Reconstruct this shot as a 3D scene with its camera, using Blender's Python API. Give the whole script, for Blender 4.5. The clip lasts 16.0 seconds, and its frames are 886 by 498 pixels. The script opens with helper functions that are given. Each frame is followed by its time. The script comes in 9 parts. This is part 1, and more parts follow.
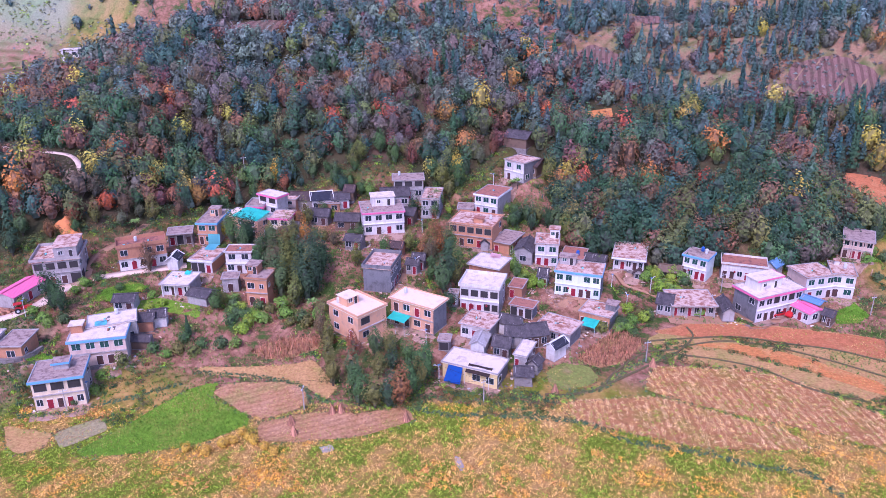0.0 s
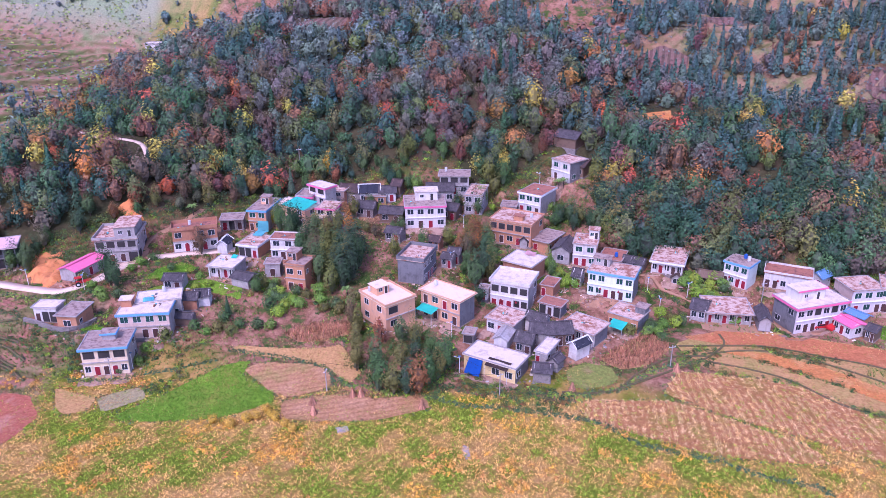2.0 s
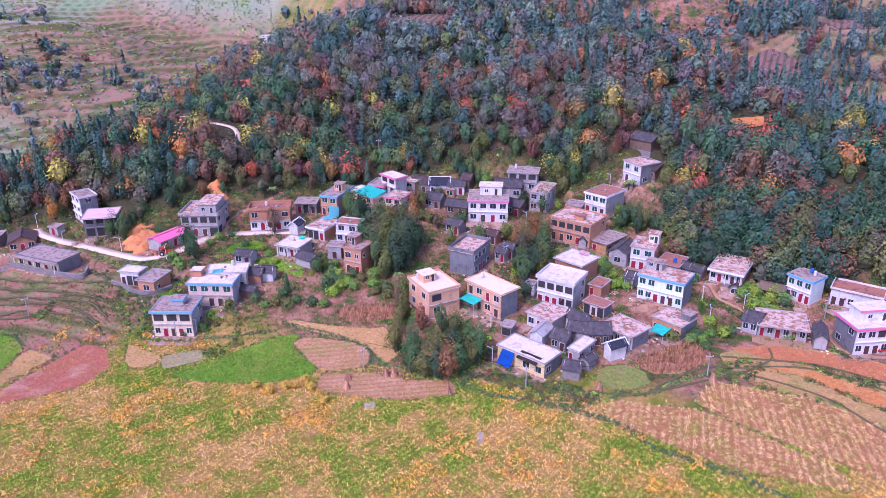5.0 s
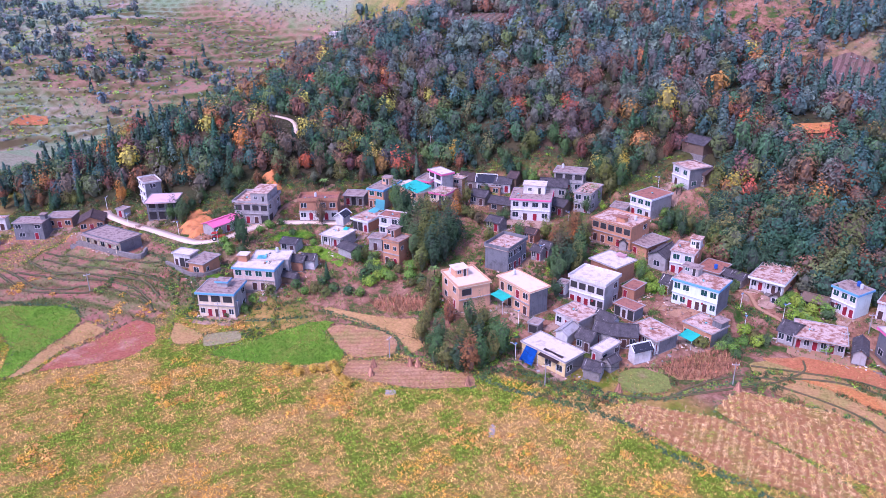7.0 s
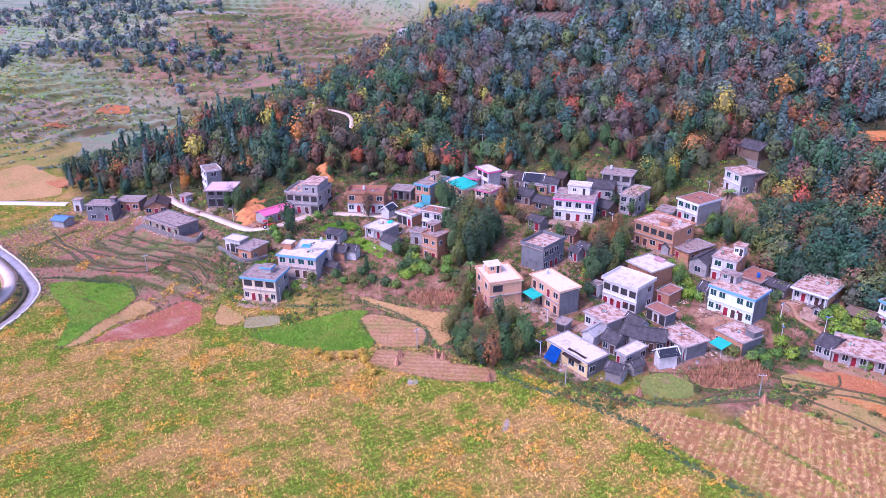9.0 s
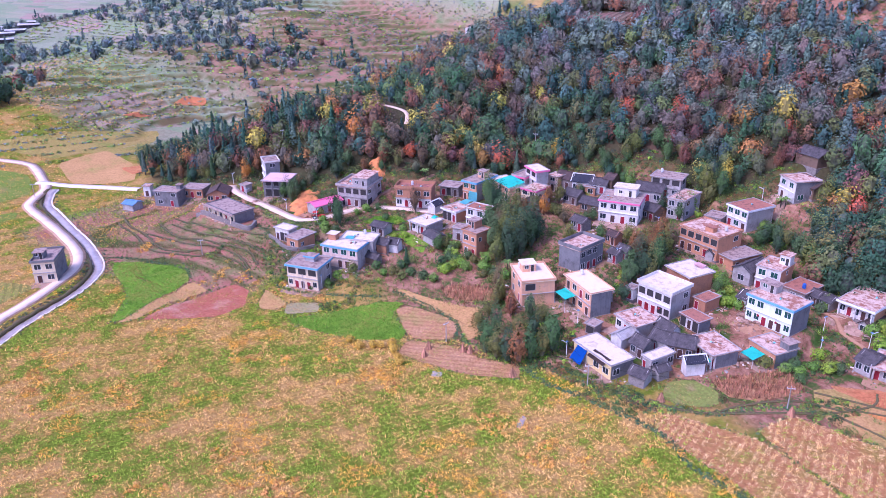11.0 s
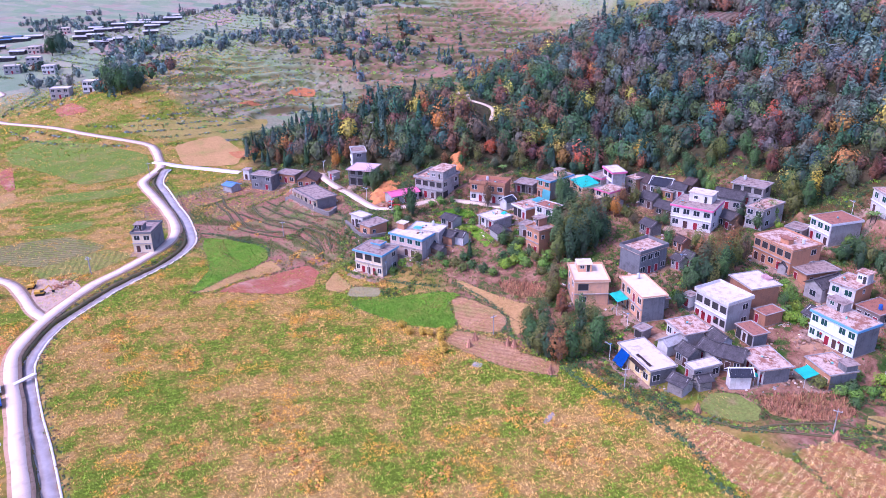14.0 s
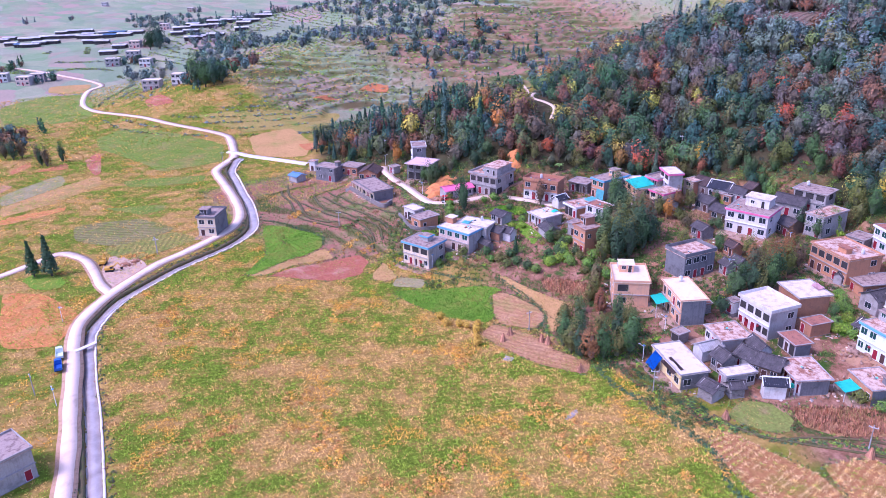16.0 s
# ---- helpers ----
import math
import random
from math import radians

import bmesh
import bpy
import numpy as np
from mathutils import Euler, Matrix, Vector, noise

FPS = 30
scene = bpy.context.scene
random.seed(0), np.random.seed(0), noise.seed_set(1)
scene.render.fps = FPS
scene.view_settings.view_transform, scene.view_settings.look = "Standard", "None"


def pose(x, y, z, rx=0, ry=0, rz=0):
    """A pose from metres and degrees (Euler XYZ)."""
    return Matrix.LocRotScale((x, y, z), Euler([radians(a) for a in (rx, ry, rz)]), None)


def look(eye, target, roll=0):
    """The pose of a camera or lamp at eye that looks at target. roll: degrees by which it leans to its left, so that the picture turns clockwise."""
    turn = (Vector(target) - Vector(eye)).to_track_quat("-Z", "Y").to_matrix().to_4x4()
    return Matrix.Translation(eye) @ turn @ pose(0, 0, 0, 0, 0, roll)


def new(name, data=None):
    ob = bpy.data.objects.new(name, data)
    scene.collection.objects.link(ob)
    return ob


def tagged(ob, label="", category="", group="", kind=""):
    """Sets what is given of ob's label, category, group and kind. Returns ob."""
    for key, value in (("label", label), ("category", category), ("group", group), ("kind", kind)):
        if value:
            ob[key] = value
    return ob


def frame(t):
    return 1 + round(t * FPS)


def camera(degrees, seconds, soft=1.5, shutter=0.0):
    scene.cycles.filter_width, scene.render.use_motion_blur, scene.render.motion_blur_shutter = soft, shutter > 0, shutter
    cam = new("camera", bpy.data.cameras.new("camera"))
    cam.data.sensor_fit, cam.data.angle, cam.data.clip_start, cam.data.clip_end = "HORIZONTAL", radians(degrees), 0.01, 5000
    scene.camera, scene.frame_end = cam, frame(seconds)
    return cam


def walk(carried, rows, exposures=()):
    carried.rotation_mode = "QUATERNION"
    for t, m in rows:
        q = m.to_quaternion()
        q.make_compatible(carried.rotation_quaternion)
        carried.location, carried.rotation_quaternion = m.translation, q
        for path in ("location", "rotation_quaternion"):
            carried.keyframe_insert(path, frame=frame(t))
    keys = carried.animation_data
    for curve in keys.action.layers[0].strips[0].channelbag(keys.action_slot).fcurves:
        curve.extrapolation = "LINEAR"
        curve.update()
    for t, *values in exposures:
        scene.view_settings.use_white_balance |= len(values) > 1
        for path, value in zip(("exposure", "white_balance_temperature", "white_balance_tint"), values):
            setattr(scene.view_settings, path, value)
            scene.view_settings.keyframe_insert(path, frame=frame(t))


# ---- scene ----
cam = camera(61.666, 16.0, soft=0.65)
# seconds, eye, turn to the left, look up, lean
ROWS = [
    (0.0, 0.001, 0.000, 85.899, 0.004, -22.344, -0.329),
    (0.5, 2.910, -0.862, 85.984, 1.684, -22.359, -0.338),
    (1.0, 5.837, -1.644, 86.071, 3.359, -22.376, -0.347),
    (1.5, 8.776, -2.346, 86.160, 5.030, -22.394, -0.356),
    (2.0, 11.723, -2.963, 86.253, 6.696, -22.414, -0.366),
    (2.5, 14.676, -3.495, 86.351, 8.357, -22.436, -0.377),
    (3.0, 17.628, -3.940, 86.454, 10.015, -22.458, -0.389),
    (3.5, 20.579, -4.295, 86.562, 11.668, -22.482, -0.401),
    (4.0, 23.523, -4.561, 86.675, 13.318, -22.508, -0.415),
    (4.5, 26.457, -4.735, 86.794, 14.964, -22.534, -0.429),
    (5.0, 29.380, -4.817, 86.918, 16.607, -22.560, -0.445),
    (5.5, 32.287, -4.807, 87.047, 18.247, -22.588, -0.461),
    (6.0, 35.176, -4.704, 87.180, 19.886, -22.615, -0.480),
    (6.5, 38.046, -4.508, 87.315, 21.522, -22.643, -0.499),
    (7.0, 40.892, -4.219, 87.453, 23.158, -22.671, -0.521),
    (7.5, 43.714, -3.838, 87.592, 24.793, -22.698, -0.544),
    (8.0, 46.509, -3.366, 87.731, 26.429, -22.725, -0.569),
    (8.5, 49.277, -2.802, 87.867, 28.065, -22.751, -0.597),
    (9.0, 52.014, -2.150, 87.999, 29.704, -22.776, -0.626),
    (9.5, 54.720, -1.409, 88.126, 31.346, -22.799, -0.659),
    (10.0, 57.393, -0.581, 88.244, 32.992, -22.820, -0.693),
    (10.5, 60.034, 0.331, 88.352, 34.643, -22.839, -0.731),
    (11.0, 62.640, 1.326, 88.447, 36.299, -22.856, -0.772),
    (11.5, 65.211, 2.401, 88.525, 37.963, -22.869, -0.816),
    (12.0, 67.747, 3.554, 88.585, 39.635, -22.879, -0.863),
    (12.5, 70.247, 4.782, 88.623, 41.317, -22.885, -0.914),
    (13.0, 72.712, 6.081, 88.635, 43.010, -22.887, -0.969),
    (13.5, 75.141, 7.449, 88.619, 44.715, -22.884, -1.028),
    (14.0, 77.534, 8.881, 88.569, 46.434, -22.876, -1.092),
    (14.5, 79.893, 10.375, 88.484, 48.168, -22.862, -1.160),
    (15.0, 82.218, 11.926, 88.357, 49.919, -22.842, -1.234),
    (15.5, 84.510, 13.530, 88.185, 51.689, -22.815, -1.312),
    (16.0, 86.769, 15.182, 87.963, 53.478, -22.780, -1.396),
]
walk(cam, [(t, pose(x, y, z, 0, 0, yaw) @ pose(0, 0, 0, 90 + pitch) @ pose(0, 0, 0, 0, 0, roll)) for t, x, y, z, yaw, pitch, roll in ROWS], exposures=((0.0, 1.0, 5520.0, 55.0), (16.0, 1.18, 5410.0, 49.0)))

# ---- light ----
SUN_UP, SUN_TURN = 52.0, 200.0
world = bpy.data.worlds.new("overcast_sky")
scene.world = world
world.use_nodes = True
wn, wl = world.node_tree.nodes, world.node_tree.links
sky = wn.new("ShaderNodeTexSky")
sky.sky_type, sky.sun_disc = "NISHITA", False
sky.sun_elevation, sky.sun_rotation = radians(SUN_UP), radians(SUN_TURN)
sky.air_density, sky.dust_density, sky.ozone_density = 1.0, 1.2, 1.0
wl.new(sky.outputs[0], wn["Background"].inputs[0])
wn["Background"].inputs[1].default_value = 0.15
sun_data = bpy.data.lights.new("sun", "SUN")
sun_data.energy, sun_data.angle, sun_data.color = 1.3, radians(14), (1.0, 0.96, 0.92)
sun = new("sun", sun_data)
a, e = radians(SUN_TURN), radians(SUN_UP)
sun.matrix_world = look((0, 0, 300), (-300 * math.sin(a) * math.cos(e), -300 * math.cos(a) * math.cos(e), 300 - 300 * math.sin(e)))


# ---- materials ----
def shader(name, rough=0.8, spec=0.25):
    m = bpy.data.materials.new(name)
    m.use_nodes = True
    b = m.node_tree.nodes["Principled BSDF"]
    b.inputs["Roughness"].default_value = rough
    b.inputs["Specular IOR Level"].default_value = spec
    return m, m.node_tree.nodes, m.node_tree.links, b


def coords(n, l, scale=(1, 1, 1), object_space=True):
    tc, mp = n.new("ShaderNodeTexCoord"), n.new("ShaderNodeMapping")
    mp.inputs["Scale"].default_value = scale
    l.new(tc.outputs["Object"], mp.inputs[0])
    return mp.outputs[0]


def noise_fac(n, l, vec, scale, detail=4.0, rough=0.55):
    t = n.new("ShaderNodeTexNoise")
    t.inputs["Scale"].default_value, t.inputs["Detail"].default_value, t.inputs["Roughness"].default_value = scale, detail, rough
    l.new(vec, t.inputs["Vector"])
    return t.outputs[0]


def ramp(n, l, fac, stops):
    r = n.new("ShaderNodeValToRGB")
    els = r.color_ramp.elements
    while len(els) < len(stops):
        els.new(0.5)
    for el, (p, c) in zip(els, stops):
        el.position, el.color = p, (*c, 1)
    l.new(fac, r.inputs[0])
    return r.outputs[0]


def blend(n, l, fac, c1, c2, mode="MIX"):
    m = n.new("ShaderNodeMix")
    m.data_type, m.blend_type = "RGBA", mode
    for s, v in ((0, fac), (6, c1), (7, c2)):
        if isinstance(v, (int, float)):
            m.inputs[s].default_value = v
        elif isinstance(v, tuple):
            m.inputs[s].default_value = (*v, 1)
        else:
            l.new(v, m.inputs[s])
    return m.outputs[2]


def bump(n, l, b, height, strength, dist):
    k = n.new("ShaderNodeBump")
    k.inputs["Strength"].default_value, k.inputs["Distance"].default_value = strength, dist
    l.new(height, k.inputs["Height"])
    l.new(k.outputs[0], b.inputs["Normal"])


def worn(name, base, stain, grain=0.12, rough=0.85, stain_amount=0.5, streaks=False, scale=0.5, bump_d=0.02, edge=0.22):
    """A plain surface with fine grain and larger stains; streaks run down a wall."""
    m, n, l, b = shader(name, rough)
    v = coords(n, l)
    oi = n.new("ShaderNodeObjectInfo")
    add = n.new("ShaderNodeVectorMath")
    l.new(v, add.inputs[0])
    l.new(oi.outputs["Location"], add.inputs[1])
    v = add.outputs[0]
    big = noise_fac(n, l, v, scale, 5, 0.65)
    s0 = 0.62 - 0.25 * stain_amount
    col = blend(n, l, ramp(n, l, big, [(s0, (0, 0, 0)), (s0 + edge, (1, 1, 1))]), base, stain)
    if streaks:
        mp = n.new("ShaderNodeMapping")
        mp.inputs["Scale"].default_value = (2.2, 2.2, 0.18)
        l.new(v, mp.inputs[0])
        st = noise_fac(n, l, mp.outputs[0], 1.0, 4)
        col = blend(n, l, ramp(n, l, st, [(0.5, (0, 0, 0)), (0.75, (0.6, 0.6, 0.6))]), col, stain)
    spots = noise_fac(n, l, v, scale * 5.5, 6, 0.7)
    col = blend(n, l, ramp(n, l, spots, [(0.58, (0, 0, 0)), (0.68, (0.55 * stain_amount, 0.55 * stain_amount, 0.55 * stain_amount))]), col, stain)
    fine = noise_fac(n, l, v, 6.0, 3)
    lo, hi = 1 - grain, 1 + grain
    col = blend(n, l, 1.0, col, ramp(n, l, fine, [(0.3, (lo, lo, lo)), (0.7, (min(hi, 1), min(hi, 1), min(hi, 1)))]), "MULTIPLY")
    l.new(col, b.inputs["Base Color"])
    bump(n, l, b, fine, 0.4, bump_d)
    return m


def tinted(name, spread=0.5, rough=0.75, glow=0.0):
    """Plants: the colour of each plant comes with the mesh, each leaf varies."""
    m, n, l, b = shader(name, rough, 0.15)
    at, geo = n.new("ShaderNodeAttribute"), n.new("ShaderNodeNewGeometry")
    at.attribute_name = "tint"
    lo, hi = 1 - spread, 1 + spread
    k = n.new("ShaderNodeMapRange")
    k.inputs[3].default_value, k.inputs[4].default_value = lo, hi
    l.new(geo.outputs["Random Per Island"], k.inputs[0])
    sc = n.new("ShaderNodeVectorMath")
    sc.operation = "SCALE"
    l.new(at.outputs["Color"], sc.inputs[0])
    l.new(k.outputs[0], sc.inputs["Scale"])
    l.new(sc.outputs[0], b.inputs["Base Color"])
    return m


def tiles(name, base, dark, pitch=3.0):
    m, n, l, b = shader(name, 0.8)
    v = coords(n, l)
    big = noise_fac(n, l, v, 0.9, 5, 0.7)
    fine = noise_fac(n, l, v, 9.0, 3, 0.7)
    col = blend(n, l, ramp(n, l, big, [(0.35, (0, 0, 0)), (0.7, (1, 1, 1))]), dark, base)
    col = blend(n, l, 1.0, col, ramp(n, l, fine, [(0.3, (0.55, 0.55, 0.55)), (0.7, (1, 1, 1))]), "MULTIPLY")
    l.new(col, b.inputs["Base Color"])
    bump(n, l, b, fine, 0.6, 0.05)
    return m


WHITE = worn("white_paint", (0.66, 0.63, 0.60), (0.44, 0.37, 0.33), 0.08, streaks=True, stain_amount=0.42)
CREAM = worn("cream_paint", (0.72, 0.58, 0.40), (0.5, 0.40, 0.30), 0.06, streaks=True, stain_amount=0.3)
YELLOW = worn("yellow_paint", (0.72, 0.55, 0.26), (0.5, 0.38, 0.22), 0.06, streaks=True, stain_amount=0.3)
SALMON = worn("salmon_tile", (0.72, 0.39, 0.23), (0.48, 0.30, 0.22), 0.08, streaks=True, stain_amount=0.4)
PINKISH = worn("pinkish_tile", (0.66, 0.48, 0.40), (0.48, 0.36, 0.30), 0.08, streaks=True, stain_amount=0.4)
BRICK = worn("red_brick", (0.50, 0.23, 0.13), (0.32, 0.16, 0.11), 0.2, streaks=True, stain_amount=0.5)
ORANGE = worn("orange_brick", (0.58, 0.275, 0.15), (0.42, 0.22, 0.13), 0.15, streaks=True, stain_amount=0.4)
CEMENT = worn("cement_block", (0.205, 0.205, 0.21), (0.11, 0.105, 0.11), 0.2, streaks=True, stain_amount=0.5)
LIGHT_CEMENT = worn("light_cement", (0.42, 0.385, 0.365), (0.26, 0.23, 0.215), 0.14, streaks=True, stain_amount=0.55)
MINT = worn("pale_mint_paint", (0.66, 0.74, 0.68), (0.48, 0.53, 0.48), 0.06, streaks=True, stain_amount=0.3)
LILAC = worn("pale_lilac_paint", (0.66, 0.61, 0.63), (0.5, 0.44, 0.44), 0.06, streaks=True, stain_amount=0.3)
STONE = worn("rubble_stone", (0.30, 0.26, 0.24), (0.15, 0.14, 0.12), 0.35, scale=1.6, bump_d=0.1)
ROOF_WHITE = worn("white_roof_screed", (0.74, 0.63, 0.545), (0.50, 0.36, 0.28), 0.2, stain_amount=0.5, scale=0.6, edge=0.22)
ROOF_PINK = worn("stained_roof_screed", (0.70, 0.50, 0.40), (0.37, 0.15, 0.095), 0.30, stain_amount=0.7, scale=0.8, edge=0.16)
ROOF_RED = worn("reddish_roof_screed", (0.44, 0.18, 0.12), (0.18, 0.08, 0.07), 0.28, stain_amount=0.55, scale=0.9, edge=0.22)
ROOF_BROWN = worn("stained_grey_screed", (0.44, 0.32, 0.27), (0.19, 0.115, 0.10), 0.28, stain_amount=0.62, scale=0.9, edge=0.2)
PEACH_ROOF = worn("peach_screed", (0.80, 0.63, 0.47), (0.55, 0.42, 0.34), 0.1, stain_amount=0.4, scale=0.4)
TILE_DARK = tiles("dark_clay_tile", (0.150, 0.130, 0.130), (0.065, 0.056, 0.06))
TILE_BLACK = tiles("black_glazed_tile", (0.05, 0.055, 0.075), (0.03, 0.032, 0.045))
TILE_BROWN = tiles("brown_clay_tile", (0.16, 0.10, 0.085), (0.07, 0.05, 0.05))
PINK_SHEET = worn("pink_metal_sheet", (0.78, 0.16, 0.30), (0.6, 0.14, 0.24), 0.05, 0.5, 0.25)
PALE_PINK = worn("faded_pink_sheet", (0.78, 0.48, 0.50), (0.6, 0.36, 0.36), 0.08, 0.6, 0.4)
BLUE_SHEET = worn("blue_metal_sheet", (0.12, 0.26, 0.42), (0.12, 0.18, 0.26), 0.06, 0.5, 0.3)
BLUE_TRIM = worn("blue_trim_paint", (0.14, 0.40, 0.64), (0.16, 0.3, 0.42), 0.06, 0.6, 0.3)
PINK_TRIM = worn("pink_trim_paint", (0.80, 0.17, 0.33), (0.5, 0.18, 0.25), 0.05, 0.6, 0.25)
WHITE_TRIM = worn("white_trim_paint", (0.78, 0.76, 0.76), (0.55, 0.52, 0.5), 0.05, 0.6, 0.25)
TARP_BLUE = worn("blue_tarpaulin", (0.01, 0.13, 0.55), (0.01, 0.08, 0.35), 0.1, 0.45, 0.3, scale=1.2)
TARP_TEAL = worn("teal_tarpaulin", (0.02, 0.74, 0.60), (0.02, 0.55, 0.46), 0.06, 0.5, 0.3, scale=1.2)
TARP_CYAN = worn("cyan_tarpaulin", (0.16, 0.62, 0.66), (0.12, 0.45, 0.5), 0.06, 0.5, 0.3, scale=1.2)
RED_DOOR = worn("red_door_paint", (0.30, 0.025, 0.04), (0.18, 0.02, 0.03), 0.1, 0.5, 0.3)
# near-black paint for the shade inside bays; also the far sheds' walls
DARK = worn("dark_wall_and_interior_shade", (0.05, 0.045, 0.045), (0.03, 0.03, 0.03), 0.1)
WOOD = worn("weathered_wood", (0.20, 0.13, 0.09), (0.11, 0.08, 0.06), 0.2)
METAL = worn("galvanised_metal", (0.55, 0.56, 0.58), (0.4, 0.4, 0.42), 0.05, 0.45, 0.2)
RED_PAINT = worn("red_vehicle_paint", (0.55, 0.03, 0.03), (0.3, 0.03, 0.03), 0.05, 0.4, 0.3)
YELLOW_PAINT = worn("yellow_vehicle_paint", (0.65, 0.36, 0.04), (0.35, 0.2, 0.05), 0.05, 0.4, 0.3)
BLUE_PAINT = worn("blue_vehicle_paint", (0.03, 0.12, 0.42), (0.03, 0.08, 0.25), 0.05, 0.4, 0.3)
RUBBER = worn("black_rubber", (0.025, 0.025, 0.025), (0.05, 0.045, 0.04), 0.1)
ROAD = worn("pale_concrete_road", (0.80, 0.60, 0.46), (0.60, 0.42, 0.31), 0.14, stain_amount=0.42, scale=0.3)
GRAVEL = worn("pink_gravel", (0.60, 0.40, 0.30), (0.42, 0.25, 0.165), 0.25, stain_amount=0.5, scale=0.6, bump_d=0.06)
SHOULDER = worn("pink_dirt_shoulder", (0.52, 0.31, 0.20), (0.30, 0.19, 0.09), 0.25, stain_amount=0.55, scale=0.7)
KERB = worn("white_concrete_kerb", (0.80, 0.70, 0.62), (0.56, 0.46, 0.38), 0.12, stain_amount=0.4)
DIRT = worn("packed_dirt", (0.44, 0.24, 0.14), (0.31, 0.17, 0.09), 0.2, stain_amount=0.5, scale=0.3, bump_d=0.06)
# dark earth of the canal bank; also paints shadow lines along terrace edges
BANK = worn("bank_earth_and_edge_shadow", (0.17, 0.12, 0.06), (0.09, 0.13, 0.03), 0.3, stain_amount=0.6, scale=1.2, bump_d=0.1)
CLAY = worn("orange_clay", (0.74, 0.27, 0.09), (0.50, 0.17, 0.07), 0.2, stain_amount=0.5, scale=0.4, bump_d=0.2)
YARD = worn("pinkish_yard_concrete", (0.46, 0.29, 0.21), (0.22, 0.125, 0.085), 0.2, stain_amount=0.62, scale=0.6)
BARK = worn("bark", (0.09, 0.07, 0.055), (0.05, 0.04, 0.035), 0.3, scale=2.0)
LEAF = tinted("foliage", 0.36)
BLADE = tinted("field_plants", 0.5, 0.8)

DARK_DOOR = worn("dark_wooden_door", (0.10, 0.05, 0.045), (0.05, 0.035, 0.03), 0.2, 0.5, 0.4)
GLASS, n_, l_, b_ = shader("window_glass", 0.12, 0.5)
b_.inputs["Base Color"].default_value = (0.03, 0.04, 0.05, 1)
TEAL_GLASS, n_, l_, b_ = shader("green_window_glass", 0.12, 0.5)
b_.inputs["Base Color"].default_value = (0.02, 0.075, 0.065, 1)
WATER, n_, l_, b_ = shader("canal_water", 0.25, 0.5)
v_ = coords(n_, l_)
l_.new(ramp(n_, l_, noise_fac(n_, l_, v_, 0.4, 5), [(0.3, (0.30, 0.25, 0.235)), (0.7, (0.46, 0.39, 0.36))]), b_.inputs["Base Color"])
bump(n_, l_, b_, noise_fac(n_, l_, v_, 2.5, 3), 0.3, 0.03)


def field_material(name, c1, c2, c3, turn=0.0, pitch=0.0, strength=0.5):
    """Soil or stubble: three colours in patches, with rows across it where pitch is given."""
    m, n, l, b = shader(name, 0.9, 0.1)
    v = coords(n, l)
    col = ramp(n, l, noise_fac(n, l, v, 0.12, 5, 0.65), [(0.32, c1), (0.5, c2), (0.68, c3)])
    fine = noise_fac(n, l, v, 1.8, 6, 0.75)
    col = blend(n, l, 1.0, col, ramp(n, l, fine, [(0.32, (0.52, 0.48, 0.45)), (0.62, (1, 1, 1))]), "MULTIPLY")
    if pitch:
        mp = n.new("ShaderNodeMapping")
        mp.inputs["Rotation"].default_value = (0, 0, radians(turn))
        l.new(v, mp.inputs[0])
        w = n.new("ShaderNodeTexWave")
        w.inputs["Scale"].default_value = 0.314 / pitch
        w.inputs["Distortion"].default_value, w.inputs["Detail"].default_value, w.inputs["Detail Scale"].default_value = 2.5, 3, 0.6
        l.new(mp.outputs[0], w.inputs[0])
        lo = 1 - strength
        col = blend(n, l, 1.0, col, ramp(n, l, w.outputs[1], [(0.25, (lo, lo, lo)), (0.6, (1, 1, 1))]), "MULTIPLY")
    l.new(col, b.inputs["Base Color"])
    bump(n, l, b, fine, 0.7, 0.12)
    return m


SOIL_RED = field_material("red_brown_soil", (0.64, 0.23, 0.10), (0.54, 0.19, 0.08), (0.58, 0.28, 0.12))
SOIL_ORANGE = field_material("orange_soil", (0.72, 0.29, 0.09), (0.66, 0.25, 0.08), (0.64, 0.34, 0.13))
SOIL_PINK = field_material("raked_pink_soil", (0.60, 0.34, 0.19), (0.52, 0.27, 0.13), (0.38, 0.30, 0.10), 70, 1.5, 0.16)
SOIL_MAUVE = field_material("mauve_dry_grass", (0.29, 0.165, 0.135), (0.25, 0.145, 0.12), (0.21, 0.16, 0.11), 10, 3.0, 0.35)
SOIL_TAN = field_material("tan_stubble_soil", (0.60, 0.34, 0.14), (0.54, 0.31, 0.12), (0.38, 0.31, 0.09))
SOIL_DARK = field_material("maroon_wet_soil", (0.56, 0.19, 0.11), (0.47, 0.15, 0.09), (0.62, 0.34, 0.23))
STUBBLE = field_material("stubble_rows", (0.50, 0.23, 0.10), (0.44, 0.20, 0.08), (0.34, 0.25, 0.06), 0, 0, 0)
OLIVE_PLOT = field_material("olive_grass_plot", (0.30, 0.29, 0.08), (0.22, 0.27, 0.06), (0.38, 0.25, 0.13))
WET = field_material("wet_silt", (0.42, 0.37, 0.19), (0.36, 0.31, 0.16), (0.30, 0.32, 0.10))
MEADOW = field_material("green_meadow", (0.15, 0.25, 0.03), (0.20, 0.27, 0.045), (0.30, 0.26, 0.08))
STRAW_GREEN = field_material("yellow_stubble", (0.42, 0.30, 0.10), (0.38, 0.29, 0.08), (0.25, 0.28, 0.06))
CABBAGE = field_material("cabbage_rows", (0.34, 0.28, 0.12), (0.29, 0.26, 0.10), (0.22, 0.25, 0.06), 35, 1.6, 0.3)
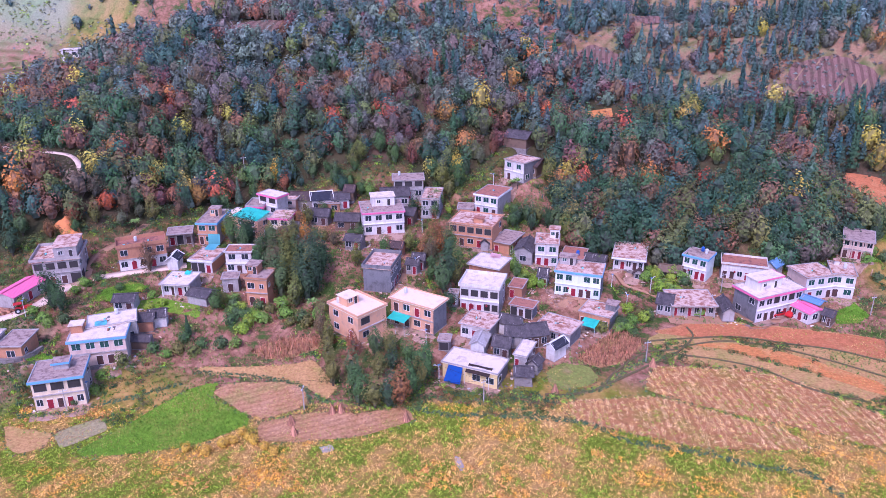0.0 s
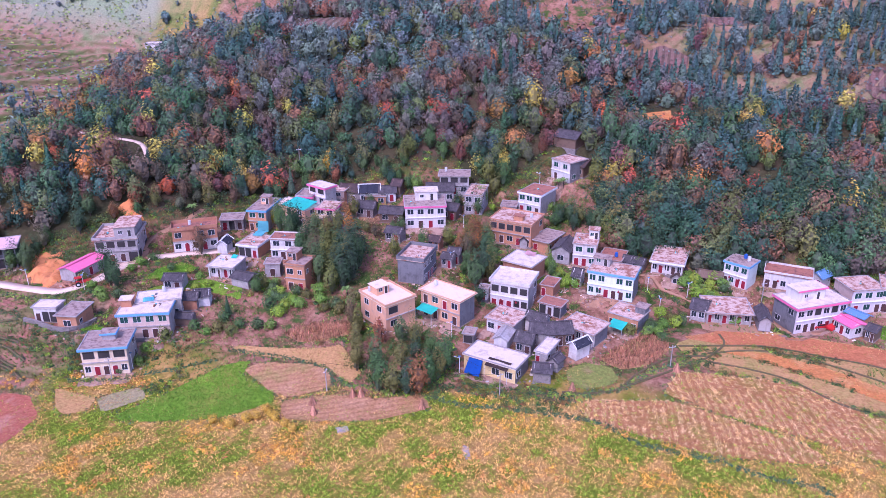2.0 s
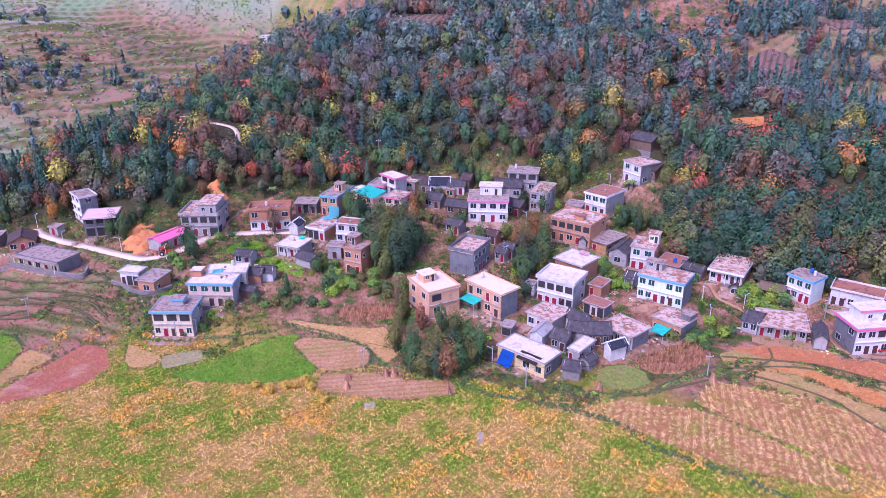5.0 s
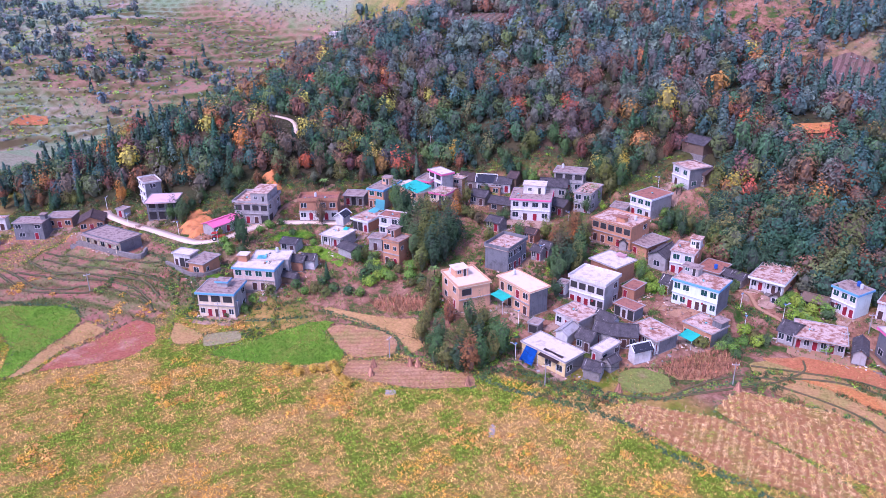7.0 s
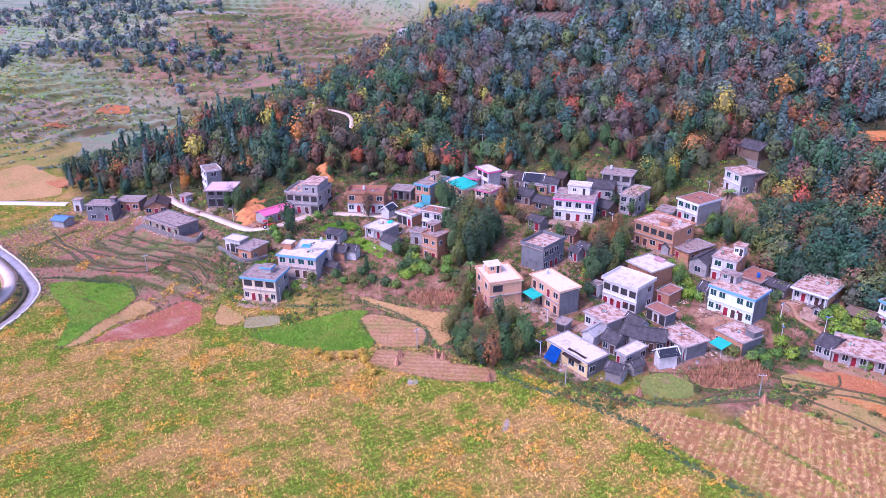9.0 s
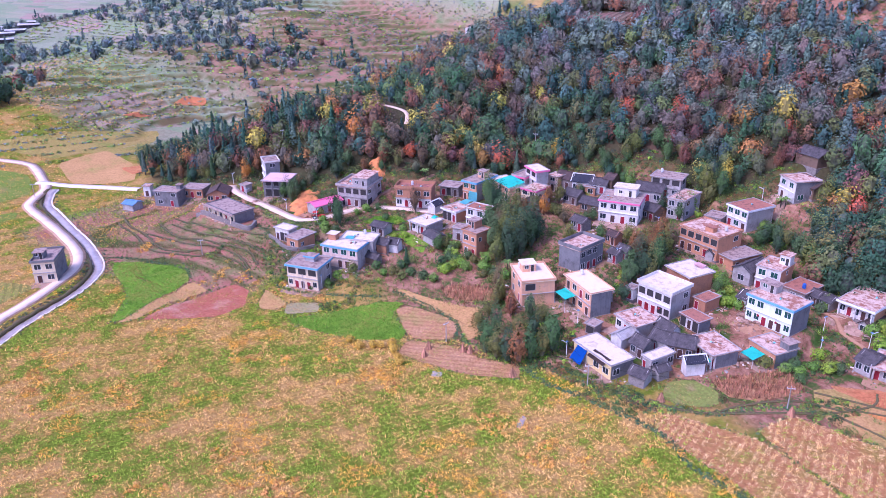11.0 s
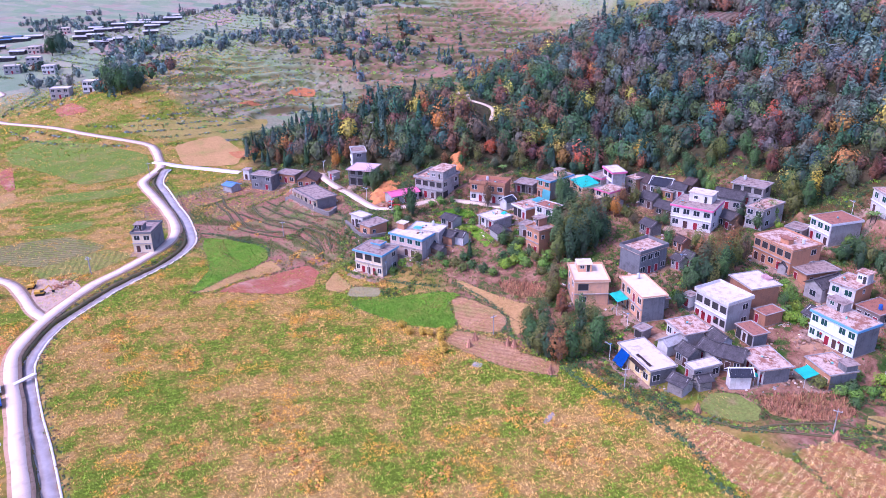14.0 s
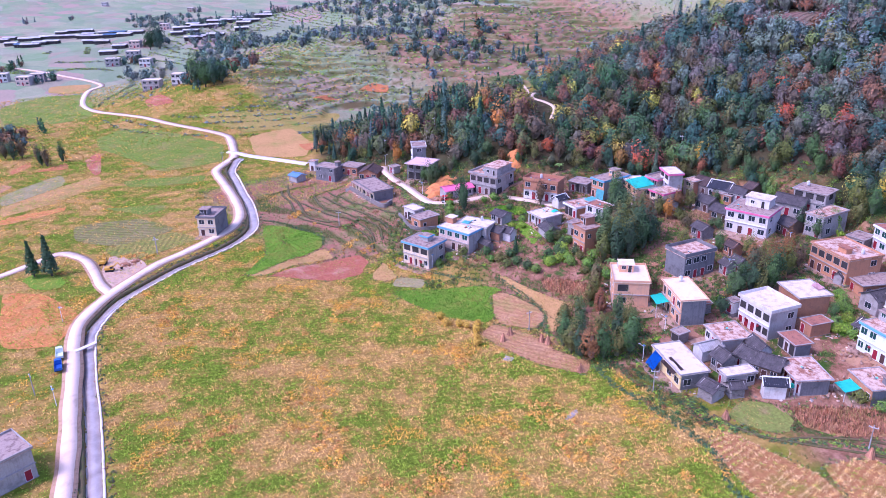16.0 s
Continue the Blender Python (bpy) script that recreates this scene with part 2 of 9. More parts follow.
OLIVE_ROWS = field_material("olive_rows", (0.28, 0.30, 0.06), (0.33, 0.29, 0.08), (0.22, 0.27, 0.05), 120, 1.8, 0.25)
GREEN_GRASS = field_material("bright_green_grass", (0.20, 0.38, 0.03), (0.15, 0.31, 0.025), (0.27, 0.31, 0.05))
GREEN_CROP = field_material("green_vegetables", (0.18, 0.40, 0.03), (0.12, 0.30, 0.02), (0.24, 0.33, 0.05))

# the ground: field mix, village earth and woodland floor, by the cover stored in the mesh
GROUND, n_, l_, b_ = shader("ground_cover", 0.95, 0.05)
v_ = coords(n_, l_)
at_ = n_.new("ShaderNodeAttribute")
at_.attribute_name = "cover"
sp_ = n_.new("ShaderNodeSeparateColor")
l_.new(at_.outputs["Color"], sp_.inputs[0])
mid_ = noise_fac(n_, l_, v_, 0.07, 6, 0.68)
fine_ = noise_fac(n_, l_, v_, 1.1, 6, 0.75)
field_at_ = n_.new("ShaderNodeAttribute")
field_at_.attribute_name = "tint"
fs_ = n_.new("ShaderNodeSeparateColor")
l_.new(field_at_.outputs["Color"], fs_.inputs[0])
jit_ = n_.new("ShaderNodeMath")
jit_.operation = "MULTIPLY_ADD"
jit_.inputs[1].default_value, jit_.inputs[2].default_value = 0.7, -0.35
l_.new(noise_fac(n_, l_, v_, 0.35, 6, 0.75), jit_.inputs[0])
mixf_ = n_.new("ShaderNodeMath")
mixf_.operation = "ADD"
l_.new(fs_.outputs[1], mixf_.inputs[0])
l_.new(jit_.outputs[0], mixf_.inputs[1])
field_ = ramp(n_, l_, mixf_.outputs[0], [(0.26, (0.15, 0.205, 0.02)), (0.43, (0.23, 0.22, 0.034)), (0.56, (0.355, 0.245, 0.06)), (0.76, (0.48, 0.28, 0.095))])
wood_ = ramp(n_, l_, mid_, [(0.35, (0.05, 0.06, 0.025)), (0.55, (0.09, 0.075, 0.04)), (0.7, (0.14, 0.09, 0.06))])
town_ = ramp(n_, l_, noise_fac(n_, l_, v_, 0.16, 7, 0.72), [(0.36, (0.05, 0.11, 0.02)), (0.44, (0.11, 0.125, 0.04)), (0.49, (0.28, 0.13, 0.08)), (0.62, (0.46, 0.24, 0.16))])
vs_ = n_.new("ShaderNodeMapping")
vs_.inputs["Scale"].default_value, vs_.inputs["Rotation"].default_value = (0.026, 0.055, 0.0), (0, 0, 0.35)
warp_ = n_.new("ShaderNodeVectorMath")
nz_ = n_.new("ShaderNodeTexNoise")
nz_.inputs["Scale"].default_value = 0.03
l_.new(v_, nz_.inputs["Vector"])
sc_ = n_.new("ShaderNodeVectorMath")
sc_.operation = "SCALE"
sc_.inputs["Scale"].default_value = 22.0
l_.new(nz_.outputs[1], sc_.inputs[0])
l_.new(v_, warp_.inputs[0])
l_.new(sc_.outputs[0], warp_.inputs[1])
l_.new(warp_.outputs[0], vs_.inputs[0])
vor_ = n_.new("ShaderNodeTexVoronoi")
vor_.inputs["Scale"].default_value = 1.0
l_.new(vs_.outputs[0], vor_.inputs["Vector"])
cell_ = n_.new("ShaderNodeSeparateColor")
l_.new(vor_.outputs["Color"], cell_.inputs[0])
# plots of the distant land, made paler to put haze into the colour
plots_ = ramp(n_, l_, cell_.outputs[0], [(0.0, (0.22, 0.37, 0.17)), (0.22, (0.43, 0.40, 0.26)), (0.42, (0.25, 0.37, 0.19)), (0.58, (0.50, 0.31, 0.26)), (0.75, (0.20, 0.33, 0.17)), (1.0, (0.42, 0.40, 0.29))])
slope_ = blend(n_, l_, 0.28, plots_, ramp(n_, l_, noise_fac(n_, l_, v_, 0.06, 7, 0.72), [(0.34, (0.13, 0.20, 0.12)), (0.45, (0.22, 0.25, 0.18)), (0.55, (0.31, 0.26, 0.23)), (0.68, (0.36, 0.26, 0.25))]))
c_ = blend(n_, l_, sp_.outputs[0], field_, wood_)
c_ = blend(n_, l_, sp_.outputs[1], c_, town_)
warm_ = n_.new("ShaderNodeAttribute")
warm_.attribute_name = "tint"
ws_ = n_.new("ShaderNodeSeparateColor")
l_.new(warm_.outputs["Color"], ws_.inputs[0])
red_ = ramp(n_, l_, noise_fac(n_, l_, v_, 0.11, 7, 0.7), [(0.34, (0.14, 0.20, 0.05)), (0.44, (0.30, 0.22, 0.11)), (0.53, (0.42, 0.19, 0.13)), (0.68, (0.40, 0.15, 0.11))])
c_ = blend(n_, l_, sp_.outputs[2], c_, blend(n_, l_, ws_.outputs[0], slope_, red_))
c_ = blend(n_, l_, 1.0, c_, ramp(n_, l_, fine_, [(0.28, (0.55, 0.53, 0.5)), (0.62, (1, 1, 1))]), "MULTIPLY")
c_ = blend(n_, l_, at_.outputs["Alpha"], c_, ramp(n_, l_, mid_, [(0.4, (0.08, 0.11, 0.03)), (0.6, (0.15, 0.11, 0.05))]))
l_.new(c_, b_.inputs["Base Color"])
bump(n_, l_, b_, fine_, 0.8, 0.25)

# ---- plan of the land ----
HILLS = [
    (-125, 166, 38, 16, 0.30, -12.5),
    (-136, 192, 36, 48, 0.84, 22.2),
    (-313, 276, 82, 31, 0.25, 26.0),
    (10, 338, 74, 34, -0.78, 39.1),
    (-98, 276, 17, 46, -0.03, 9.8),
    (-430, 488, 165, 99, 0.68, 54.9),
    (-323, 183, 44, 53, 1.12, 19.5),
    (82, 212, 28, 15, -0.06, 19.7),
    (179, 576, 170, 73, -0.57, 90.1),
    (215, 371, 34, 142, 1.30, 42.9),
    (151, 257, 64, 26, -0.78, 23.4),
    (-44, 247, 42, 16, -0.39, 21.3),
    (-99, 123, 44, 17, -0.05, -5.3),
    (14, 256, 52, 15, -0.54, 19.2),
    (-112, 498, 165, 34, 0.07, 68.5),
    (349, 297, 70, 130, 0.03, 38.5),
    (-24, 186, 37, 23, -0.38, 8.7),
    (-614, 159, 160, 196, 0.05, 5.3),
    (-65, 330, 53, 34, -0.73, 46.0),
    (-51, 650, 178, 34, 0.26, 55.0),
    (83, 412, 38, 34, -0.41, 19.2),
    (-141, 313, 34, 68, 0.39, 32.7),
    (-320, 364, 68, 34, 0.22, 27.1),
]


def hills(x, y):
    """Height of the bare land: broad hills over a flat valley."""
    z = np.zeros_like(np.asarray(x, float))
    for hx, hy, sx, sy, r, h in HILLS:
        c, s = math.cos(r), math.sin(r)
        u, v = (x - hx) * c + (y - hy) * s, (y - hy) * c - (x - hx) * s
        z = z + h * np.exp(-0.5 * ((u / sx) ** 2 + (v / sy) ** 2))
    far = np.clip((np.hypot(x + 40, y - 100) - 900) / 1500, 0, 1)
    return z + far * far * 260 * (0.7 + 0.3 * np.sin(x / 230.0) * np.cos(y / 310.0))


def smooth(t):
    t = np.clip(t, 0, 1)
    return t * t * (3 - 2 * t)


def wave_noise(x, y, s, k):
    """A smooth uneven pattern, about -1 to 1, of patches s metres across."""
    v = 0
    for i in range(4):
        a, f = 1.7 * i + k, (1.0, 1.9, 3.1, 5.3)[i] / s
        v = v + (0.5, 0.35, 0.25, 0.2)[i] * np.sin(x * f * math.cos(a) + y * f * math.sin(a) + 3 * k + 1.3 * np.sin((y * math.cos(a) - x * math.sin(a)) * f * 0.8 + k))
    return v


def field_patch(x, y):
    """Where the valley floor is green (low) and where straw lies on it (high)."""
    return 0.42 * wave_noise(x, y, 9.0, 0.4) + 0.45 * wave_noise(x, y, 3.1, 2.0) + 0.4 * wave_noise(x, y, 1.3, 3.1)


def near_line(x, y, pts):
    """Distance to a line of points and the place along it."""
    best = np.full(np.shape(x), 1e9)
    for (ax, ay), (bx, by) in zip(pts, pts[1:]):
        ex, ey = bx - ax, by - ay
        k = np.clip(((x - ax) * ex + (y - ay) * ey) / (ex * ex + ey * ey), 0, 1)
        best = np.minimum(best, np.hypot(x - ax - k * ex, y - ay - k * ey))
    return best


def near_line_z(x, y, line, heights):
    """Distance to a line and the line's own height beside each place."""
    best, z = np.full(np.shape(x), 1e9), np.zeros(np.shape(x))
    for (ax, ay), (bx, by), za, zb in zip(line, line[1:], heights, heights[1:]):
        ex, ey = bx - ax, by - ay
        k = np.clip(((x - ax) * ex + (y - ay) * ey) / (ex * ex + ey * ey), 0, 1)
        d = np.hypot(x - ax - k * ex, y - ay - k * ey)
        z = np.where(d < best, za + k * (zb - za), z)
        best = np.minimum(best, d)
    return best, z


def curve_through(pts, step=2.0):
    """A smooth line through the points (Catmull-Rom)."""
    p = [np.array(q, float) for q in pts]
    p = [2 * p[0] - p[1]] + p + [2 * p[-1] - p[-2]]
    out = []
    for a0, a1, a2, a3 in zip(p, p[1:], p[2:], p[3:]):
        m = max(2, int(np.linalg.norm(a2 - a1) / step))
        for i in range(m):
            t = i / m
            out.append(0.5 * (2 * a1 + (a2 - a0) * t + (2 * a0 - 5 * a1 + 4 * a2 - a3) * t * t + (3 * a1 - a0 - 3 * a2 + a3) * t**3))
    out.append(p[-2])
    return out


VALLEY_ROAD = curve_through([(-33.0, 21.8), (-48.6, 26.2), (-64.7, 30.0), (-80.6, 34.0), (-91.6, 36.5), (-101.1, 39.7), (-108.2, 44.9), (-114.9, 51.6), (-121.1, 59.5), (-126.8, 68.5), (-130.0, 77.3), (-134.8, 87.2), (-139.9, 95.6), (-145.9, 100.9), (-154.5, 105.0), (-169.8, 109.2), (-187.5, 112.8), (-204.1, 115.8), (-208.8, 118.5), (-213.6, 123.9), (-218.3, 129.4), (-229.1, 133.7), (-240.2, 137.1), (-248.0, 137.4), (-262.7, 130.2), (-280.2, 122.6), (-303.2, 116.5), (-340.9, 105.9), (-367.1, 103.8), (-392.0, 107.9), (-423.0, 118.3), (-436.3, 129.5), (-459.4, 128.0), (-488.9, 119.5), (-527.7, 108.0), (-557.9, 95.8)])
CANAL = curve_through([(-29.2, 25.9), (-45.9, 29.7), (-59.8, 32.7), (-71.2, 34.8), (-86.8, 38.3), (-95.4, 40.9), (-102.6, 45.6), (-110.2, 52.5), (-115.2, 60.9), (-119.8, 69.6), (-123.0, 78.3), (-126.5, 88.6), (-131.6, 96.4), (-137.5, 102.0), (-146.2, 106.1), (-161.2, 111.2), (-176.6, 114.9), (-194.0, 119.4), (-203.3, 121.6), (-210.6, 125.9), (-214.5, 130.4)])
BRIDGE_ROAD = curve_through([(-225.8, 130.2), (-214.5, 136.4), (-201.0, 144.0), (-188.2, 149.5)])
SIDE_ROAD = curve_through([(-115.0, 50.9), (-122.8, 50.3), (-132.5, 51.1), (-142.3, 51.4), (-149.0, 49.8), (-154.8, 46.1), (-151.5, 38.4), (-147.9, 28.8), (-148.2, 20.2)])
VILLAGE_ROAD = curve_through([(-153.6, 165.6), (-147.9, 161.6), (-138.8, 158.9), (-123.5, 155.8), (-109.0, 151.6), (-101.3, 150.3), (-97.8, 153.7), (-95.0, 157.6), (-93.2, 163.7), (-91.0, 168.4), (-84.3, 172.2), (-76.1, 175.4), (-67.3, 178.6)])
HILL_LANE = curve_through([(-90.2, 169.1), (-91.0, 175.6), (-90.7, 180.3), (-88.0, 184.1), (-85.6, 188.7), (-83.3, 196.0)])
WOOD_LANE = curve_through([(-201.0, 284.0), (-178.0, 266.0), (-150.0, 242.5), (-135.0, 226.5), (-126.0, 219.0), (-117.0, 216.5), (-111.0, 215.0), (-107.5, 212.0), (-105.0, 208.0)])
EAST_PATH = curve_through([(42.3, 183.7), (46.2, 180.1), (49.9, 176.6), (55.1, 173.8), (61.5, 170.3), (69.3, 172.0), (72.0, 167.2), (74.8, 163.3), (85.3, 161.8)])
WOOD_EDGE = [(-230, 172), (-200, 157), (-182, 155), (-163, 159), (-150, 165), (-138, 168), (-124, 166), (-108, 177), (-98, 184), (-84, 192), (-72, 201), (-60, 210), (-46, 218), (-32, 224), (-13, 227), (-3, 217), (6, 222), (13, 228), (22, 236), (32, 226), (34, 203), (41, 196), (54, 192), (62, 187), (70, 187), (80, 186), (95, 187), (105, 190), (116, 196), (135, 208), (180, 225), (400, 230)]



def profile(line, span=9):
    """An even run of heights for a road over the land."""
    z = hills(np.array([q[0] for q in line]), np.array([q[1] for q in line]))
    pad = np.pad(z, span, mode="edge")
    return np.array([pad[i : i + 2 * span + 1].mean() for i in range(len(z))])


LOTS = {}


def lot(name, x, y, z, turn, w, d, h):
    """The plot of a house: centre, floor height, turn, width of the front, depth, height."""
    LOTS[name] = (x, y, z, turn, w, d, h)


lot("tarp", 6.7, 136.8, 0.3, -25, 12.4, 6.3, 3.7)
lot("white", 9.7, 164.4, 3.0, -16, 9.6, 7.7, 6.9)
lot("awning", -5.7, 154.2, 3.8, -32, 11.5, 5.8, 6.5)
lot("peach", -19.6, 151.3, 3.8, 46, 8.3, 10.3, 6.5)
lot("grey", -15.1, 169.1, 7.2, 78, 9.7, 6.9, 6.2)
lot("lowwhite", 8.5, 151.2, 2.8, -26, 6.9, 6.8, 3.4)
lot("shedw", 8.1, 144.6, 2.0, -16, 3.0, 5.3, 3.2)
lot("dark1", 13.0, 143.3, 1.8, -16, 3.5, 3.9, 3.4)
lot("dark2", 15.9, 147.7, 2.1, -6, 3.6, 4.6, 3.4)
lot("dark3", 20.2, 148.3, 2.0, 12, 5.5, 5.3, 3.4)
lot("dark4", 15.6, 151.7, 2.6, -26, 4.8, 3.1, 3.4)
lot("flat9", 17.7, 140.9, 1.4, -24, 2.7, 6.7, 3.2)
lot("dark10", 19.6, 137.6, 1.1, -30, 2.2, 2.9, 2.6)
lot("stone11", 16.7, 133.7, 0.8, -5, 3.5, 3.7, 2.8)
lot("trim12", 24.8, 142.7, 1.4, -46, 2.3, 4.2, 3.6)
lot("redroof13", 26.6, 150.8, 1.8, -34, 8.1, 6.0, 3.6)
lot("awn14", 37.1, 158.0, 1.7, -31, 7.4, 6.4, 3.6)
lot("green15", 34.5, 170.7, 4.0, -18, 11.2, 7.3, 6.6)
lot("tower16", 28.9, 190.4, 4.1, -10, 6.2, 7.8, 6.4)
lot("flat17", 36.2, 188.9, 3.7, -19, 6.1, 7.9, 3.2)
lot("brick18", 18.4, 196.3, 5.5, -29, 5.2, 9.3, 3.3)
lot("gable19", 23.1, 190.7, 4.6, -18, 4.9, 8.3, 4.0)
lot("gable20", 12.0, 195.0, 6.0, -7, 2.1, 5.7, 3.0)
lot("orange21", 9.5, 199.0, 6.7, -21, 12.7, 10.0, 6.6)
lot("brick22", 12.0, 175.4, 5.4, -28, 8.1, 7.6, 5.0)
lot("small23", 18.8, 169.0, 4.1, -20, 3.3, 5.4, 3.0)
lot("small24", 19.3, 159.6, 3.2, -25, 5.5, 3.8, 3.0)
lot("pink25", -17.5, 200.5, 10.2, 11, 11.5, 10.0, 6.6)
lot("conc26", -10.6, 219.3, 13.8, 4, 9.0, 6.4, 6.0)
lot("dark27", -14.6, 215.1, 12.6, 7, 8.2, 5.9, 3.8)
lot("flat28", -3.2, 212.9, 10.5, -7, 5.2, 10.6, 6.0)
lot("cyan29", 15.3, 215.2, 10.2, -28, 7.5, 10.0, 6.3)
lot("hill30", 25.1, 226.9, 16.9, -45, 7.7, 7.9, 6.3)
lot("dark31", 27.4, 229.9, 18.0, -32, 9.3, 7.5, 3.6)
lot("dark31b", 25.5, 241.0, 23.9, -30, 7.9, 7.0, 3.6)
lot("flat32", 7.0, 211.9, 9.8, -5, 4.6, 5.2, 3.0)
lot("trad33", -36.8, 214.3, 11.9, 13, 6.0, 5.8, 3.6)
lot("trad33b", -31.1, 214.7, 12.2, 9, 5.0, 5.7, 3.2)
lot("dark34", -41.2, 214.8, 11.7, -7, 9.4, 6.0, 3.6)
lot("flat34b", -34.2, 213.9, 11.3, 1, 6.4, 6.7, 3.0)
lot("barn35", -28.3, 217.5, 13.6, -5, 2.8, 5.5, 3.2)
lot("pink36", -49.5, 206.1, 10.2, -33, 7.3, 4.4, 8.8)
lot("wing36", -54.1, 206.1, 10.5, -4, 4.9, 6.7, 5.6)
lot("teal37", -55.1, 197.3, 10.1, -29, 12.8, 5.9, 5.6)
lot("blue38", -63.7, 194.0, 10.2, -3, 5.4, 11.1, 6.2)
lot("cream39", -45.2, 197.5, 10.0, -7, 5.6, 6.8, 5.6)
lot("shed40", -44.1, 191.6, 9.9, -3, 3.1, 3.2, 3.4)
lot("conc41", -96.3, 172.1, 8.4, 15, 10.6, 10.5, 6.5)
lot("pinkshed42", -101.1, 160.6, 7.7, 77, 10.0, 5.1, 3.2)
lot("brick43", -78.4, 178.9, 8.7, 23, 11.6, 5.8, 6.2)
lot("gable44", -69.8, 177.7, 8.1, -0, 2.7, 4.0, 3.2)
lot("low45", -64.6, 166.7, 6.8, -6, 6.8, 6.3, 3.4)
lot("dark46", -58.2, 161.6, 6.2, -20, 5.4, 4.3, 2.6)
lot("brown47", -43.8, 162.3, 6.0, -10, 5.3, 5.9, 7.0)
lot("annex47", -52.5, 167.3, 6.8, 7, 3.8, 3.8, 3.6)
lot("garage48", -61.3, 178.1, 8.0, -10, 5.7, 7.4, 3.6)
lot("white49", -52.0, 176.1, 8.1, 0, 6.6, 4.7, 5.8)
lot("porch50", -71.9, 190.1, 10.5, 14, 6.3, 4.7, 3.4)
lot("peach51", -73.9, 140.5, 3.1, 13, 11.2, 6.0, 6.2)
lot("rear51", -73.4, 146.4, 4.6, 21, 9.8, 5.7, 5.0)
lot("dark52", -67.8, 150.3, 5.1, 8, 3.9, 4.0, 3.0)
lot("dark52b", -65.5, 152.1, 5.1, 15, 3.5, 3.5, 3.0)
lot("dark52c", -67.0, 144.4, 3.6, -1, 4.6, 2.5, 2.4)
lot("bluetrim53", -78.1, 130.4, -0.2, 15, 9.4, 7.8, 6.7)
lot("bung54", -91.7, 140.5, 4.4, 1, 4.7, 6.8, 3.6)
lot("bung54b", -98.2, 140.9, 5.0, 3, 5.4, 3.5, 3.8)
lot("cream55", -129.3, 145.3, 4.3, -7, 15.6, 7.3, 3.6)
lot("grey56", -165.1, 147.1, 1.2, 24, 9.0, 5.5, 5.5)
lot("brick57", -161.2, 155.5, 2.8, 25, 7.9, 6.0, 3.4)
lot("gable58", -149.1, 156.3, 3.5, 41, 7.1, 7.8, 3.2)
lot("hill59", -137.8, 171.2, 8.1, -32, 7.5, 5.1, 8.0)
lot("pinkroof60", -127.1, 165.5, 7.1, 28, 8.6, 7.1, 6.0)
lot("shed61", -173.7, 137.3, 0.5, 11, 4.9, 4.4, 2.6)
lot("kiosk62", -179.5, 147.9, 1.4, 29, 2.6, 2.6, 4.0)
lot("bung63", 51.0, 186.5, 5.0, -17, 8.0, 10.5, 3.6)
lot("gable64", 53.0, 182.4, 2.5, -20, 2.6, 7.1, 2.8)
lot("blue66", 68.3, 182.1, 3.0, -38, 6.4, 5.8, 6.4)
lot("red67", 80.1, 181.2, 3.2, -19, 11.1, 6.3, 4.2)
lot("bluegable68", 88.2, 181.2, 3.6, -48, 2.9, 4.5, 3.4)
lot("magenta69", 81.6, 168.0, -0.6, 23, 14.5, 7.9, 6.8)
lot("pinkshed70", 88.8, 161.9, 0.4, -64, 5.0, 4.4, 3.2)
lot("blueshed70", 91.8, 165.4, 0.6, -52, 4.5, 3.0, 3.4)
lot("ell71", 94.9, 174.2, 1.4, 14, 8.5, 7.3, 6.4)
lot("ell71b", 102.9, 174.8, 1.6, -19, 5.6, 8.3, 6.4)
lot("dark72", 55.4, 166.2, 1.0, -21, 3.5, 6.3, 3.2)
lot("long72", 61.5, 166.7, 0.7, -2, 10.4, 7.7, 3.3)
lot("dark73", 69.6, 163.7, 0.6, -6, 2.6, 7.0, 3.0)
lot("far74", 113.8, 188.8, 6.3, -28, 7.4, 9.0, 5.5)
lot("valley75", -141.6, 90.7, 0.6, 46, 5.9, 9.6, 6.2)
lot("bottom76", -47.1, 14.9, 0.0, 104, 9.0, 8.0, 6.2)
lot("dA", -35.9, 206.3, 9.9, -8, 5.2, 4.9, 3.2)
lot("dB", -27.5, 202.6, 9.7, -3, 6.7, 5.1, 3.2)
lot("dC", -23.8, 186.6, 9.8, -16, 4.4, 3.9, 3.0)
lot("dD", -12.3, 183.7, 8.9, -16, 3.4, 3.1, 3.0)
lot("dE", -7.6, 174.6, 7.8, -18, 2.9, 2.9, 3.0)
lot("dF", -6.2, 176.9, 7.9, -13, 3.0, 2.7, 3.4)
lot("dG", -10.2, 207.1, 9.6, -16, 4.5, 5.2, 3.4)
lot("dH", 2.5, 162.2, 5.1, -11, 2.1, 2.5, 3.0)
lot("dI", 0.3, 145.4, 2.4, -9, 2.4, 2.9, 2.4)
lot("dJ", 26.2, 176.4, 3.6, -15, 2.3, 4.7, 3.2)
lot("dK", 40.2, 187.3, 3.6, -24, 2.2, 3.9, 3.0)
lot("dL", 43.1, 186.6, 3.5, -25, 2.9, 4.4, 3.0)
lot("dM", -142.3, 162.8, 5.9, 3, 2.9, 3.0, 2.6)
lot("dN", -45.5, 212.3, 10.8, -8, 3.9, 4.5, 5.0)
lot("dO", 93.3, 159.6, 0.3, -43, 2.1, 3.9, 3.0)
lot("dP", 92.7, 176.1, 1.9, -42, 3.7, 5.5, 3.2)
lot("dQ", -2.2, 157.8, 4.7, -30, 1.8, 2.4, 2.4)
lot("dS", -42.5, 195.6, 10.0, -9, 4.5, 4.5, 3.0)
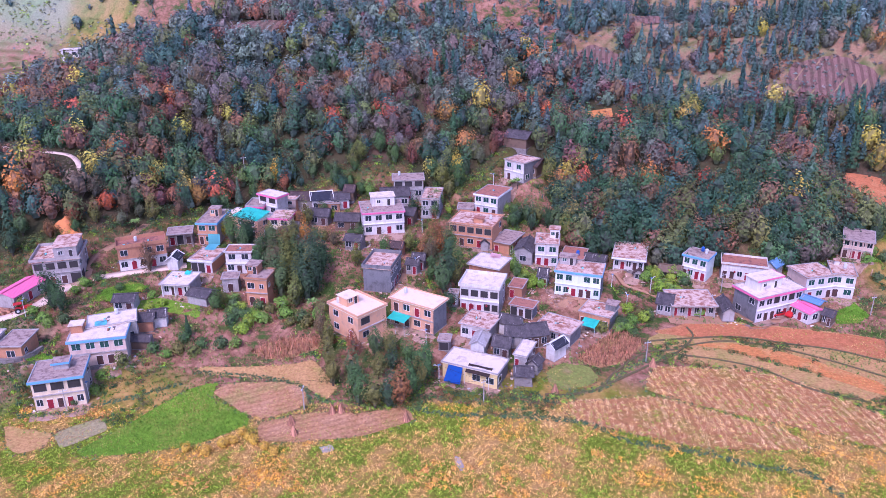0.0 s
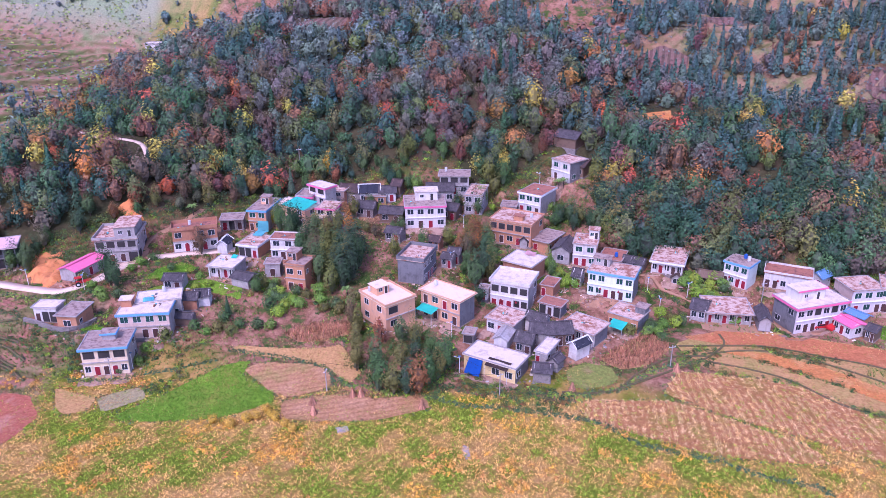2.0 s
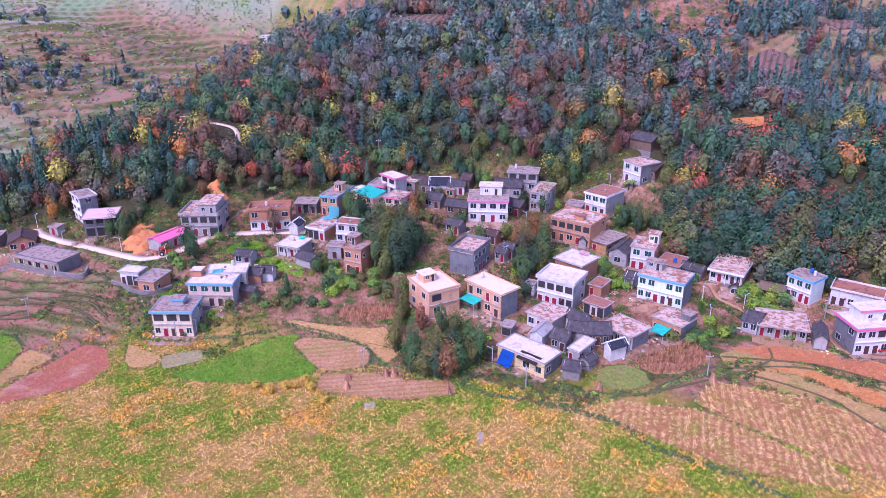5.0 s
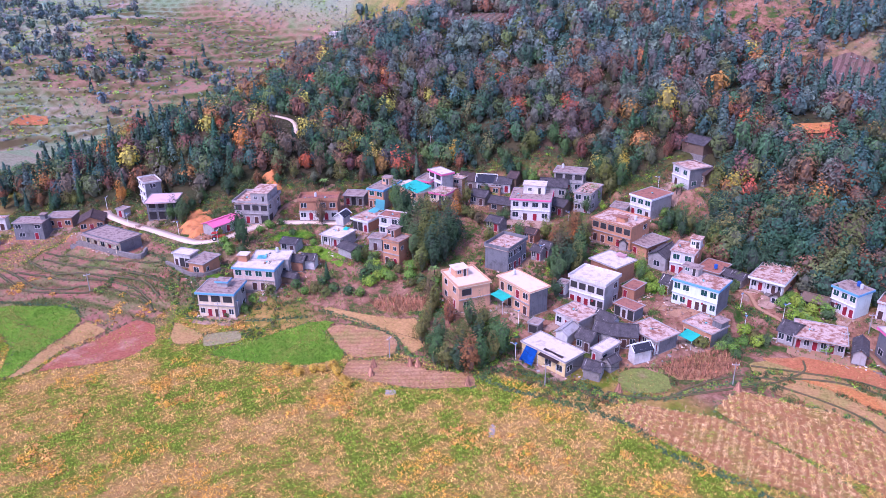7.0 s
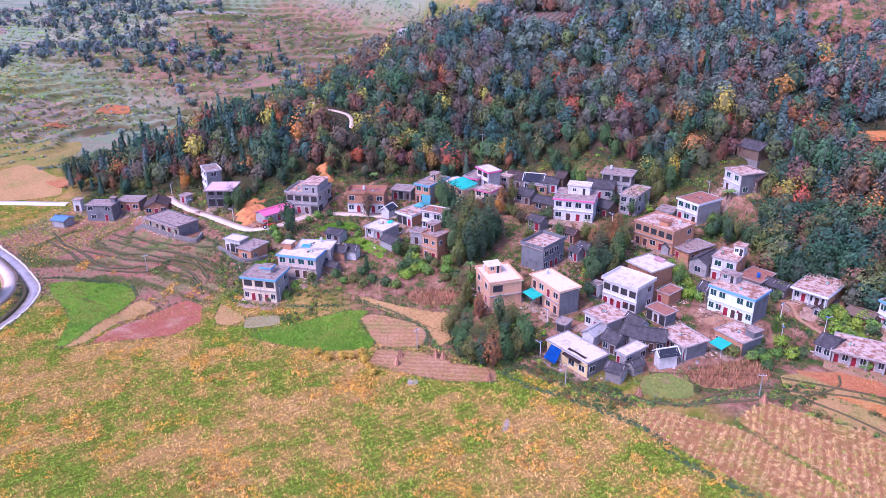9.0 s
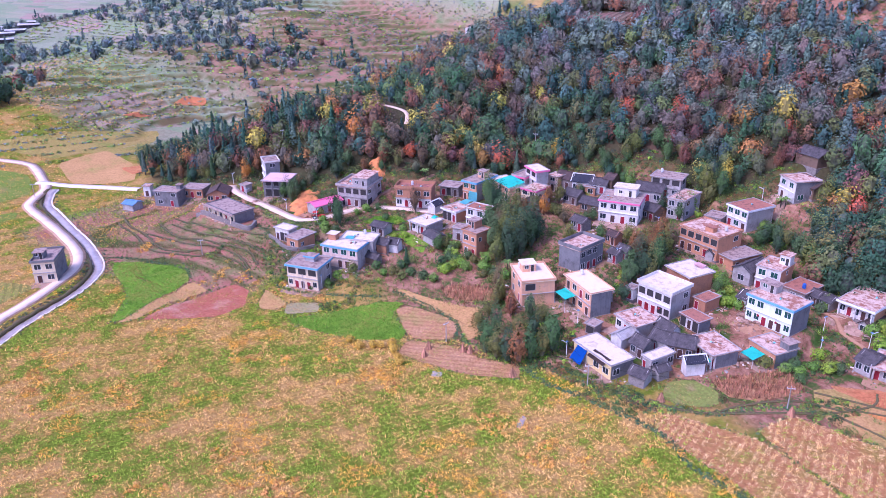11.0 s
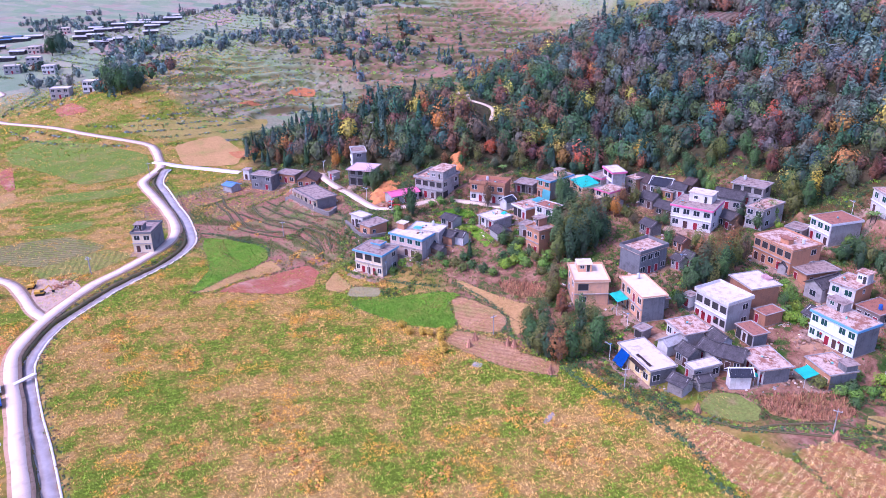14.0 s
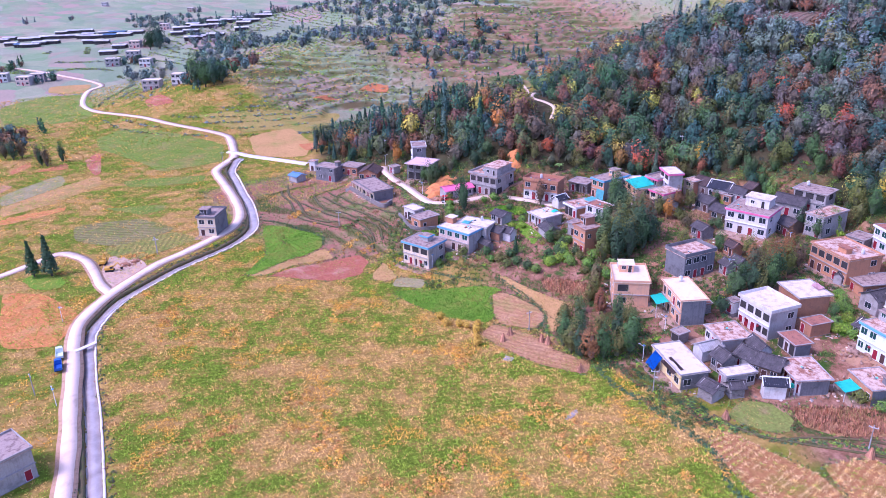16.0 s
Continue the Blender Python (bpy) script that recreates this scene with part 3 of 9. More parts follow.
lot("dT", 61.0, 181.9, 2.9, -18, 5.5, 4.0, 2.4)
lot("dU", -74.8, 157.5, 6.6, 5, 4.6, 4.3, 3.0)
lot("ridge77", -169.0, 348.0, 36.0, 10, 7.5, 7.0, 6.5)
lot("ridge77b", -157.0, 303.0, 33.0, 15, 5.0, 5.0, 4.0)
lot("ridge77c", -178.0, 344.0, 32.0, 5, 5.0, 5.0, 3.6)


def inside(x, y, poly):
    hit = np.zeros(np.shape(x), bool)
    for (ax, ay), (bx, by) in zip(poly, poly[1:] + poly[:1]):
        cross = (ay > y) != (by > y)
        hit ^= cross & (x < (bx - ax) * (y - ay) / ((by - ay) if by != ay else 1e-9) + ax)
    return hit


def wood_depth(x, y):
    """How far a place lies behind the lower edge of the woods (metres, negative in front)."""
    ex, ey = zip(*WOOD_EDGE)
    return y - np.interp(x, ex, ey)


def terraced(x, y):
    """Where the slopes are stepped into terraces, 0 to 1."""
    left = smooth((x + 188) / 10) * smooth((-86 - x) / 6) * smooth((y - 98) / 8) * smooth((152 - y) / 5)
    far = smooth((x + 420) / 30) * smooth((-190 - x) / 20) * smooth((y - 165) / 20) * smooth((455 - y) / 30)
    back = smooth((y - 270) / 30) * smooth((x - 60) / 30)
    return left, np.maximum(far, back)


def grown(x, y):
    left, far = terraced(x, y)
    z = hills(x, y)
    z = z + 0.35 * np.sin(x / 7.3 + 1.3 * np.sin(y / 9.1)) * np.cos(y / 8.2) * smooth((wood_depth(x, y) + 5) / 20) * 2
    wob = 0.5 * np.sin(x / 11.0) * np.cos(y / 13.0)
    cut = np.zeros(np.shape(x))
    for mask, step in ((left, 0.85), (far, 2.6)):
        q = (z + wob * step) / step
        f = q - np.floor(q)
        cut = np.maximum(cut, mask * smooth((f - 0.70) / 0.08) * smooth((1.0 - f) / 0.05))
        z = z + mask * ((np.floor(q) + smooth((f - 0.72) / 0.28)) * step - wob * step - z)
    return z, cut


def levelled(x, y):
    (z, cut), total = grown(x, y), np.ones(np.shape(x))
    for lx, ly, lz, turn, w, d, h in LOTS.values():
        near = (np.abs(x - lx) < 22) & (np.abs(y - ly) < 22)
        if not near.any():
            continue
        c, s = math.cos(radians(turn)), math.sin(radians(turn))
        u = np.abs((x - lx) * c + (y - ly) * s) - w / 2 - 0.7
        v = np.abs((y - ly) * c - (x - lx) * s) - d / 2 - 0.7
        dist = np.hypot(np.maximum(u, 0), np.maximum(v, 0))
        k = np.where(near, 60 * smooth(1 - dist / 4.0) ** 4, 0)
        z, total = z + k * (lz - 0.05), total + k
    for line, wide in ((VALLEY_ROAD, 1.9), (SIDE_ROAD, 1.6), (VILLAGE_ROAD, 1.9), (HILL_LANE, 1.4)):
        dist, rz = near_line_z(x, y, [tuple(q) for q in line], profile(line))
        k = 150 * smooth(1 - (dist - wide) / 3.0) ** 4 * (dist < wide + 3.0)
        z, total = z + k * rz, total + k
    z = z / total
    dc = near_line(x, y, [tuple(p) for p in CANAL[::3]])
    return z - 1.3 * smooth((2.5 - dc) / 1.0), cut / total


def steps(*spans):
    out = []
    for lo, hi, d in spans:
        out += list(np.arange(lo, hi, d))
    return np.array(out + [spans[-1][1]])


GX = steps((-2600, -900, 100), (-900, -440, 20), (-440, -210, 2.6), (-210, 118, 1.25), (118, 260, 3), (260, 700, 25), (700, 2600, 120))
GY = steps((-1500, -100, 120), (-100, 16, 8), (16, 210, 1.25), (210, 460, 2.5), (460, 520, 8), (520, 1000, 25), (1000, 3200, 120))
MX, MY = np.meshgrid(GX, GY)
MZ, CUT = levelled(MX, MY)


def ground(x, y):
    """Height of the finished ground at a place or at many."""
    i = np.clip(np.searchsorted(GX, x) - 1, 0, len(GX) - 2)
    j = np.clip(np.searchsorted(GY, y) - 1, 0, len(GY) - 2)
    u, v = (x - GX[i]) / (GX[i + 1] - GX[i]), (y - GY[j]) / (GY[j + 1] - GY[j])
    return (MZ[j, i] * (1 - u) + MZ[j, i + 1] * u) * (1 - v) + (MZ[j + 1, i] * (1 - u) + MZ[j + 1, i + 1] * u) * v


# ---- meshes ----
def mesh_of(name, verts, faces, mats, tint=None, face_mat=None, cover=None, shade=False):
    me = bpy.data.meshes.new(name)
    verts, faces = np.asarray(verts, np.float32), np.asarray(faces, np.int32)
    nf, k = faces.shape
    me.vertices.add(len(verts))
    me.vertices.foreach_set("co", verts.ravel())
    me.loops.add(nf * k)
    me.loops.foreach_set("vertex_index", faces.ravel())
    me.polygons.add(nf)
    me.polygons.foreach_set("loop_start", np.arange(0, nf * k, k, dtype=np.int32))
    for m in mats:
        me.materials.append(m)
    if face_mat is not None:
        me.polygons.foreach_set("material_index", np.asarray(face_mat, np.int32))
    for key, values in (("tint", tint), ("cover", cover)):
        if values is not None:
            at = me.attributes.new(key, "FLOAT_COLOR", "POINT")
            at.data.foreach_set("color", (values if values.shape[1] == 4 else np.c_[values, np.ones(len(values))]).astype(np.float32).ravel())
    me.update(calc_edges=True)
    if shade:
        me.polygons.foreach_set("use_smooth", np.ones(nf, bool))
    return me


ny, nx = MX.shape
ids = np.arange(nx * ny).reshape(ny, nx)
quads = np.stack([ids[:-1, :-1], ids[:-1, 1:], ids[1:, 1:], ids[1:, :-1]], -1).reshape(-1, 4)
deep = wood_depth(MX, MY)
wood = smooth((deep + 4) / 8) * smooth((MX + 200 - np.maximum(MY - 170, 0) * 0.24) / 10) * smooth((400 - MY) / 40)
left_, far_ = terraced(MX, MY)
pink_ = 0.8 * smooth((MX + 355) / 25) * smooth((-185 - MX) / 20) * smooth((MY - 232) / 40) * smooth((460 - MY) / 30)
town = np.maximum(smooth((MX + 120) / 20), smooth((MX + 188) / 12) * smooth((MY - 147) / 6)) * smooth((MY - 124 - 8 * np.sin(MX / 14.0)) / 10) * smooth((118 - MX) / 10)
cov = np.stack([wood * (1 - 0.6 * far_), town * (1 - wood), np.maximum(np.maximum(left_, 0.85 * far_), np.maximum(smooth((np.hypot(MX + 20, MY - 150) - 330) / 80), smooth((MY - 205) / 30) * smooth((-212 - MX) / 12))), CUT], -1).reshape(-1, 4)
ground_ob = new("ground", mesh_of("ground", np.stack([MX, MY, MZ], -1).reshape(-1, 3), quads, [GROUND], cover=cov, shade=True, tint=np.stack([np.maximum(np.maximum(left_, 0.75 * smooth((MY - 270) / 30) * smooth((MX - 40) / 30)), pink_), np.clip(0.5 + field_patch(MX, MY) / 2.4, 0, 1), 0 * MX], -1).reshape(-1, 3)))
tagged(ground_ob, "valley floor of grass and stubble rising to a wooded hillside", "ground", kind="structure")


def box(bm, x0, y0, z0, x1, y1, z1):
    v = [bm.verts.new(p) for p in ((x0, y0, z0), (x1, y0, z0), (x1, y1, z0), (x0, y1, z0), (x0, y0, z1), (x1, y0, z1), (x1, y1, z1), (x0, y1, z1))]
    for f in ((3, 2, 1, 0), (4, 5, 6, 7), (0, 1, 5, 4), (1, 2, 6, 5), (2, 3, 7, 6), (3, 0, 4, 7)):
        bm.faces.new([v[i] for i in f])


def rod(bm, p0, p1, r0, r1=None, sides=6):
    """A tapered round bar between two points."""
    p0, p1 = Vector(p0), Vector(p1)
    r1 = r0 if r1 is None else r1
    q = (p1 - p0).to_track_quat("Z", "Y")
    rings = []
    for p, r in ((p0, r0), (p1, r1)):
        rings.append([bm.verts.new(p + q @ Vector((r * math.cos(a), r * math.sin(a), 0))) for a in [2 * math.pi * i / sides for i in range(sides)]])
    for i in range(sides):
        bm.faces.new((rings[0][i], rings[0][(i + 1) % sides], rings[1][(i + 1) % sides], rings[1][i]))
    bm.faces.new(rings[0][::-1])
    bm.faces.new(rings[1])


def data_of(name, bm, material):
    me = bpy.data.meshes.new(name)
    bm.to_mesh(me)
    bm.free()
    me.materials.append(material)
    return me


def part(name, bm, material, parent, label=""):
    ob = new(name, data_of(name, bm, material))
    ob.parent = parent
    return tagged(ob, label)


def thing(name, m, label, category, group=""):
    ob = new(name)
    ob.empty_display_size = 0.2
    ob.matrix_world = m
    return tagged(ob, label, category, group)


def boxes(name, material, parent, *spans, label=""):
    bm = bmesh.new()
    for s in spans:
        box(bm, *s)
    return part(name, bm, material, parent, label)


# ---- roads, canal and fields ----
def ribbon(name, line, width, material, lift, label, category, thick=0.0, offset=0.0, flat=None):
    verts, faces, levels = [], [], []
    for i, p in enumerate(line):
        levels.append(float(ground(*p)))
    pad = np.pad(levels, 5, mode="edge")
    for i, p in enumerate(line):
        d = line[min(i + 1, len(line) - 1)] - line[max(i - 1, 0)]
        d = d / np.linalg.norm(d)
        nrm = np.array([-d[1], d[0]])
        c = p + nrm * offset
        zs = [float(ground(*(c + nrm * k))) for k in (-width / 2, 0, width / 2)]
        z = (sorted(zs)[1] if flat is None else flat) + lift
        if category == "road" and material is not KERB and "lane" not in label:
            z = float(pad[i : i + 11].mean()) + lift
        wob = 1 + 0.05 * math.sin(i * 0.9) if thick == 0 else 1
        for k in (-width / 2 * wob, width / 2 * wob):
            q = c + nrm * k
            verts.append((q[0], q[1], z))
        for k in (width / 2 * wob, -width / 2 * wob):
            q = c + nrm * k
            verts.append((q[0], q[1], z - 0.35 - thick))
        if i:
            for k in range(4):
                faces.append((4 * i - 4 + k, 4 * i - 4 + (k + 1) % 4, 4 * i + (k + 1) % 4, 4 * i + k))
    return tagged(new(name, mesh_of(name, verts, faces, [material])), label, category, kind="structure")


ribbon("road", VALLEY_ROAD, 2.8, ROAD, 0.20, "pale concrete road winding along the valley canal", "road")
ribbon("road", SIDE_ROAD, 2.5, ROAD, 0.18, "pale concrete side road crossing the valley fields", "road")
ribbon("road", VILLAGE_ROAD, 3.0, ROAD, 0.18, "pale concrete village road along the hill foot", "road")
ribbon("road", HILL_LANE, 2.6, DIRT, 0.06, "dirt lane climbing from the village into the woods", "road")
ribbon("road", WOOD_LANE, 1.5, ROAD, 0.25, "pale lane winding up through the woods", "road")
ribbon("road", EAST_PATH, 2.0, DIRT, 0.06, "dirt path between the village gardens", "path")
ribbon("bridge_road", BRIDGE_ROAD, 3.0, KERB, 0.35, "white concrete causeway from valley road to village", "road", 0.6)
ribbon("canal_wall", CANAL, 0.45, KERB, 0.5, "white concrete wall along the canal", "wall", 1.0, -1.85)
ribbon("canal_bank", CANAL, 1.1, BANK, 0.42, "dark overgrown bank between the road and the canal", "bank", 0.8, 1.95)
ribbon("road_shoulder", VALLEY_ROAD, 4.3, SHOULDER, 0.12, "pinkish dirt shoulder beside the valley road", "road")
ribbon("road_shoulder", SIDE_ROAD, 3.8, SHOULDER, 0.11, "pinkish dirt shoulder beside the side road", "road")
ribbon("canal_wall", CANAL, 0.4, KERB, 0.10, "white concrete wall along the canal", "wall", 1.0, 1.15)
ribbon("water", CANAL, 2.7, WATER, 0.40, "grey shallow canal water", "water", 0.0, -0.35)


def field(name, pts, material, label, lift=0.1):
    """A plot of land laid on the ground, with a slightly uneven outline."""
    line = [np.array(p, float) for p in pts]
    for k in (0.12, 0.25):
        line = [q for a, b in zip(line, line[1:] + line[:1]) for q in (a * (1 - k) + b * k, a * k + b * (1 - k))]
    rng = random.Random(len(name) + int(abs(pts[0][0]) * 7))
    bm = bmesh.new()
    vs = [bm.verts.new((p[0] + rng.uniform(-0.25, 0.25), p[1] + rng.uniform(-0.25, 0.25), 0)) for p in line]
    bm.faces.new(vs)
    xs, ys = [p[0] for p in line], [p[1] for p in line]
    for lo, hi, ax in ((min(xs), max(xs), 0), (min(ys), max(ys), 1)):
        k = math.ceil(lo / 2.2) * 2.2
        while k < hi:
            co, no = [0, 0, 0], [0, 0, 0]
            co[ax], no[ax] = k, 1
            bmesh.ops.bisect_plane(bm, geom=bm.verts[:] + bm.edges[:] + bm.faces[:], plane_co=co, plane_no=no)
            k += 2.2
    for v in bm.verts:
        v.co.z = float(ground(v.co.x, v.co.y)) + lift
    return tagged(new(name, data_of(name, bm, material)), label, "field", kind="structure")


field("field", [(46.6, 151.6), (58.9, 159.2), (74.8, 159.6), (103.4, 152.2), (85.8, 120.3), (80.0, 128.3), (73.6, 134.7), (63.1, 138.8), (51.5, 141.3)], SOIL_TAN, "tan and orange terraced soil below the houses", 0.05)
field("field", [(48.7, 154.4), (58.8, 159.1), (74.4, 158.6), (90.5, 155.0), (102.8, 151.3), (97.9, 142.3), (89.1, 146.8), (80.0, 149.5), (68.2, 152.8), (57.5, 152.4)], SOIL_RED, "red-brown ploughed strip below the houses", 0.10)
field("field", [(55.9, 149.3), (65.9, 150.2), (78.2, 145.3), (92.5, 132.5), (90.3, 128.5), (88.3, 129.7), (77.9, 138.9), (64.7, 146.8)], SOIL_ORANGE, "bright orange-brown soil strip on a terrace", 0.12)
field("field", [(53.7, 146.7), (63.3, 146.3), (77.4, 137.9), (88.9, 129.4), (85.8, 127.1), (76.9, 131.5), (69.1, 138.6), (57.0, 142.6)], SOIL_TAN, "tan stubble terrace strip", 0.10)
field("field", [(45.5, 139.7), (63.1, 138.8), (73.6, 134.7), (80.0, 128.3), (86.3, 121.3), (80.6, 111.0), (68.3, 117.7), (57.1, 122.3), (45.5, 128.3), (41.5, 131.1)], STUBBLE, "rows of dry maize stubble on pinkish soil", 0.10)
field("field", [(24.5, 126.8), (42.0, 128.3), (47.2, 126.6), (65.7, 116.5), (67.5, 111.2), (48.0, 111.7), (35.7, 116.3), (25.6, 120.2)], STUBBLE, "pinkish field of flattened dry maize", 0.09)
field("field", [(21.8, 137.2), (26.5, 140.1), (31.8, 139.0), (32.9, 134.9), (29.9, 131.7), (25.0, 130.3), (22.2, 131.0)], OLIVE_PLOT, "bare grassy plot beside the tiled houses", 0.10)
field("field", [(-69.0, 113.5), (-60.3, 123.9), (-53.5, 131.7), (-47.2, 134.3), (-48.1, 129.7), (-38.8, 123.8), (-38.2, 121.0), (-46.5, 115.4), (-57.3, 113.0), (-66.4, 112.2)], GREEN_GRASS, "bright green wet meadow below the terraces", 0.10)
field("field", [(-48.1, 130.9), (-45.8, 133.5), (-34.1, 134.5), (-28.9, 131.8), (-27.5, 126.8), (-35.1, 122.4), (-40.1, 124.5)], SOIL_PINK, "raked pinkish stubble plot", 0.10)
field("field", [(-36.2, 122.0), (-25.5, 124.7), (-18.6, 123.6), (-7.4, 125.3), (-5.6, 121.4), (-14.6, 116.7), (-27.2, 115.3), (-35.3, 115.7)], SOIL_PINK, "raked pinkish stubble plot with haystacks", 0.10)
field("field", [(-53.2, 138.6), (-35.0, 139.5), (-28.5, 141.2), (-21.9, 132.0), (-23.9, 127.9), (-28.3, 132.0), (-36.6, 135.2), (-51.4, 136.5)], SOIL_TAN, "narrow tan terrace beside the path", 0.10)
field("field", [(-75.5, 119.2), (-68.1, 123.7), (-64.9, 120.0), (-72.1, 114.4)], WET, "wet grey-green silty plot", 0.10)
field("field", [(-86.1, 121.0), (-79.5, 119.7), (-75.8, 119.1), (-74.8, 115.5), (-79.1, 112.6), (-82.9, 115.7)], SOIL_TAN, "rounded tan bare plot", 0.12)
field("field", [(-101.7, 84.1), (-112.0, 95.7), (-138.1, 106.1), (-118.1, 118.3), (-108.5, 112.7), (-104.6, 100.0), (-100.3, 87.2)], GREEN_GRASS, "green grass field beside the canal", 0.10)
field("field", [(-100.4, 84.4), (-104.8, 101.9), (-107.2, 112.8), (-98.7, 111.7), (-100.4, 102.6), (-97.9, 89.1)], SOIL_TAN, "straw-coloured strip beside green grass", 0.10)
field("field", [(-96.9, 88.8), (-98.5, 99.7), (-96.6, 119.0), (-90.2, 118.5), (-83.6, 111.9), (-83.9, 102.1)], SOIL_DARK, "maroon ploughed field in the valley", 0.10)
field("field", [(-238.1, 144.8), (-236.9, 166.7), (-214.4, 164.1), (-196.0, 153.8), (-213.3, 137.6)], SOIL_TAN, "orange-tan harvested field beyond the causeway", 0.12)
field("field", [(-83.9, 158.5), (-83.3, 164.7), (-78.4, 169.5), (-72.7, 167.0), (-75.5, 162.3), (-81.3, 159.1)], GREEN_CROP, "bright green vegetable plot below the village road", 0.12)
field("field", [(-81.7, 151.6), (-78.8, 158.5), (-69.6, 162.3), (-58.1, 159.3), (-56.9, 154.2), (-66.5, 157.6), (-76.1, 154.7)], GREEN_GRASS, "narrow curved garden terrace", 0.12)
field("field", [(49.5, 276.9), (58.0, 282.9), (65.3, 285.5), (64.9, 279.0), (53.0, 273.3)], SOIL_ORANGE, "orange clay field on the hill", 0.4)
field("field", [(-95, 306), (-82, 304), (-68, 311), (-62, 321), (-75, 325), (-90, 317)], SOIL_MAUVE, "reddish dry grass on the hilltop", 0.3)
field("field", [(-38, 336), (-20, 330), (-4, 333), (-6, 341), (-24, 342)], SOIL_MAUVE, "reddish dry grass on the hilltop", 0.3)
field("field", [(123, 215), (130, 232), (140, 226), (136, 211)], SOIL_RED, "red-brown bare soil beside the woods", 0.3)
field("field", [(159, 347), (165, 357), (184, 354), (198, 341), (192, 327), (167, 334)], SOIL_MAUVE, "reddish terraced plots across the side valley", 0.4)


def clay_bank(pts, label, tall):
    """Dug clay: a lumpy heap over an uneven outline."""
    xs, ys = [p[0] for p in pts], [p[1] for p in pts]
    gx, gy = np.meshgrid(np.arange(min(xs) - 1.5, max(xs) + 1.5, 0.5), np.arange(min(ys) - 1.5, max(ys) + 1.5, 0.5))
    ragged = 1.3 * wave_noise(gx, gy, 1.7, 1.0), 1.3 * wave_noise(gx, gy, 1.5, 2.6)
    soft = sum(inside(gx + ragged[0] + a, gy + ragged[1] + b, pts).astype(float) for a in (-0.7, 0, 0.7) for b in (-0.7, 0, 0.7)) / 9
    z = ground(gx, gy) - 0.25 + soft * (0.5 + tall * np.clip(0.5 + 0.5 * wave_noise(gx, gy, 1.6, 4.0), 0, 1))
    k = np.arange(gx.size).reshape(gx.shape)
    faces = np.stack([k[:-1, :-1], k[:-1, 1:], k[1:, 1:], k[1:, :-1]], -1).reshape(-1, 4)
    tagged(new("clay_bank", mesh_of("clay_bank", np.stack([gx, gy, z], -1).reshape(-1, 3), faces, [CLAY])), label, "bank", kind="structure")


clay_bank([(-113.4, 157.6), (-120.5, 167.8), (-119.2, 171.3), (-112.5, 168.0), (-104.8, 157.4), (-105.8, 153.4)], "bare orange clay heap beside the road", 1.6)
clay_bank([(-101.3, 180.9), (-102.6, 186.9), (-99.8, 188.8), (-96.5, 184.1), (-97.1, 179.8)], "bare orange clay scar above a house", 2.2)
field("field", [(29.2, 141.8), (35.8, 149.9), (42.0, 154.2), (46.1, 149.4), (40.4, 141.5), (33.5, 138.4)], SOIL_PINK, "red soil under standing maize", 0.08)
field("field", [(-42.7, 143.9), (-36.6, 148.3), (-29.0, 149.0), (-26.3, 145.9), (-32.9, 141.7), (-39.0, 141.0)], SOIL_PINK, "red soil under standing maize", 0.08)
field("field", [(-142.2, 57.9), (-140.3, 62.4), (-132.0, 65.1), (-124.5, 64.0), (-122.2, 59.0), (-117.8, 53.1), (-121.5, 51.5), (-133.2, 53.2)], GRAVEL, "pale gravel and dirt at the road junction", 0.1)
field("field", [(-140.0, 33.3), (-142.9, 36.8), (-138.2, 42.0), (-130.4, 43.1), (-127.5, 39.8), (-131.3, 34.8)], GREEN_GRASS, "small green grassy mound under two conifers", 0.12)
field("field", [(1.9, 110.3), (3.0, 110.1), (3.7, 106.3), (2.7, 106.1)], WATER, "small puddle among the straw", 0.06)
field("field", [(-23.3, 113.7), (-21.2, 114.3), (-20.3, 113.0), (-21.9, 111.6)], WATER, "small puddle among the straw", 0.06)
field("field", [(-135.1, 27.0), (-126.8, 36.8), (-105.4, 42.1), (-96.3, 34.9), (-93.0, 32.9), (-99.4, 21.9)], SOIL_ORANGE, "orange straw-covered field beside the road", 0.05)
field("field", [(-289.5, 89.9), (-293.6, 101.6), (-287.0, 110.7), (-236.0, 133.2), (-216.2, 122.7), (-220.4, 98.3), (-238.9, 95.8), (-271.0, 87.4)], MEADOW, "green meadow beyond the valley road", 0.1)
field("field", [(-219.4, 83.0), (-203.2, 112.2), (-196.7, 106.6), (-205.3, 87.6), (-211.6, 81.8)], MEADOW, "narrow green strip beyond the canal", 0.1)
field("field", [(-190.6, 67.1), (-179.6, 87.1), (-173.5, 85.1), (-174.1, 76.5), (-179.4, 74.5)], MEADOW, "narrow green strip among the straw", 0.1)
field("field", [(-178.2, 55.1), (-171.1, 75.6), (-151.4, 82.1), (-147.8, 62.5), (-162.4, 52.4)], CABBAGE, "pale cabbage rows beyond the canal", 0.1)
field("field", [(-150.5, 57.2), (-150.1, 80.8), (-137.4, 84.6), (-133.7, 60.2)], OLIVE_ROWS, "olive green rows of vegetables by the road junction", 0.1)
field("field", [(-260.0, 78.3), (-268.0, 86.7), (-236.2, 79.1), (-233.5, 75.9), (-250.8, 76.6)], SOIL_DARK, "maroon fallow patch on the valley floor", 0.1)
field("field", [(-231.9, 40.8), (-246.2, 66.1), (-229.3, 63.7), (-216.3, 38.5)], WET, "grey-green terrace strip across the valley", 0.1)
field("field", [(-216.3, 38.5), (-229.3, 63.7), (-233.2, 77.8), (-219.5, 74.4), (-208.4, 53.8), (-203.9, 36.7)], SOIL_TAN, "straw terrace strip across the valley", 0.08)
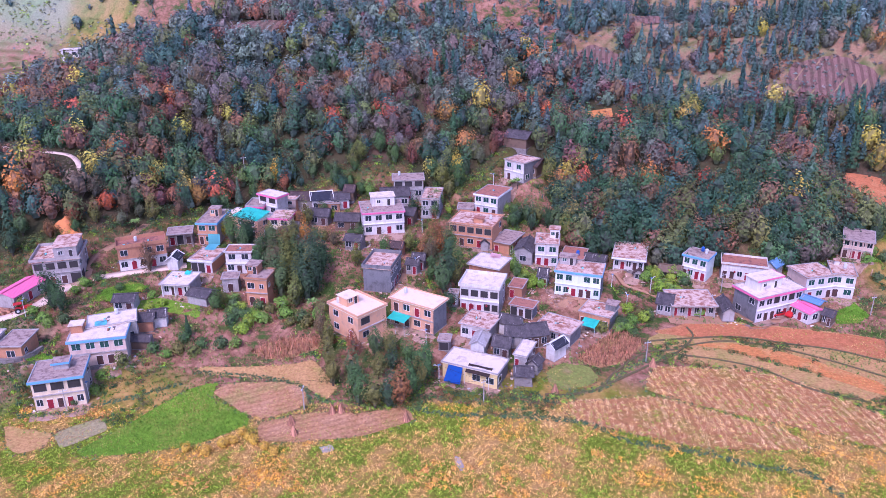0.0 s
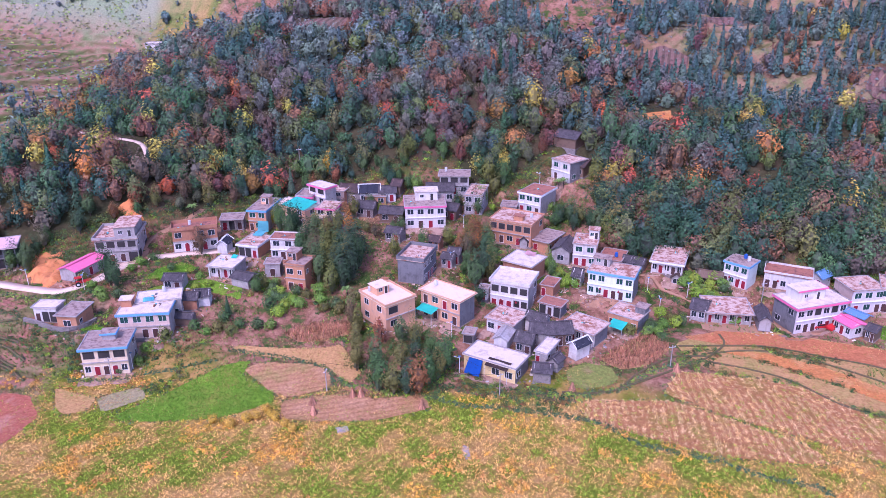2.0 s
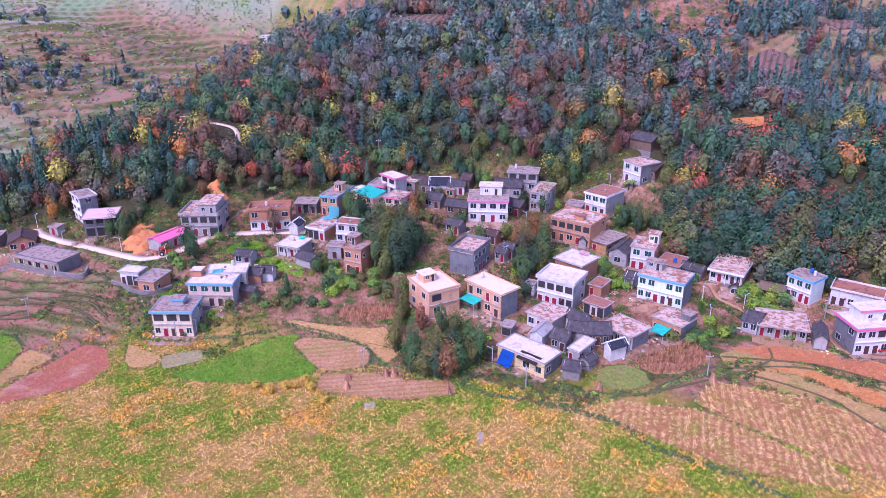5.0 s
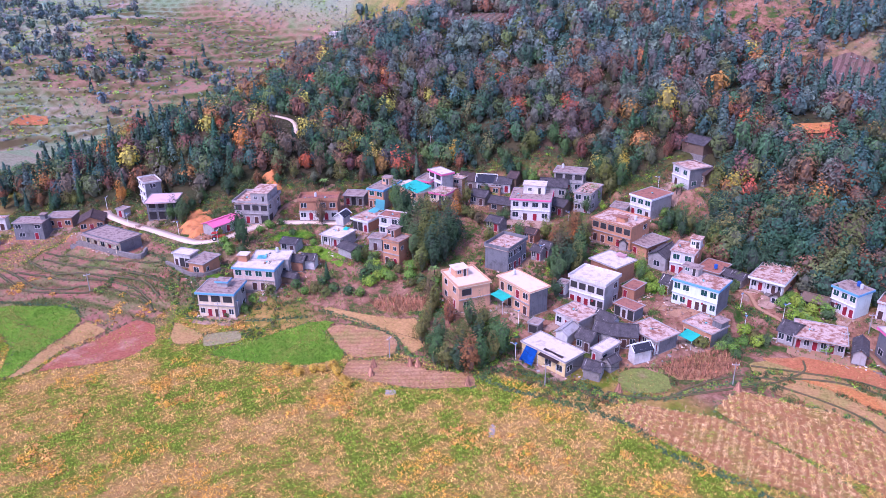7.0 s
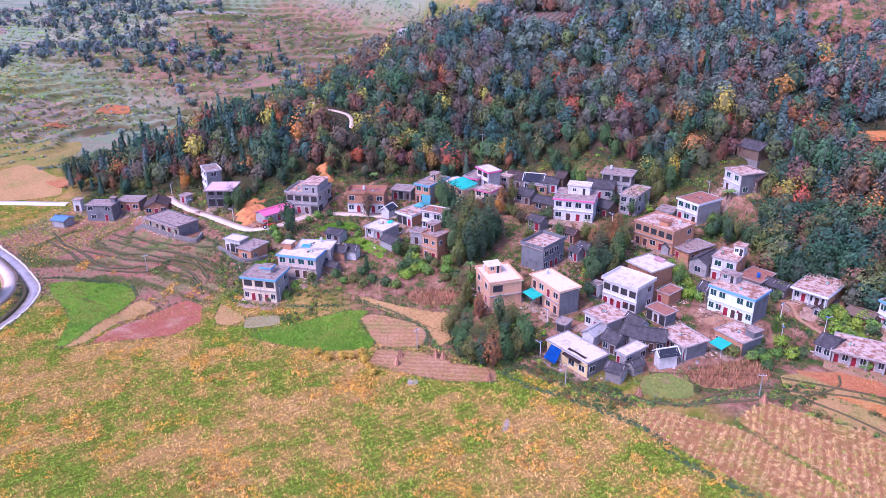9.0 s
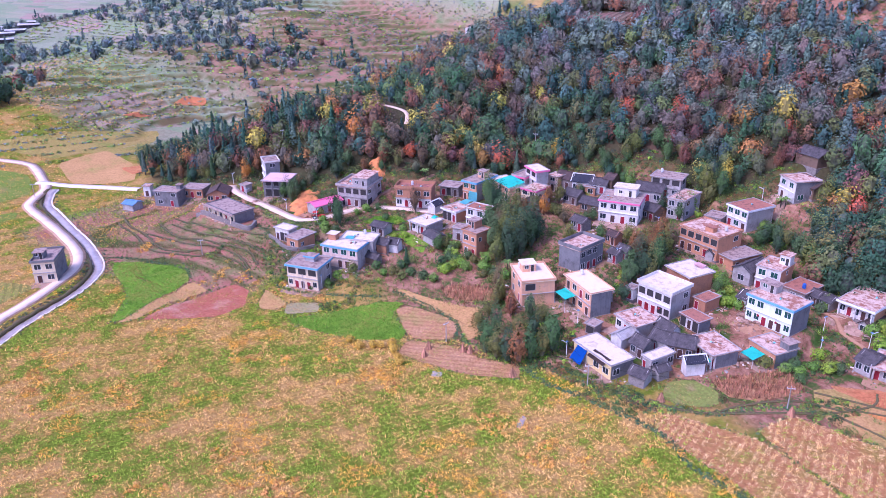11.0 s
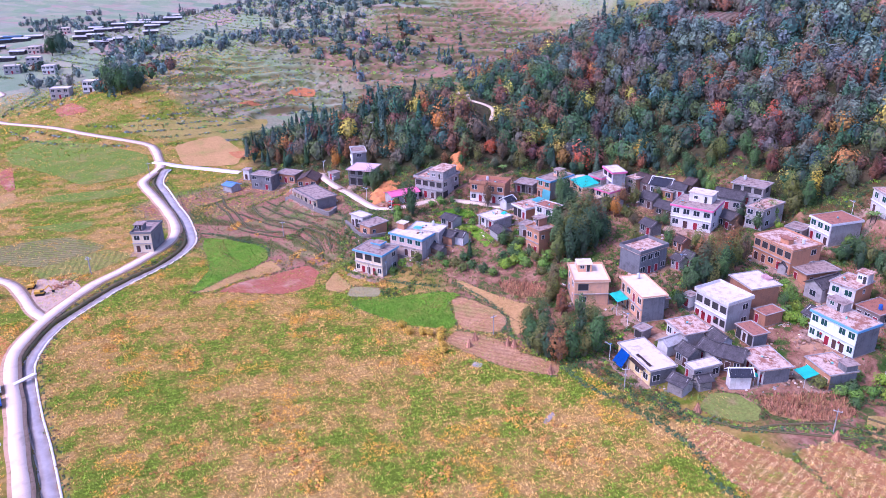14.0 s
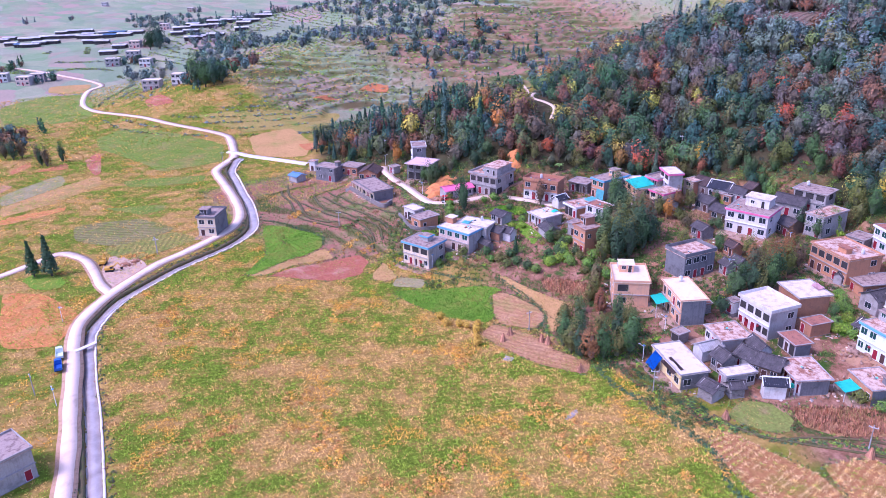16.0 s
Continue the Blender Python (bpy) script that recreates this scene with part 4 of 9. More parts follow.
field("field", [(-202.4, 36.5), (-201.6, 58.5), (-197.0, 56.6), (-194.6, 35.4)], SOIL_ORANGE, "orange strip below a dark hedge bank", 0.08)
field("field", [(-265.4, 48.9), (-275.3, 58.9), (-267.6, 58.3), (-259.2, 49.4)], SOIL_RED, "reddish plot below the grove", 0.1)
field("field", [(-247.3, 43.0), (-242.3, 47.2), (-235.0, 41.2)], SOIL_PINK, "small pinkish plot across the valley", 0.1)
field("field", [(-256.9, 56.6), (-262.7, 71.6), (-252.0, 69.8), (-254.5, 62.9)], SOIL_RED, "reddish plot below three trees", 0.1)
field("field", [(-413, 67), (-427, 95), (-412, 116), (-334, 101), (-345, 76), (-369, 61)], MEADOW, "wide green meadow far up the valley", 0.15)
field("field", [(-459, 103), (-447, 127), (-417, 114), (-437, 97)], SOIL_TAN, "tan harvested field by the road bend", 0.15)
field("field", [(-335, 128), (-334, 136), (-305, 135), (-316, 123)], SOIL_DARK, "purplish ploughed plot beside the road", 0.15)
field("field", [(-279.0, 135.0), (-265.5, 159.0), (-248.3, 201.0), (-232.9, 186.8), (-224.2, 161.9), (-240.0, 160.0), (-243.0, 146.0), (-259.0, 139.8)], STRAW_GREEN, "yellowish stubble and grass below the terraces", 0.1)
field("field", [(-270.2, 194.0), (-270.1, 204.2), (-265.4, 209.2), (-265.4, 199.7)], SOIL_RED, "orange-red plot on the terraces", 0.3)
field("field", [(-274.2, 225.3), (-274.5, 236.8), (-264.1, 241.6), (-260.7, 235.1)], SOIL_RED, "orange-red plot on the terraces", 0.3)
field("field", [(-214.0, 158.0), (-206.0, 166.0), (-199.0, 163.0), (-203.0, 156.0)], SOIL_RED, "orange-red plot below the wooded hill", 0.3)
field("field", [(98, 398), (100, 404), (110, 406), (116, 398), (107, 394)], SOIL_MAUVE, "pinkish clearing on the back hill", 0.5)
field("field", [(64, 380), (75, 386), (88, 375), (84, 362), (67, 363)], SOIL_MAUVE, "pinkish terraced clearing on the back hill", 0.5)
field("field", [(54.9, 175.8), (59.7, 179.0), (63.4, 175.2), (61.1, 170.7), (56.3, 171.1)], GREEN_CROP, "green vegetable garden beside a ruined house", 0.12)
field("field", [(95.9, 163.4), (103.7, 168.1), (105.3, 162.9), (100.7, 159.2), (95.0, 158.9)], GREEN_CROP, "bright green vegetable garden below the houses", 0.12)
field("field", [(111.6, 186.7), (117.2, 186.9), (118.4, 183.0), (113.5, 182.3)], GREEN_CROP, "bright green vegetable garden on a terrace", 0.12)
field("field", [(19.5, 178.6), (21.1, 182.0), (24.2, 176.8), (23.7, 172.1), (21.3, 173.1)], GREEN_CROP, "bright green garden between the houses", 0.12)
field("field", [(-89.4, 137.4), (-86.7, 140.1), (-82.9, 138.9), (-81.8, 136.3), (-86.0, 135.5)], GREEN_CROP, "bright green garden below a terrace wall", 0.12)

# dark strips that paint the shadow line of each terrace edge
for line in ([(53.5, 147.8), (64.8, 150.6), (74.4, 148.6), (84.7, 142.7), (94.1, 135.4)], [(47.6, 150.1), (56.5, 151.6), (68.2, 152.7), (80.0, 149.4), (89.1, 146.6), (97.4, 141.5)], [(53.1, 144.4), (61.8, 142.1), (69.1, 138.5), (76.5, 130.6), (85.7, 126.0)], [(32.2, 131.2), (37.6, 134.8), (45.0, 140.0), (51.9, 144.8), (58.1, 152.2), (58.2, 157.1)], [(20.7, 128.9), (25.9, 128.9), (32.2, 131.2), (37.0, 137.4), (44.9, 144.7), (53.1, 146.7)]):
    ribbon("terrace_bank", curve_through(line, 0.9), 0.45, BANK, 0.26, "low strip coloured dark for the shadow line between two terraces", "bank")

WEST_BANKS = [
    [(-166.4, 126.9), (-160.6, 124.4), (-152.0, 123.3), (-142.5, 120.2), (-133.9, 118.5), (-127.2, 120.1), (-119.6, 122.7), (-113.1, 126.2), (-106.6, 126.7), (-100.4, 125.9), (-94.1, 122.7)],
    [(-171.0, 131.6), (-159.4, 126.6), (-150.8, 125.4), (-144.4, 123.7), (-137.9, 121.7), (-130.7, 121.0), (-125.6, 122.8), (-119.5, 125.6)],
    [(-146.9, 125.5), (-137.1, 126.0), (-128.9, 126.5), (-120.0, 128.4), (-111.4, 129.0), (-103.5, 128.0), (-98.2, 125.8)],
    [(-150.4, 132.3), (-141.0, 129.1), (-132.1, 128.2), (-124.7, 130.3), (-116.0, 131.2), (-109.5, 131.5), (-103.4, 131.1), (-97.0, 127.9)],
    [(-145.6, 133.8), (-138.3, 133.3), (-127.3, 132.7), (-118.6, 133.7), (-108.2, 133.8), (-102.0, 133.1)],
    [(-148.9, 137.5), (-137.8, 137.2), (-126.7, 136.5), (-115.8, 137.7), (-105.9, 139.5)],
]
# the same dark edge lines on the western terraces
for line in WEST_BANKS:
    ribbon("terrace_bank", curve_through(line, 0.9), 0.5, BANK, 0.3, "low strip coloured dark for the shadow line between two terraces", "bank")

# ---- houses ----
WINDOW_DATA = {}


def window_data(kind, w, h, glass):
    key = (kind, round(w, 1), round(h, 1), glass.name)
    if key not in WINDOW_DATA:
        bm, t = bmesh.new(), 0.045
        x = w / 2
        for s in ((-x - t, -0.06, -t, x + t, 0.05, 0), (-x - t, -0.06, h, x + t, 0.05, h + t), (-x - t, -0.06, 0, -x, 0.05, h), (x, -0.06, 0, x + t, 0.05, h)):
            box(bm, *s)
        if kind == "window":
            for k in range(1, max(2, round(w / 0.7))):
                u = -x + w * k / max(2, round(w / 0.7))
                box(bm, u - 0.03, -0.04, 0, u + 0.03, 0.02, h)
        surround = data_of(kind + "_frame", bm, WHITE_TRIM if kind != "bay" else LIGHT_CEMENT)
        bm = bmesh.new()
        box(bm, -x, -0.02, 0, x, 0.04, h)
        if kind == "door":
            for sx in (-1, 1):
                box(bm, sx * w * 0.23 - w * 0.16, -0.04, h * 0.12, sx * w * 0.23 + w * 0.16, -0.02, h * 0.45)
                box(bm, sx * w * 0.23 - w * 0.16, -0.04, h * 0.55, sx * w * 0.23 + w * 0.16, -0.02, h * 0.92)
        WINDOW_DATA[key] = surround, data_of("leaf" if kind == "door" else "pane", bm, glass)
    return WINDOW_DATA[key]


def opening(root, kind, x, y, z, w, h, turn=0.0, glass=None):
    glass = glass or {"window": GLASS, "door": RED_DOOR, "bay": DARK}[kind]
    surround, leaf = window_data(kind, w, h, glass)
    ob = new({"window": "window", "door": "door", "bay": "open_bay"}[kind], surround)
    ob.parent = root
    ob.matrix_local = pose(x, y, z, 0, 0, turn)
    inner = new("leaf" if kind == "door" else "pane", leaf)
    inner.parent = ob
    return ob


DOORS = random.Random(12)


def openings_along(root, pattern, length, z, storey, place, turn, glass):
    """W window, D red door, O bay with a dark panel painted for the shade within, w small window; spread evenly along a
    wall.
    """
    k = len(pattern)
    for i, c in enumerate(pattern):
        u = (i + 0.5) / k * length - length / 2
        pitch = length / k
        x, y = place(u)
        if c == "W":
            opening(root, "window", x, y, z + 0.95, min(1.7, pitch * 0.66), min(1.45, storey - 1.5), turn, glass)
        elif c == "w":
            opening(root, "window", x, y, z + 1.1, min(1.0, pitch * 0.6), 1.1, turn, glass)
        elif c == "D":
            opening(root, "door", x, y, z + 0.05, min(1.25, pitch * 0.6), 2.15, turn, DARK_DOOR if DOORS.random() < 0.4 else None)
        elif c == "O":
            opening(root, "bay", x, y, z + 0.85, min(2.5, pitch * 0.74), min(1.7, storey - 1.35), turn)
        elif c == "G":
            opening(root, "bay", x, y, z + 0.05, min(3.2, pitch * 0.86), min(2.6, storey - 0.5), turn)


def gable_roof(root, w, d, z, rise, material, along="x", over=0.45, trim=None):
    """Two tiled slopes with ribs, a ridge cap, and the wall's gables."""
    bm, gables = bmesh.new(), []
    length, span = (w, d) if along == "x" else (d, w)

    def put(u, v, h):
        return (u, v, h) if along == "x" else (v, u, h)

    hl, hs = length / 2 + over, span / 2 + over
    drop = rise * over / (span / 2)
    ribs = max(4, int(2 * hl / 0.42))
    rng = random.Random(int(w * 100 + d * 10))
    for side in (-1, 1):
        rows = []
        for i in range(2 * ribs + 1):
            u = -hl + hl * i / ribs
            lift = 0.06 if i % 2 else 0.0
            sag = -0.10 * (1 - (u / hl) ** 2)
            col = []
            for k in range(5):
                f = k / 4
                h = z + rise * (1 - f) - drop * f + lift + sag * (1 - f) + rng.uniform(-0.025, 0.025)
                col.append((bm.verts.new(put(u, side * hs * f, h)), bm.verts.new(put(u, side * hs * f, h - 0.12))))
            rows.append(col)
        for a, b in zip(rows, rows[1:]):
            for k in range(4):
                bm.faces.new((a[k][0], b[k][0], b[k + 1][0], a[k + 1][0]))
                bm.faces.new((a[k + 1][1], b[k + 1][1], b[k][1], a[k][1]))
            bm.faces.new((a[4][0], b[4][0], b[4][1], a[4][1]))
    roof = part("roof", bm, material, root)
    bm = bmesh.new()
    box(bm, *(put(-hl, -0.16, z + rise - 0.02)), *(put(hl, 0.16, z + rise + 0.16)))
    part("ridge", bm, trim or material, roof)
    if trim:
        for e in (-1, 1):
            for side in (-1, 1):
                bm = bmesh.new()
                rod(bm, put(e * hl, 0, z + rise + 0.08), put(e * hl, side * hs, z - drop + 0.08), 0.12, sides=4)
                part("verge", bm, trim, roof)
    for e in (-1, 1):
        u = e * (length / 2 - 0.01)
        bg = bmesh.new()
        t = [bg.verts.new(put(u - e * q, v, h)) for q in (0, 0.2) for v, h in ((-span / 2, z), (span / 2, z), (0, z + rise))]
        bg.faces.new(t[:3]), bg.faces.new(t[3:][::-1])
        for i in range(3):
            bg.faces.new((t[i], t[i + 3], t[(i + 1) % 3 + 3], t[(i + 1) % 3]))
        gables.append(bg)
    return gables


def house(key, label, floors=2, wall=WHITE, side=None, roof="flat", top=ROOF_WHITE, band=None, pats=(), right="", left="", over=0.3,
          para=0.0, para_mat=None, tower=None, tower_wall=None, tower_top=None, tower_band=None, ledge=True, glass=None, rise=1.5, trim=None, base=0.8, columns=0, name="house", porch=0.0):
    x, y, z, turn, w, d, h = LOTS[key]
    root = thing(name, pose(x, y, z, 0, 0, turn), label, "shed" if name == "shed" else "house", "village houses" if name == "house" else "village sheds")
    side = side or wall
    st = h / floors
    # plinth, side and back walls, and the front wall as its own painted face
    boxes("plinth", STONE, root, (-w / 2 - 0.15, -d / 2 - 0.15, -base - 1.2, w / 2 + 0.15, d / 2 + 0.15, 0.0))
    boxes("side_wall", side, root, (-w / 2, -d / 2 + 0.2, 0, w / 2, d / 2, h - 0.15))
    boxes("front_wall", wall, root, (-w / 2 - 0.003, -d / 2, 0, w / 2 + 0.003, -d / 2 + 0.2, h - 0.15))
    if roof == "flat":
        o = over
        boxes("roof", top, root, (-w / 2 - o, -d / 2 - o - porch, h - 0.15, w / 2 + o, d / 2 + o, h))
        if not para:
            t, e = 0.2, h + 0.16
            boxes("roof_edge", LIGHT_CEMENT, root, (-w / 2 - o, -d / 2 - o - porch, h, w / 2 + o, -d / 2 - o - porch + t, e), (-w / 2 - o, d / 2 + o - t, h, w / 2 + o, d / 2 + o, e),
                  (-w / 2 - o, -d / 2 - o - porch + t, h, -w / 2 - o + t, d / 2 + o - t, e), (w / 2 + o - t, -d / 2 - o - porch + t, h, w / 2 + o, d / 2 + o - t, e))
        if band:
            t, bh = 0.06, 0.45
            boxes("trim_band", band, root, (-w / 2 - o - t, -d / 2 - o - t - porch, h - bh, w / 2 + o + t, -d / 2 - o - porch, h + 0.1), (w / 2 + o, -d / 2 - o - porch, h - bh, w / 2 + o + t, d / 2 + o, h + 0.1),
                  (-w / 2 - o - t, -d / 2 - o - porch, h - bh, -w / 2 - o, d / 2 + o, h + 0.1))
        if para:
            q, t = o - 0.02, 0.16
            boxes("parapet", para_mat or wall, root, (-w / 2 - q, -d / 2 - q, h, w / 2 + q, -d / 2 - q + t, h + para), (-w / 2 - q, d / 2 + q - t, h, w / 2 + q, d / 2 + q, h + para),
                  (-w / 2 - q, -d / 2 - q + t, h, -w / 2 - q + t, d / 2 + q - t, h + para), (w / 2 + q - t, -d / 2 - q + t, h, w / 2 + q, d / 2 + q - t, h + para))
    else:
        for bg in gable_roof(root, w, d, h - 0.15, rise, top, "x" if roof == "gable" else "y", trim=trim):
            part("gable", bg, side if roof == "gable" else wall, root)
    if ledge and floors > 1:
        for f in range(1, floors):
            boxes("ledge", WHITE_TRIM if wall in (WHITE, LILAC, MINT) else LIGHT_CEMENT, root, (-w / 2 - 0.1, -d / 2 - 0.35, f * st - 0.14, w / 2 + 0.1, -d / 2 - 0.004, f * st))
    for i in range(columns):
        u = -w / 2 + 0.25 + (w - 0.5) * i / (columns - 1)
        boxes("column", wall, root, (u - 0.14, -d / 2 - porch - 0.1, 0, u + 0.14, -d / 2 - porch + 0.18, h - 0.15))
    for f, pattern in enumerate(pats):
        openings_along(root, pattern, w, f * st, st, lambda u: (u, -d / 2 - 0.01), 0, glass)
    for f, pattern in enumerate(right.split("/") if right else ()):
        openings_along(root, pattern, d, f * st, st, lambda u: (w / 2 + 0.01, u), 90, glass)
    for f, pattern in enumerate(left.split("/") if left else ()):
        openings_along(root, pattern, d, f * st, st, lambda u: (-w / 2 - 0.01, -u), -90, glass)
    if tower:
        u0, v0, tw, td, th = tower
        cx, cy = (u0 - 0.5) * w, (v0 - 0.5) * d
        tb = boxes("stair_tower", tower_wall or wall, root, (cx - tw / 2, cy - td / 2, h + 0.001, cx + tw / 2, cy + td / 2, h + th))
        boxes("tower_roof", tower_top or top, tb, (cx - tw / 2 - 0.3, cy - td / 2 - 0.3, h + th, cx + tw / 2 + 0.3, cy + td / 2 + 0.3, h + th + 0.14))
        if tower_band:
            boxes("tower_trim", tower_band, tb, (cx - tw / 2 - 0.35, cy - td / 2 - 0.36, h + th - 0.25, cx + tw / 2 + 0.35, cy - td / 2 - 0.302, h + th + 0.2),
                  (cx + tw / 2 + 0.302, cy - td / 2 - 0.3, h + th - 0.25, cx + tw / 2 + 0.36, cy + td / 2 + 0.3, h + th + 0.2))
        if th > 1.8:
            opening(root, "window", cx - tw * 0.2, cy - td / 2 - 0.01, h + 0.9, min(1.0, tw * 0.35), 0.9, 0, glass)
            opening(root, "door", cx + tw * 0.24, cy - td / 2 - 0.01, h + 0.02, 0.8, 1.9, 0, DARK)
    return root


house("tarp", "single-storey cream house with white flat roof", 1, YELLOW, CEMENT, pats=("..WW",), right="W.", para=0.25, para_mat=LIGHT_CEMENT)
house("white", "two-storey white concrete house with flat white roof", 2, WHITE, LIGHT_CEMENT, pats=("DDDOO", "OOOO"), right=".W/.W", para=0.7, para_mat=WHITE, over=0.4)
house("awning", "two-storey salmon-fronted house with bare block sides", 2, SALMON, CEMENT, top=PEACH_ROOF, pats=("DDWD", "DWDW"), para=0.25, over=0.5)
house("peach", "two-storey peach house with stair tower on roof", 2, SALMON, SALMON, top=PEACH_ROOF, pats=("W.", "O."), left="WD/WW", para=0.5, tower=(0.4, 0.7, 3.4, 3.2, 2.0), tower_top=PEACH_ROOF)
house("grey", "unfinished grey block house with red doors", 2, CEMENT, CEMENT, top=ROOF_PINK, pats=("WDDW", "WWW."), para=0.9, para_mat=CEMENT, ledge=False)
house("lowwhite", "low white house with stained flat roof", 1, WHITE, LIGHT_CEMENT, top=ROOF_PINK, pats=("WDW",), over=0.5)
house("shedw", "small white shed with pale gabled roof", 1, WHITE, WHITE, roof="ygable", top=LIGHT_CEMENT, rise=0.9, name="shed")
house("dark1", "old house with dark clay-tiled gable roof", 1, STONE, STONE, roof="gable", top=TILE_DARK, rise=1.3, pats=("WD",))
house("dark2", "old house with dark clay-tiled gable roof", 1, LIGHT_CEMENT, STONE, roof="gable", top=TILE_DARK, rise=1.3, pats=("D.",))
house("dark3", "old timber house with dark clay-tiled gable roof", 1, WOOD, STONE, roof="gable", top=TILE_DARK, rise=1.5, pats=("WDW",))
house("dark4", "white-walled house with dark tiled gable roof", 1, WHITE, WHITE, roof="gable", top=TILE_DARK, rise=1.2)
house("flat9", "small grey house with white flat roof", 1, LIGHT_CEMENT, LIGHT_CEMENT, pats=("D.",), right="W.W")
house("dark10", "small shed with dark tiled roof", 1, LIGHT_CEMENT, STONE, roof="ygable", top=TILE_DARK, rise=0.8, name="shed")
house("stone11", "small stone shed with dark tiled gable roof", 1, STONE, LIGHT_CEMENT, roof="gable", top=TILE_DARK, rise=1.0, name="shed")
house("trim12", "tall white shed with black roof and white verges", 1, WHITE, WHITE, roof="ygable", top=TILE_BLACK, rise=0.9, trim=WHITE_TRIM, name="shed", base=1.5)
house("redroof13", "single-storey white house with reddish flat roof and red doors", 1, WHITE, CEMENT, top=ROOF_PINK, pats=("DDWDD",), over=0.5, columns=4, porch=0.8)
house("awn14", "single-storey house with stained roof and red doors", 1, ORANGE, CEMENT, top=ROOF_PINK, pats=("D.DW",), over=0.3, tower=(0.85, 0.75, 2.4, 2.6, 1.6), tower_top=ROOF_BROWN, tower_wall=CEMENT)
house("green15", "two-storey pale mint house with blue roof trim", 2, MINT, CEMENT, top=ROOF_PINK, band=BLUE_TRIM, pats=("WWDDDW", "WW.WW"), glass=TEAL_GLASS, tower=(0.2, 0.75, 4.0, 2.6, 2.0), tower_wall=LIGHT_CEMENT, tower_top=ROOF_BROWN, right="../..")
house("tower16", "two-storey white house with brick side and roof tower", 2, WHITE, ORANGE, top=ROOF_PINK, pats=("DDW", "WW"), glass=TEAL_GLASS, tower=(0.8, 0.75, 2.6, 2.6, 2.6), tower_wall=WHITE, right="w/w")
house("flat17", "low outbuilding with reddish flat roof", 1, STONE, STONE, top=ROOF_RED, pats=("DWD",))
house("brick18", "low orange brick house with flat roof", 1, ORANGE, ORANGE, top=ROOF_BROWN, pats=("D.",), right="DDW", over=0.6)
house("gable19", "grey house with dark tiled gable roof", 1, LIGHT_CEMENT, LIGHT_CEMENT, roof="ygable", top=TILE_DARK, rise=1.4, pats=("W",))
house("gable20", "small grey gabled shed", 1, LIGHT_CEMENT, LIGHT_CEMENT, roof="ygable", top=TILE_DARK, rise=0.9, name="shed")
house("orange21", "long two-storey orange brick house with open upper gallery", 2, ORANGE, ORANGE, top=ROOF_PINK, pats=("DDWDD", "OOOOO"), right=".W/.W", para=0.35, para_mat=ORANGE, tower=(0.62, 0.3, 2.6, 1.8, 1.3), tower_top=ROOF_RED)
house("brick22", "brick house with pale flat roof", 1, BRICK, BRICK, top=ROOF_WHITE, pats=("WW.",), over=0.5)
house("small23", "small brick outbuilding with reddish roof", 1, BRICK, BRICK, top=ROOF_RED, pats=("D.",), name="shed")
house("small24", "low white outbuilding with reddish roof", 1, WHITE, CEMENT, top=ROOF_RED, pats=("GDG",), over=0.4, name="shed")
house("pink25", "two-storey white house with pink roof trim", 2, WHITE, WHITE, top=ROOF_BROWN, band=PINK_TRIM, pats=("WDDW", "WWWW"), right="W./W.", tower=(0.55, 0.75, 6.5, 4.5, 2.6), tower_wall=WHITE, tower_top=ROOF_WHITE)
house("conc26", "unfinished grey concrete house with open upper floor", 2, LIGHT_CEMENT, LIGHT_CEMENT, top=ROOF_BROWN, pats=("WDW", "OOO"), right="O/O", over=0.5)
house("dark27", "long old house with dark tiled gable roof", 1, LIGHT_CEMENT, STONE, roof="gable", top=TILE_DARK, rise=1.6, pats=("WDW",))
house("flat28", "grey two-storey house with flat roof", 2, LIGHT_CEMENT, LIGHT_CEMENT, top=ROOF_PINK, pats=("WD", "WW"), para=0.3, right="W./W.")
house("cyan29", "two-storey white house with blue-framed windows", 2, WHITE, LIGHT_CEMENT, top=ROOF_RED, band=WHITE_TRIM, pats=("DWD", "WWW"), glass=TEAL_GLASS)
house("hill30", "two-storey white-fronted house with block side on the slope", 2, WHITE, CEMENT, top=ROOF_PINK, pats=("D.", "WW"), right="W./..", glass=TEAL_GLASS)
house("dark31", "old timber house with dark tiled gable roof", 1, WOOD, WOOD, roof="gable", top=TILE_BROWN, rise=1.7, pats=("WDW",))
house("dark31b", "old timber house with dark tiled gable roof", 1, WOOD, WOOD, roof="gable", top=TILE_DARK, rise=1.6)
house("flat32", "low grey outbuilding with mossy flat roof", 1, LIGHT_CEMENT, STONE, top=ROOF_BROWN, pats=("DW",), name="shed")
house("trad33", "white-walled house with black tiled roof and white verges", 1, WHITE, WHITE, roof="gable", top=TILE_BLACK, rise=1.6, trim=WHITE_TRIM, pats=("WDW",))
house("trad33b", "low house with grey tiled gable roof", 1, WHITE, STONE, roof="gable", top=TILE_DARK, rise=1.3, pats=("WD",))
house("dark34", "old house with brown tiled gable roof", 1, STONE, STONE, roof="gable", top=TILE_BROWN, rise=1.5, pats=("WDW",))
house("flat34b", "low house with brownish sheet roof", 1, BRICK, STONE, top=ROOF_BROWN, pats=("DW",))
house("barn35", "small timber barn with brown tiled roof", 1, WOOD, WOOD, roof="gable", top=TILE_BROWN, rise=1.2, name="shed")
house("pink36", "three-storey white house with pink trim", 3, LILAC, LIGHT_CEMENT, top=ROOF_WHITE, band=PINK_TRIM, pats=("WD", "WW", "OO"), over=0.35)
house("wing36", "two-storey grey wing with flat roof terrace", 2, LIGHT_CEMENT, LIGHT_CEMENT, top=ROOF_BROWN, pats=("WD", "WW"), para=0.5, band=PINK_TRIM)
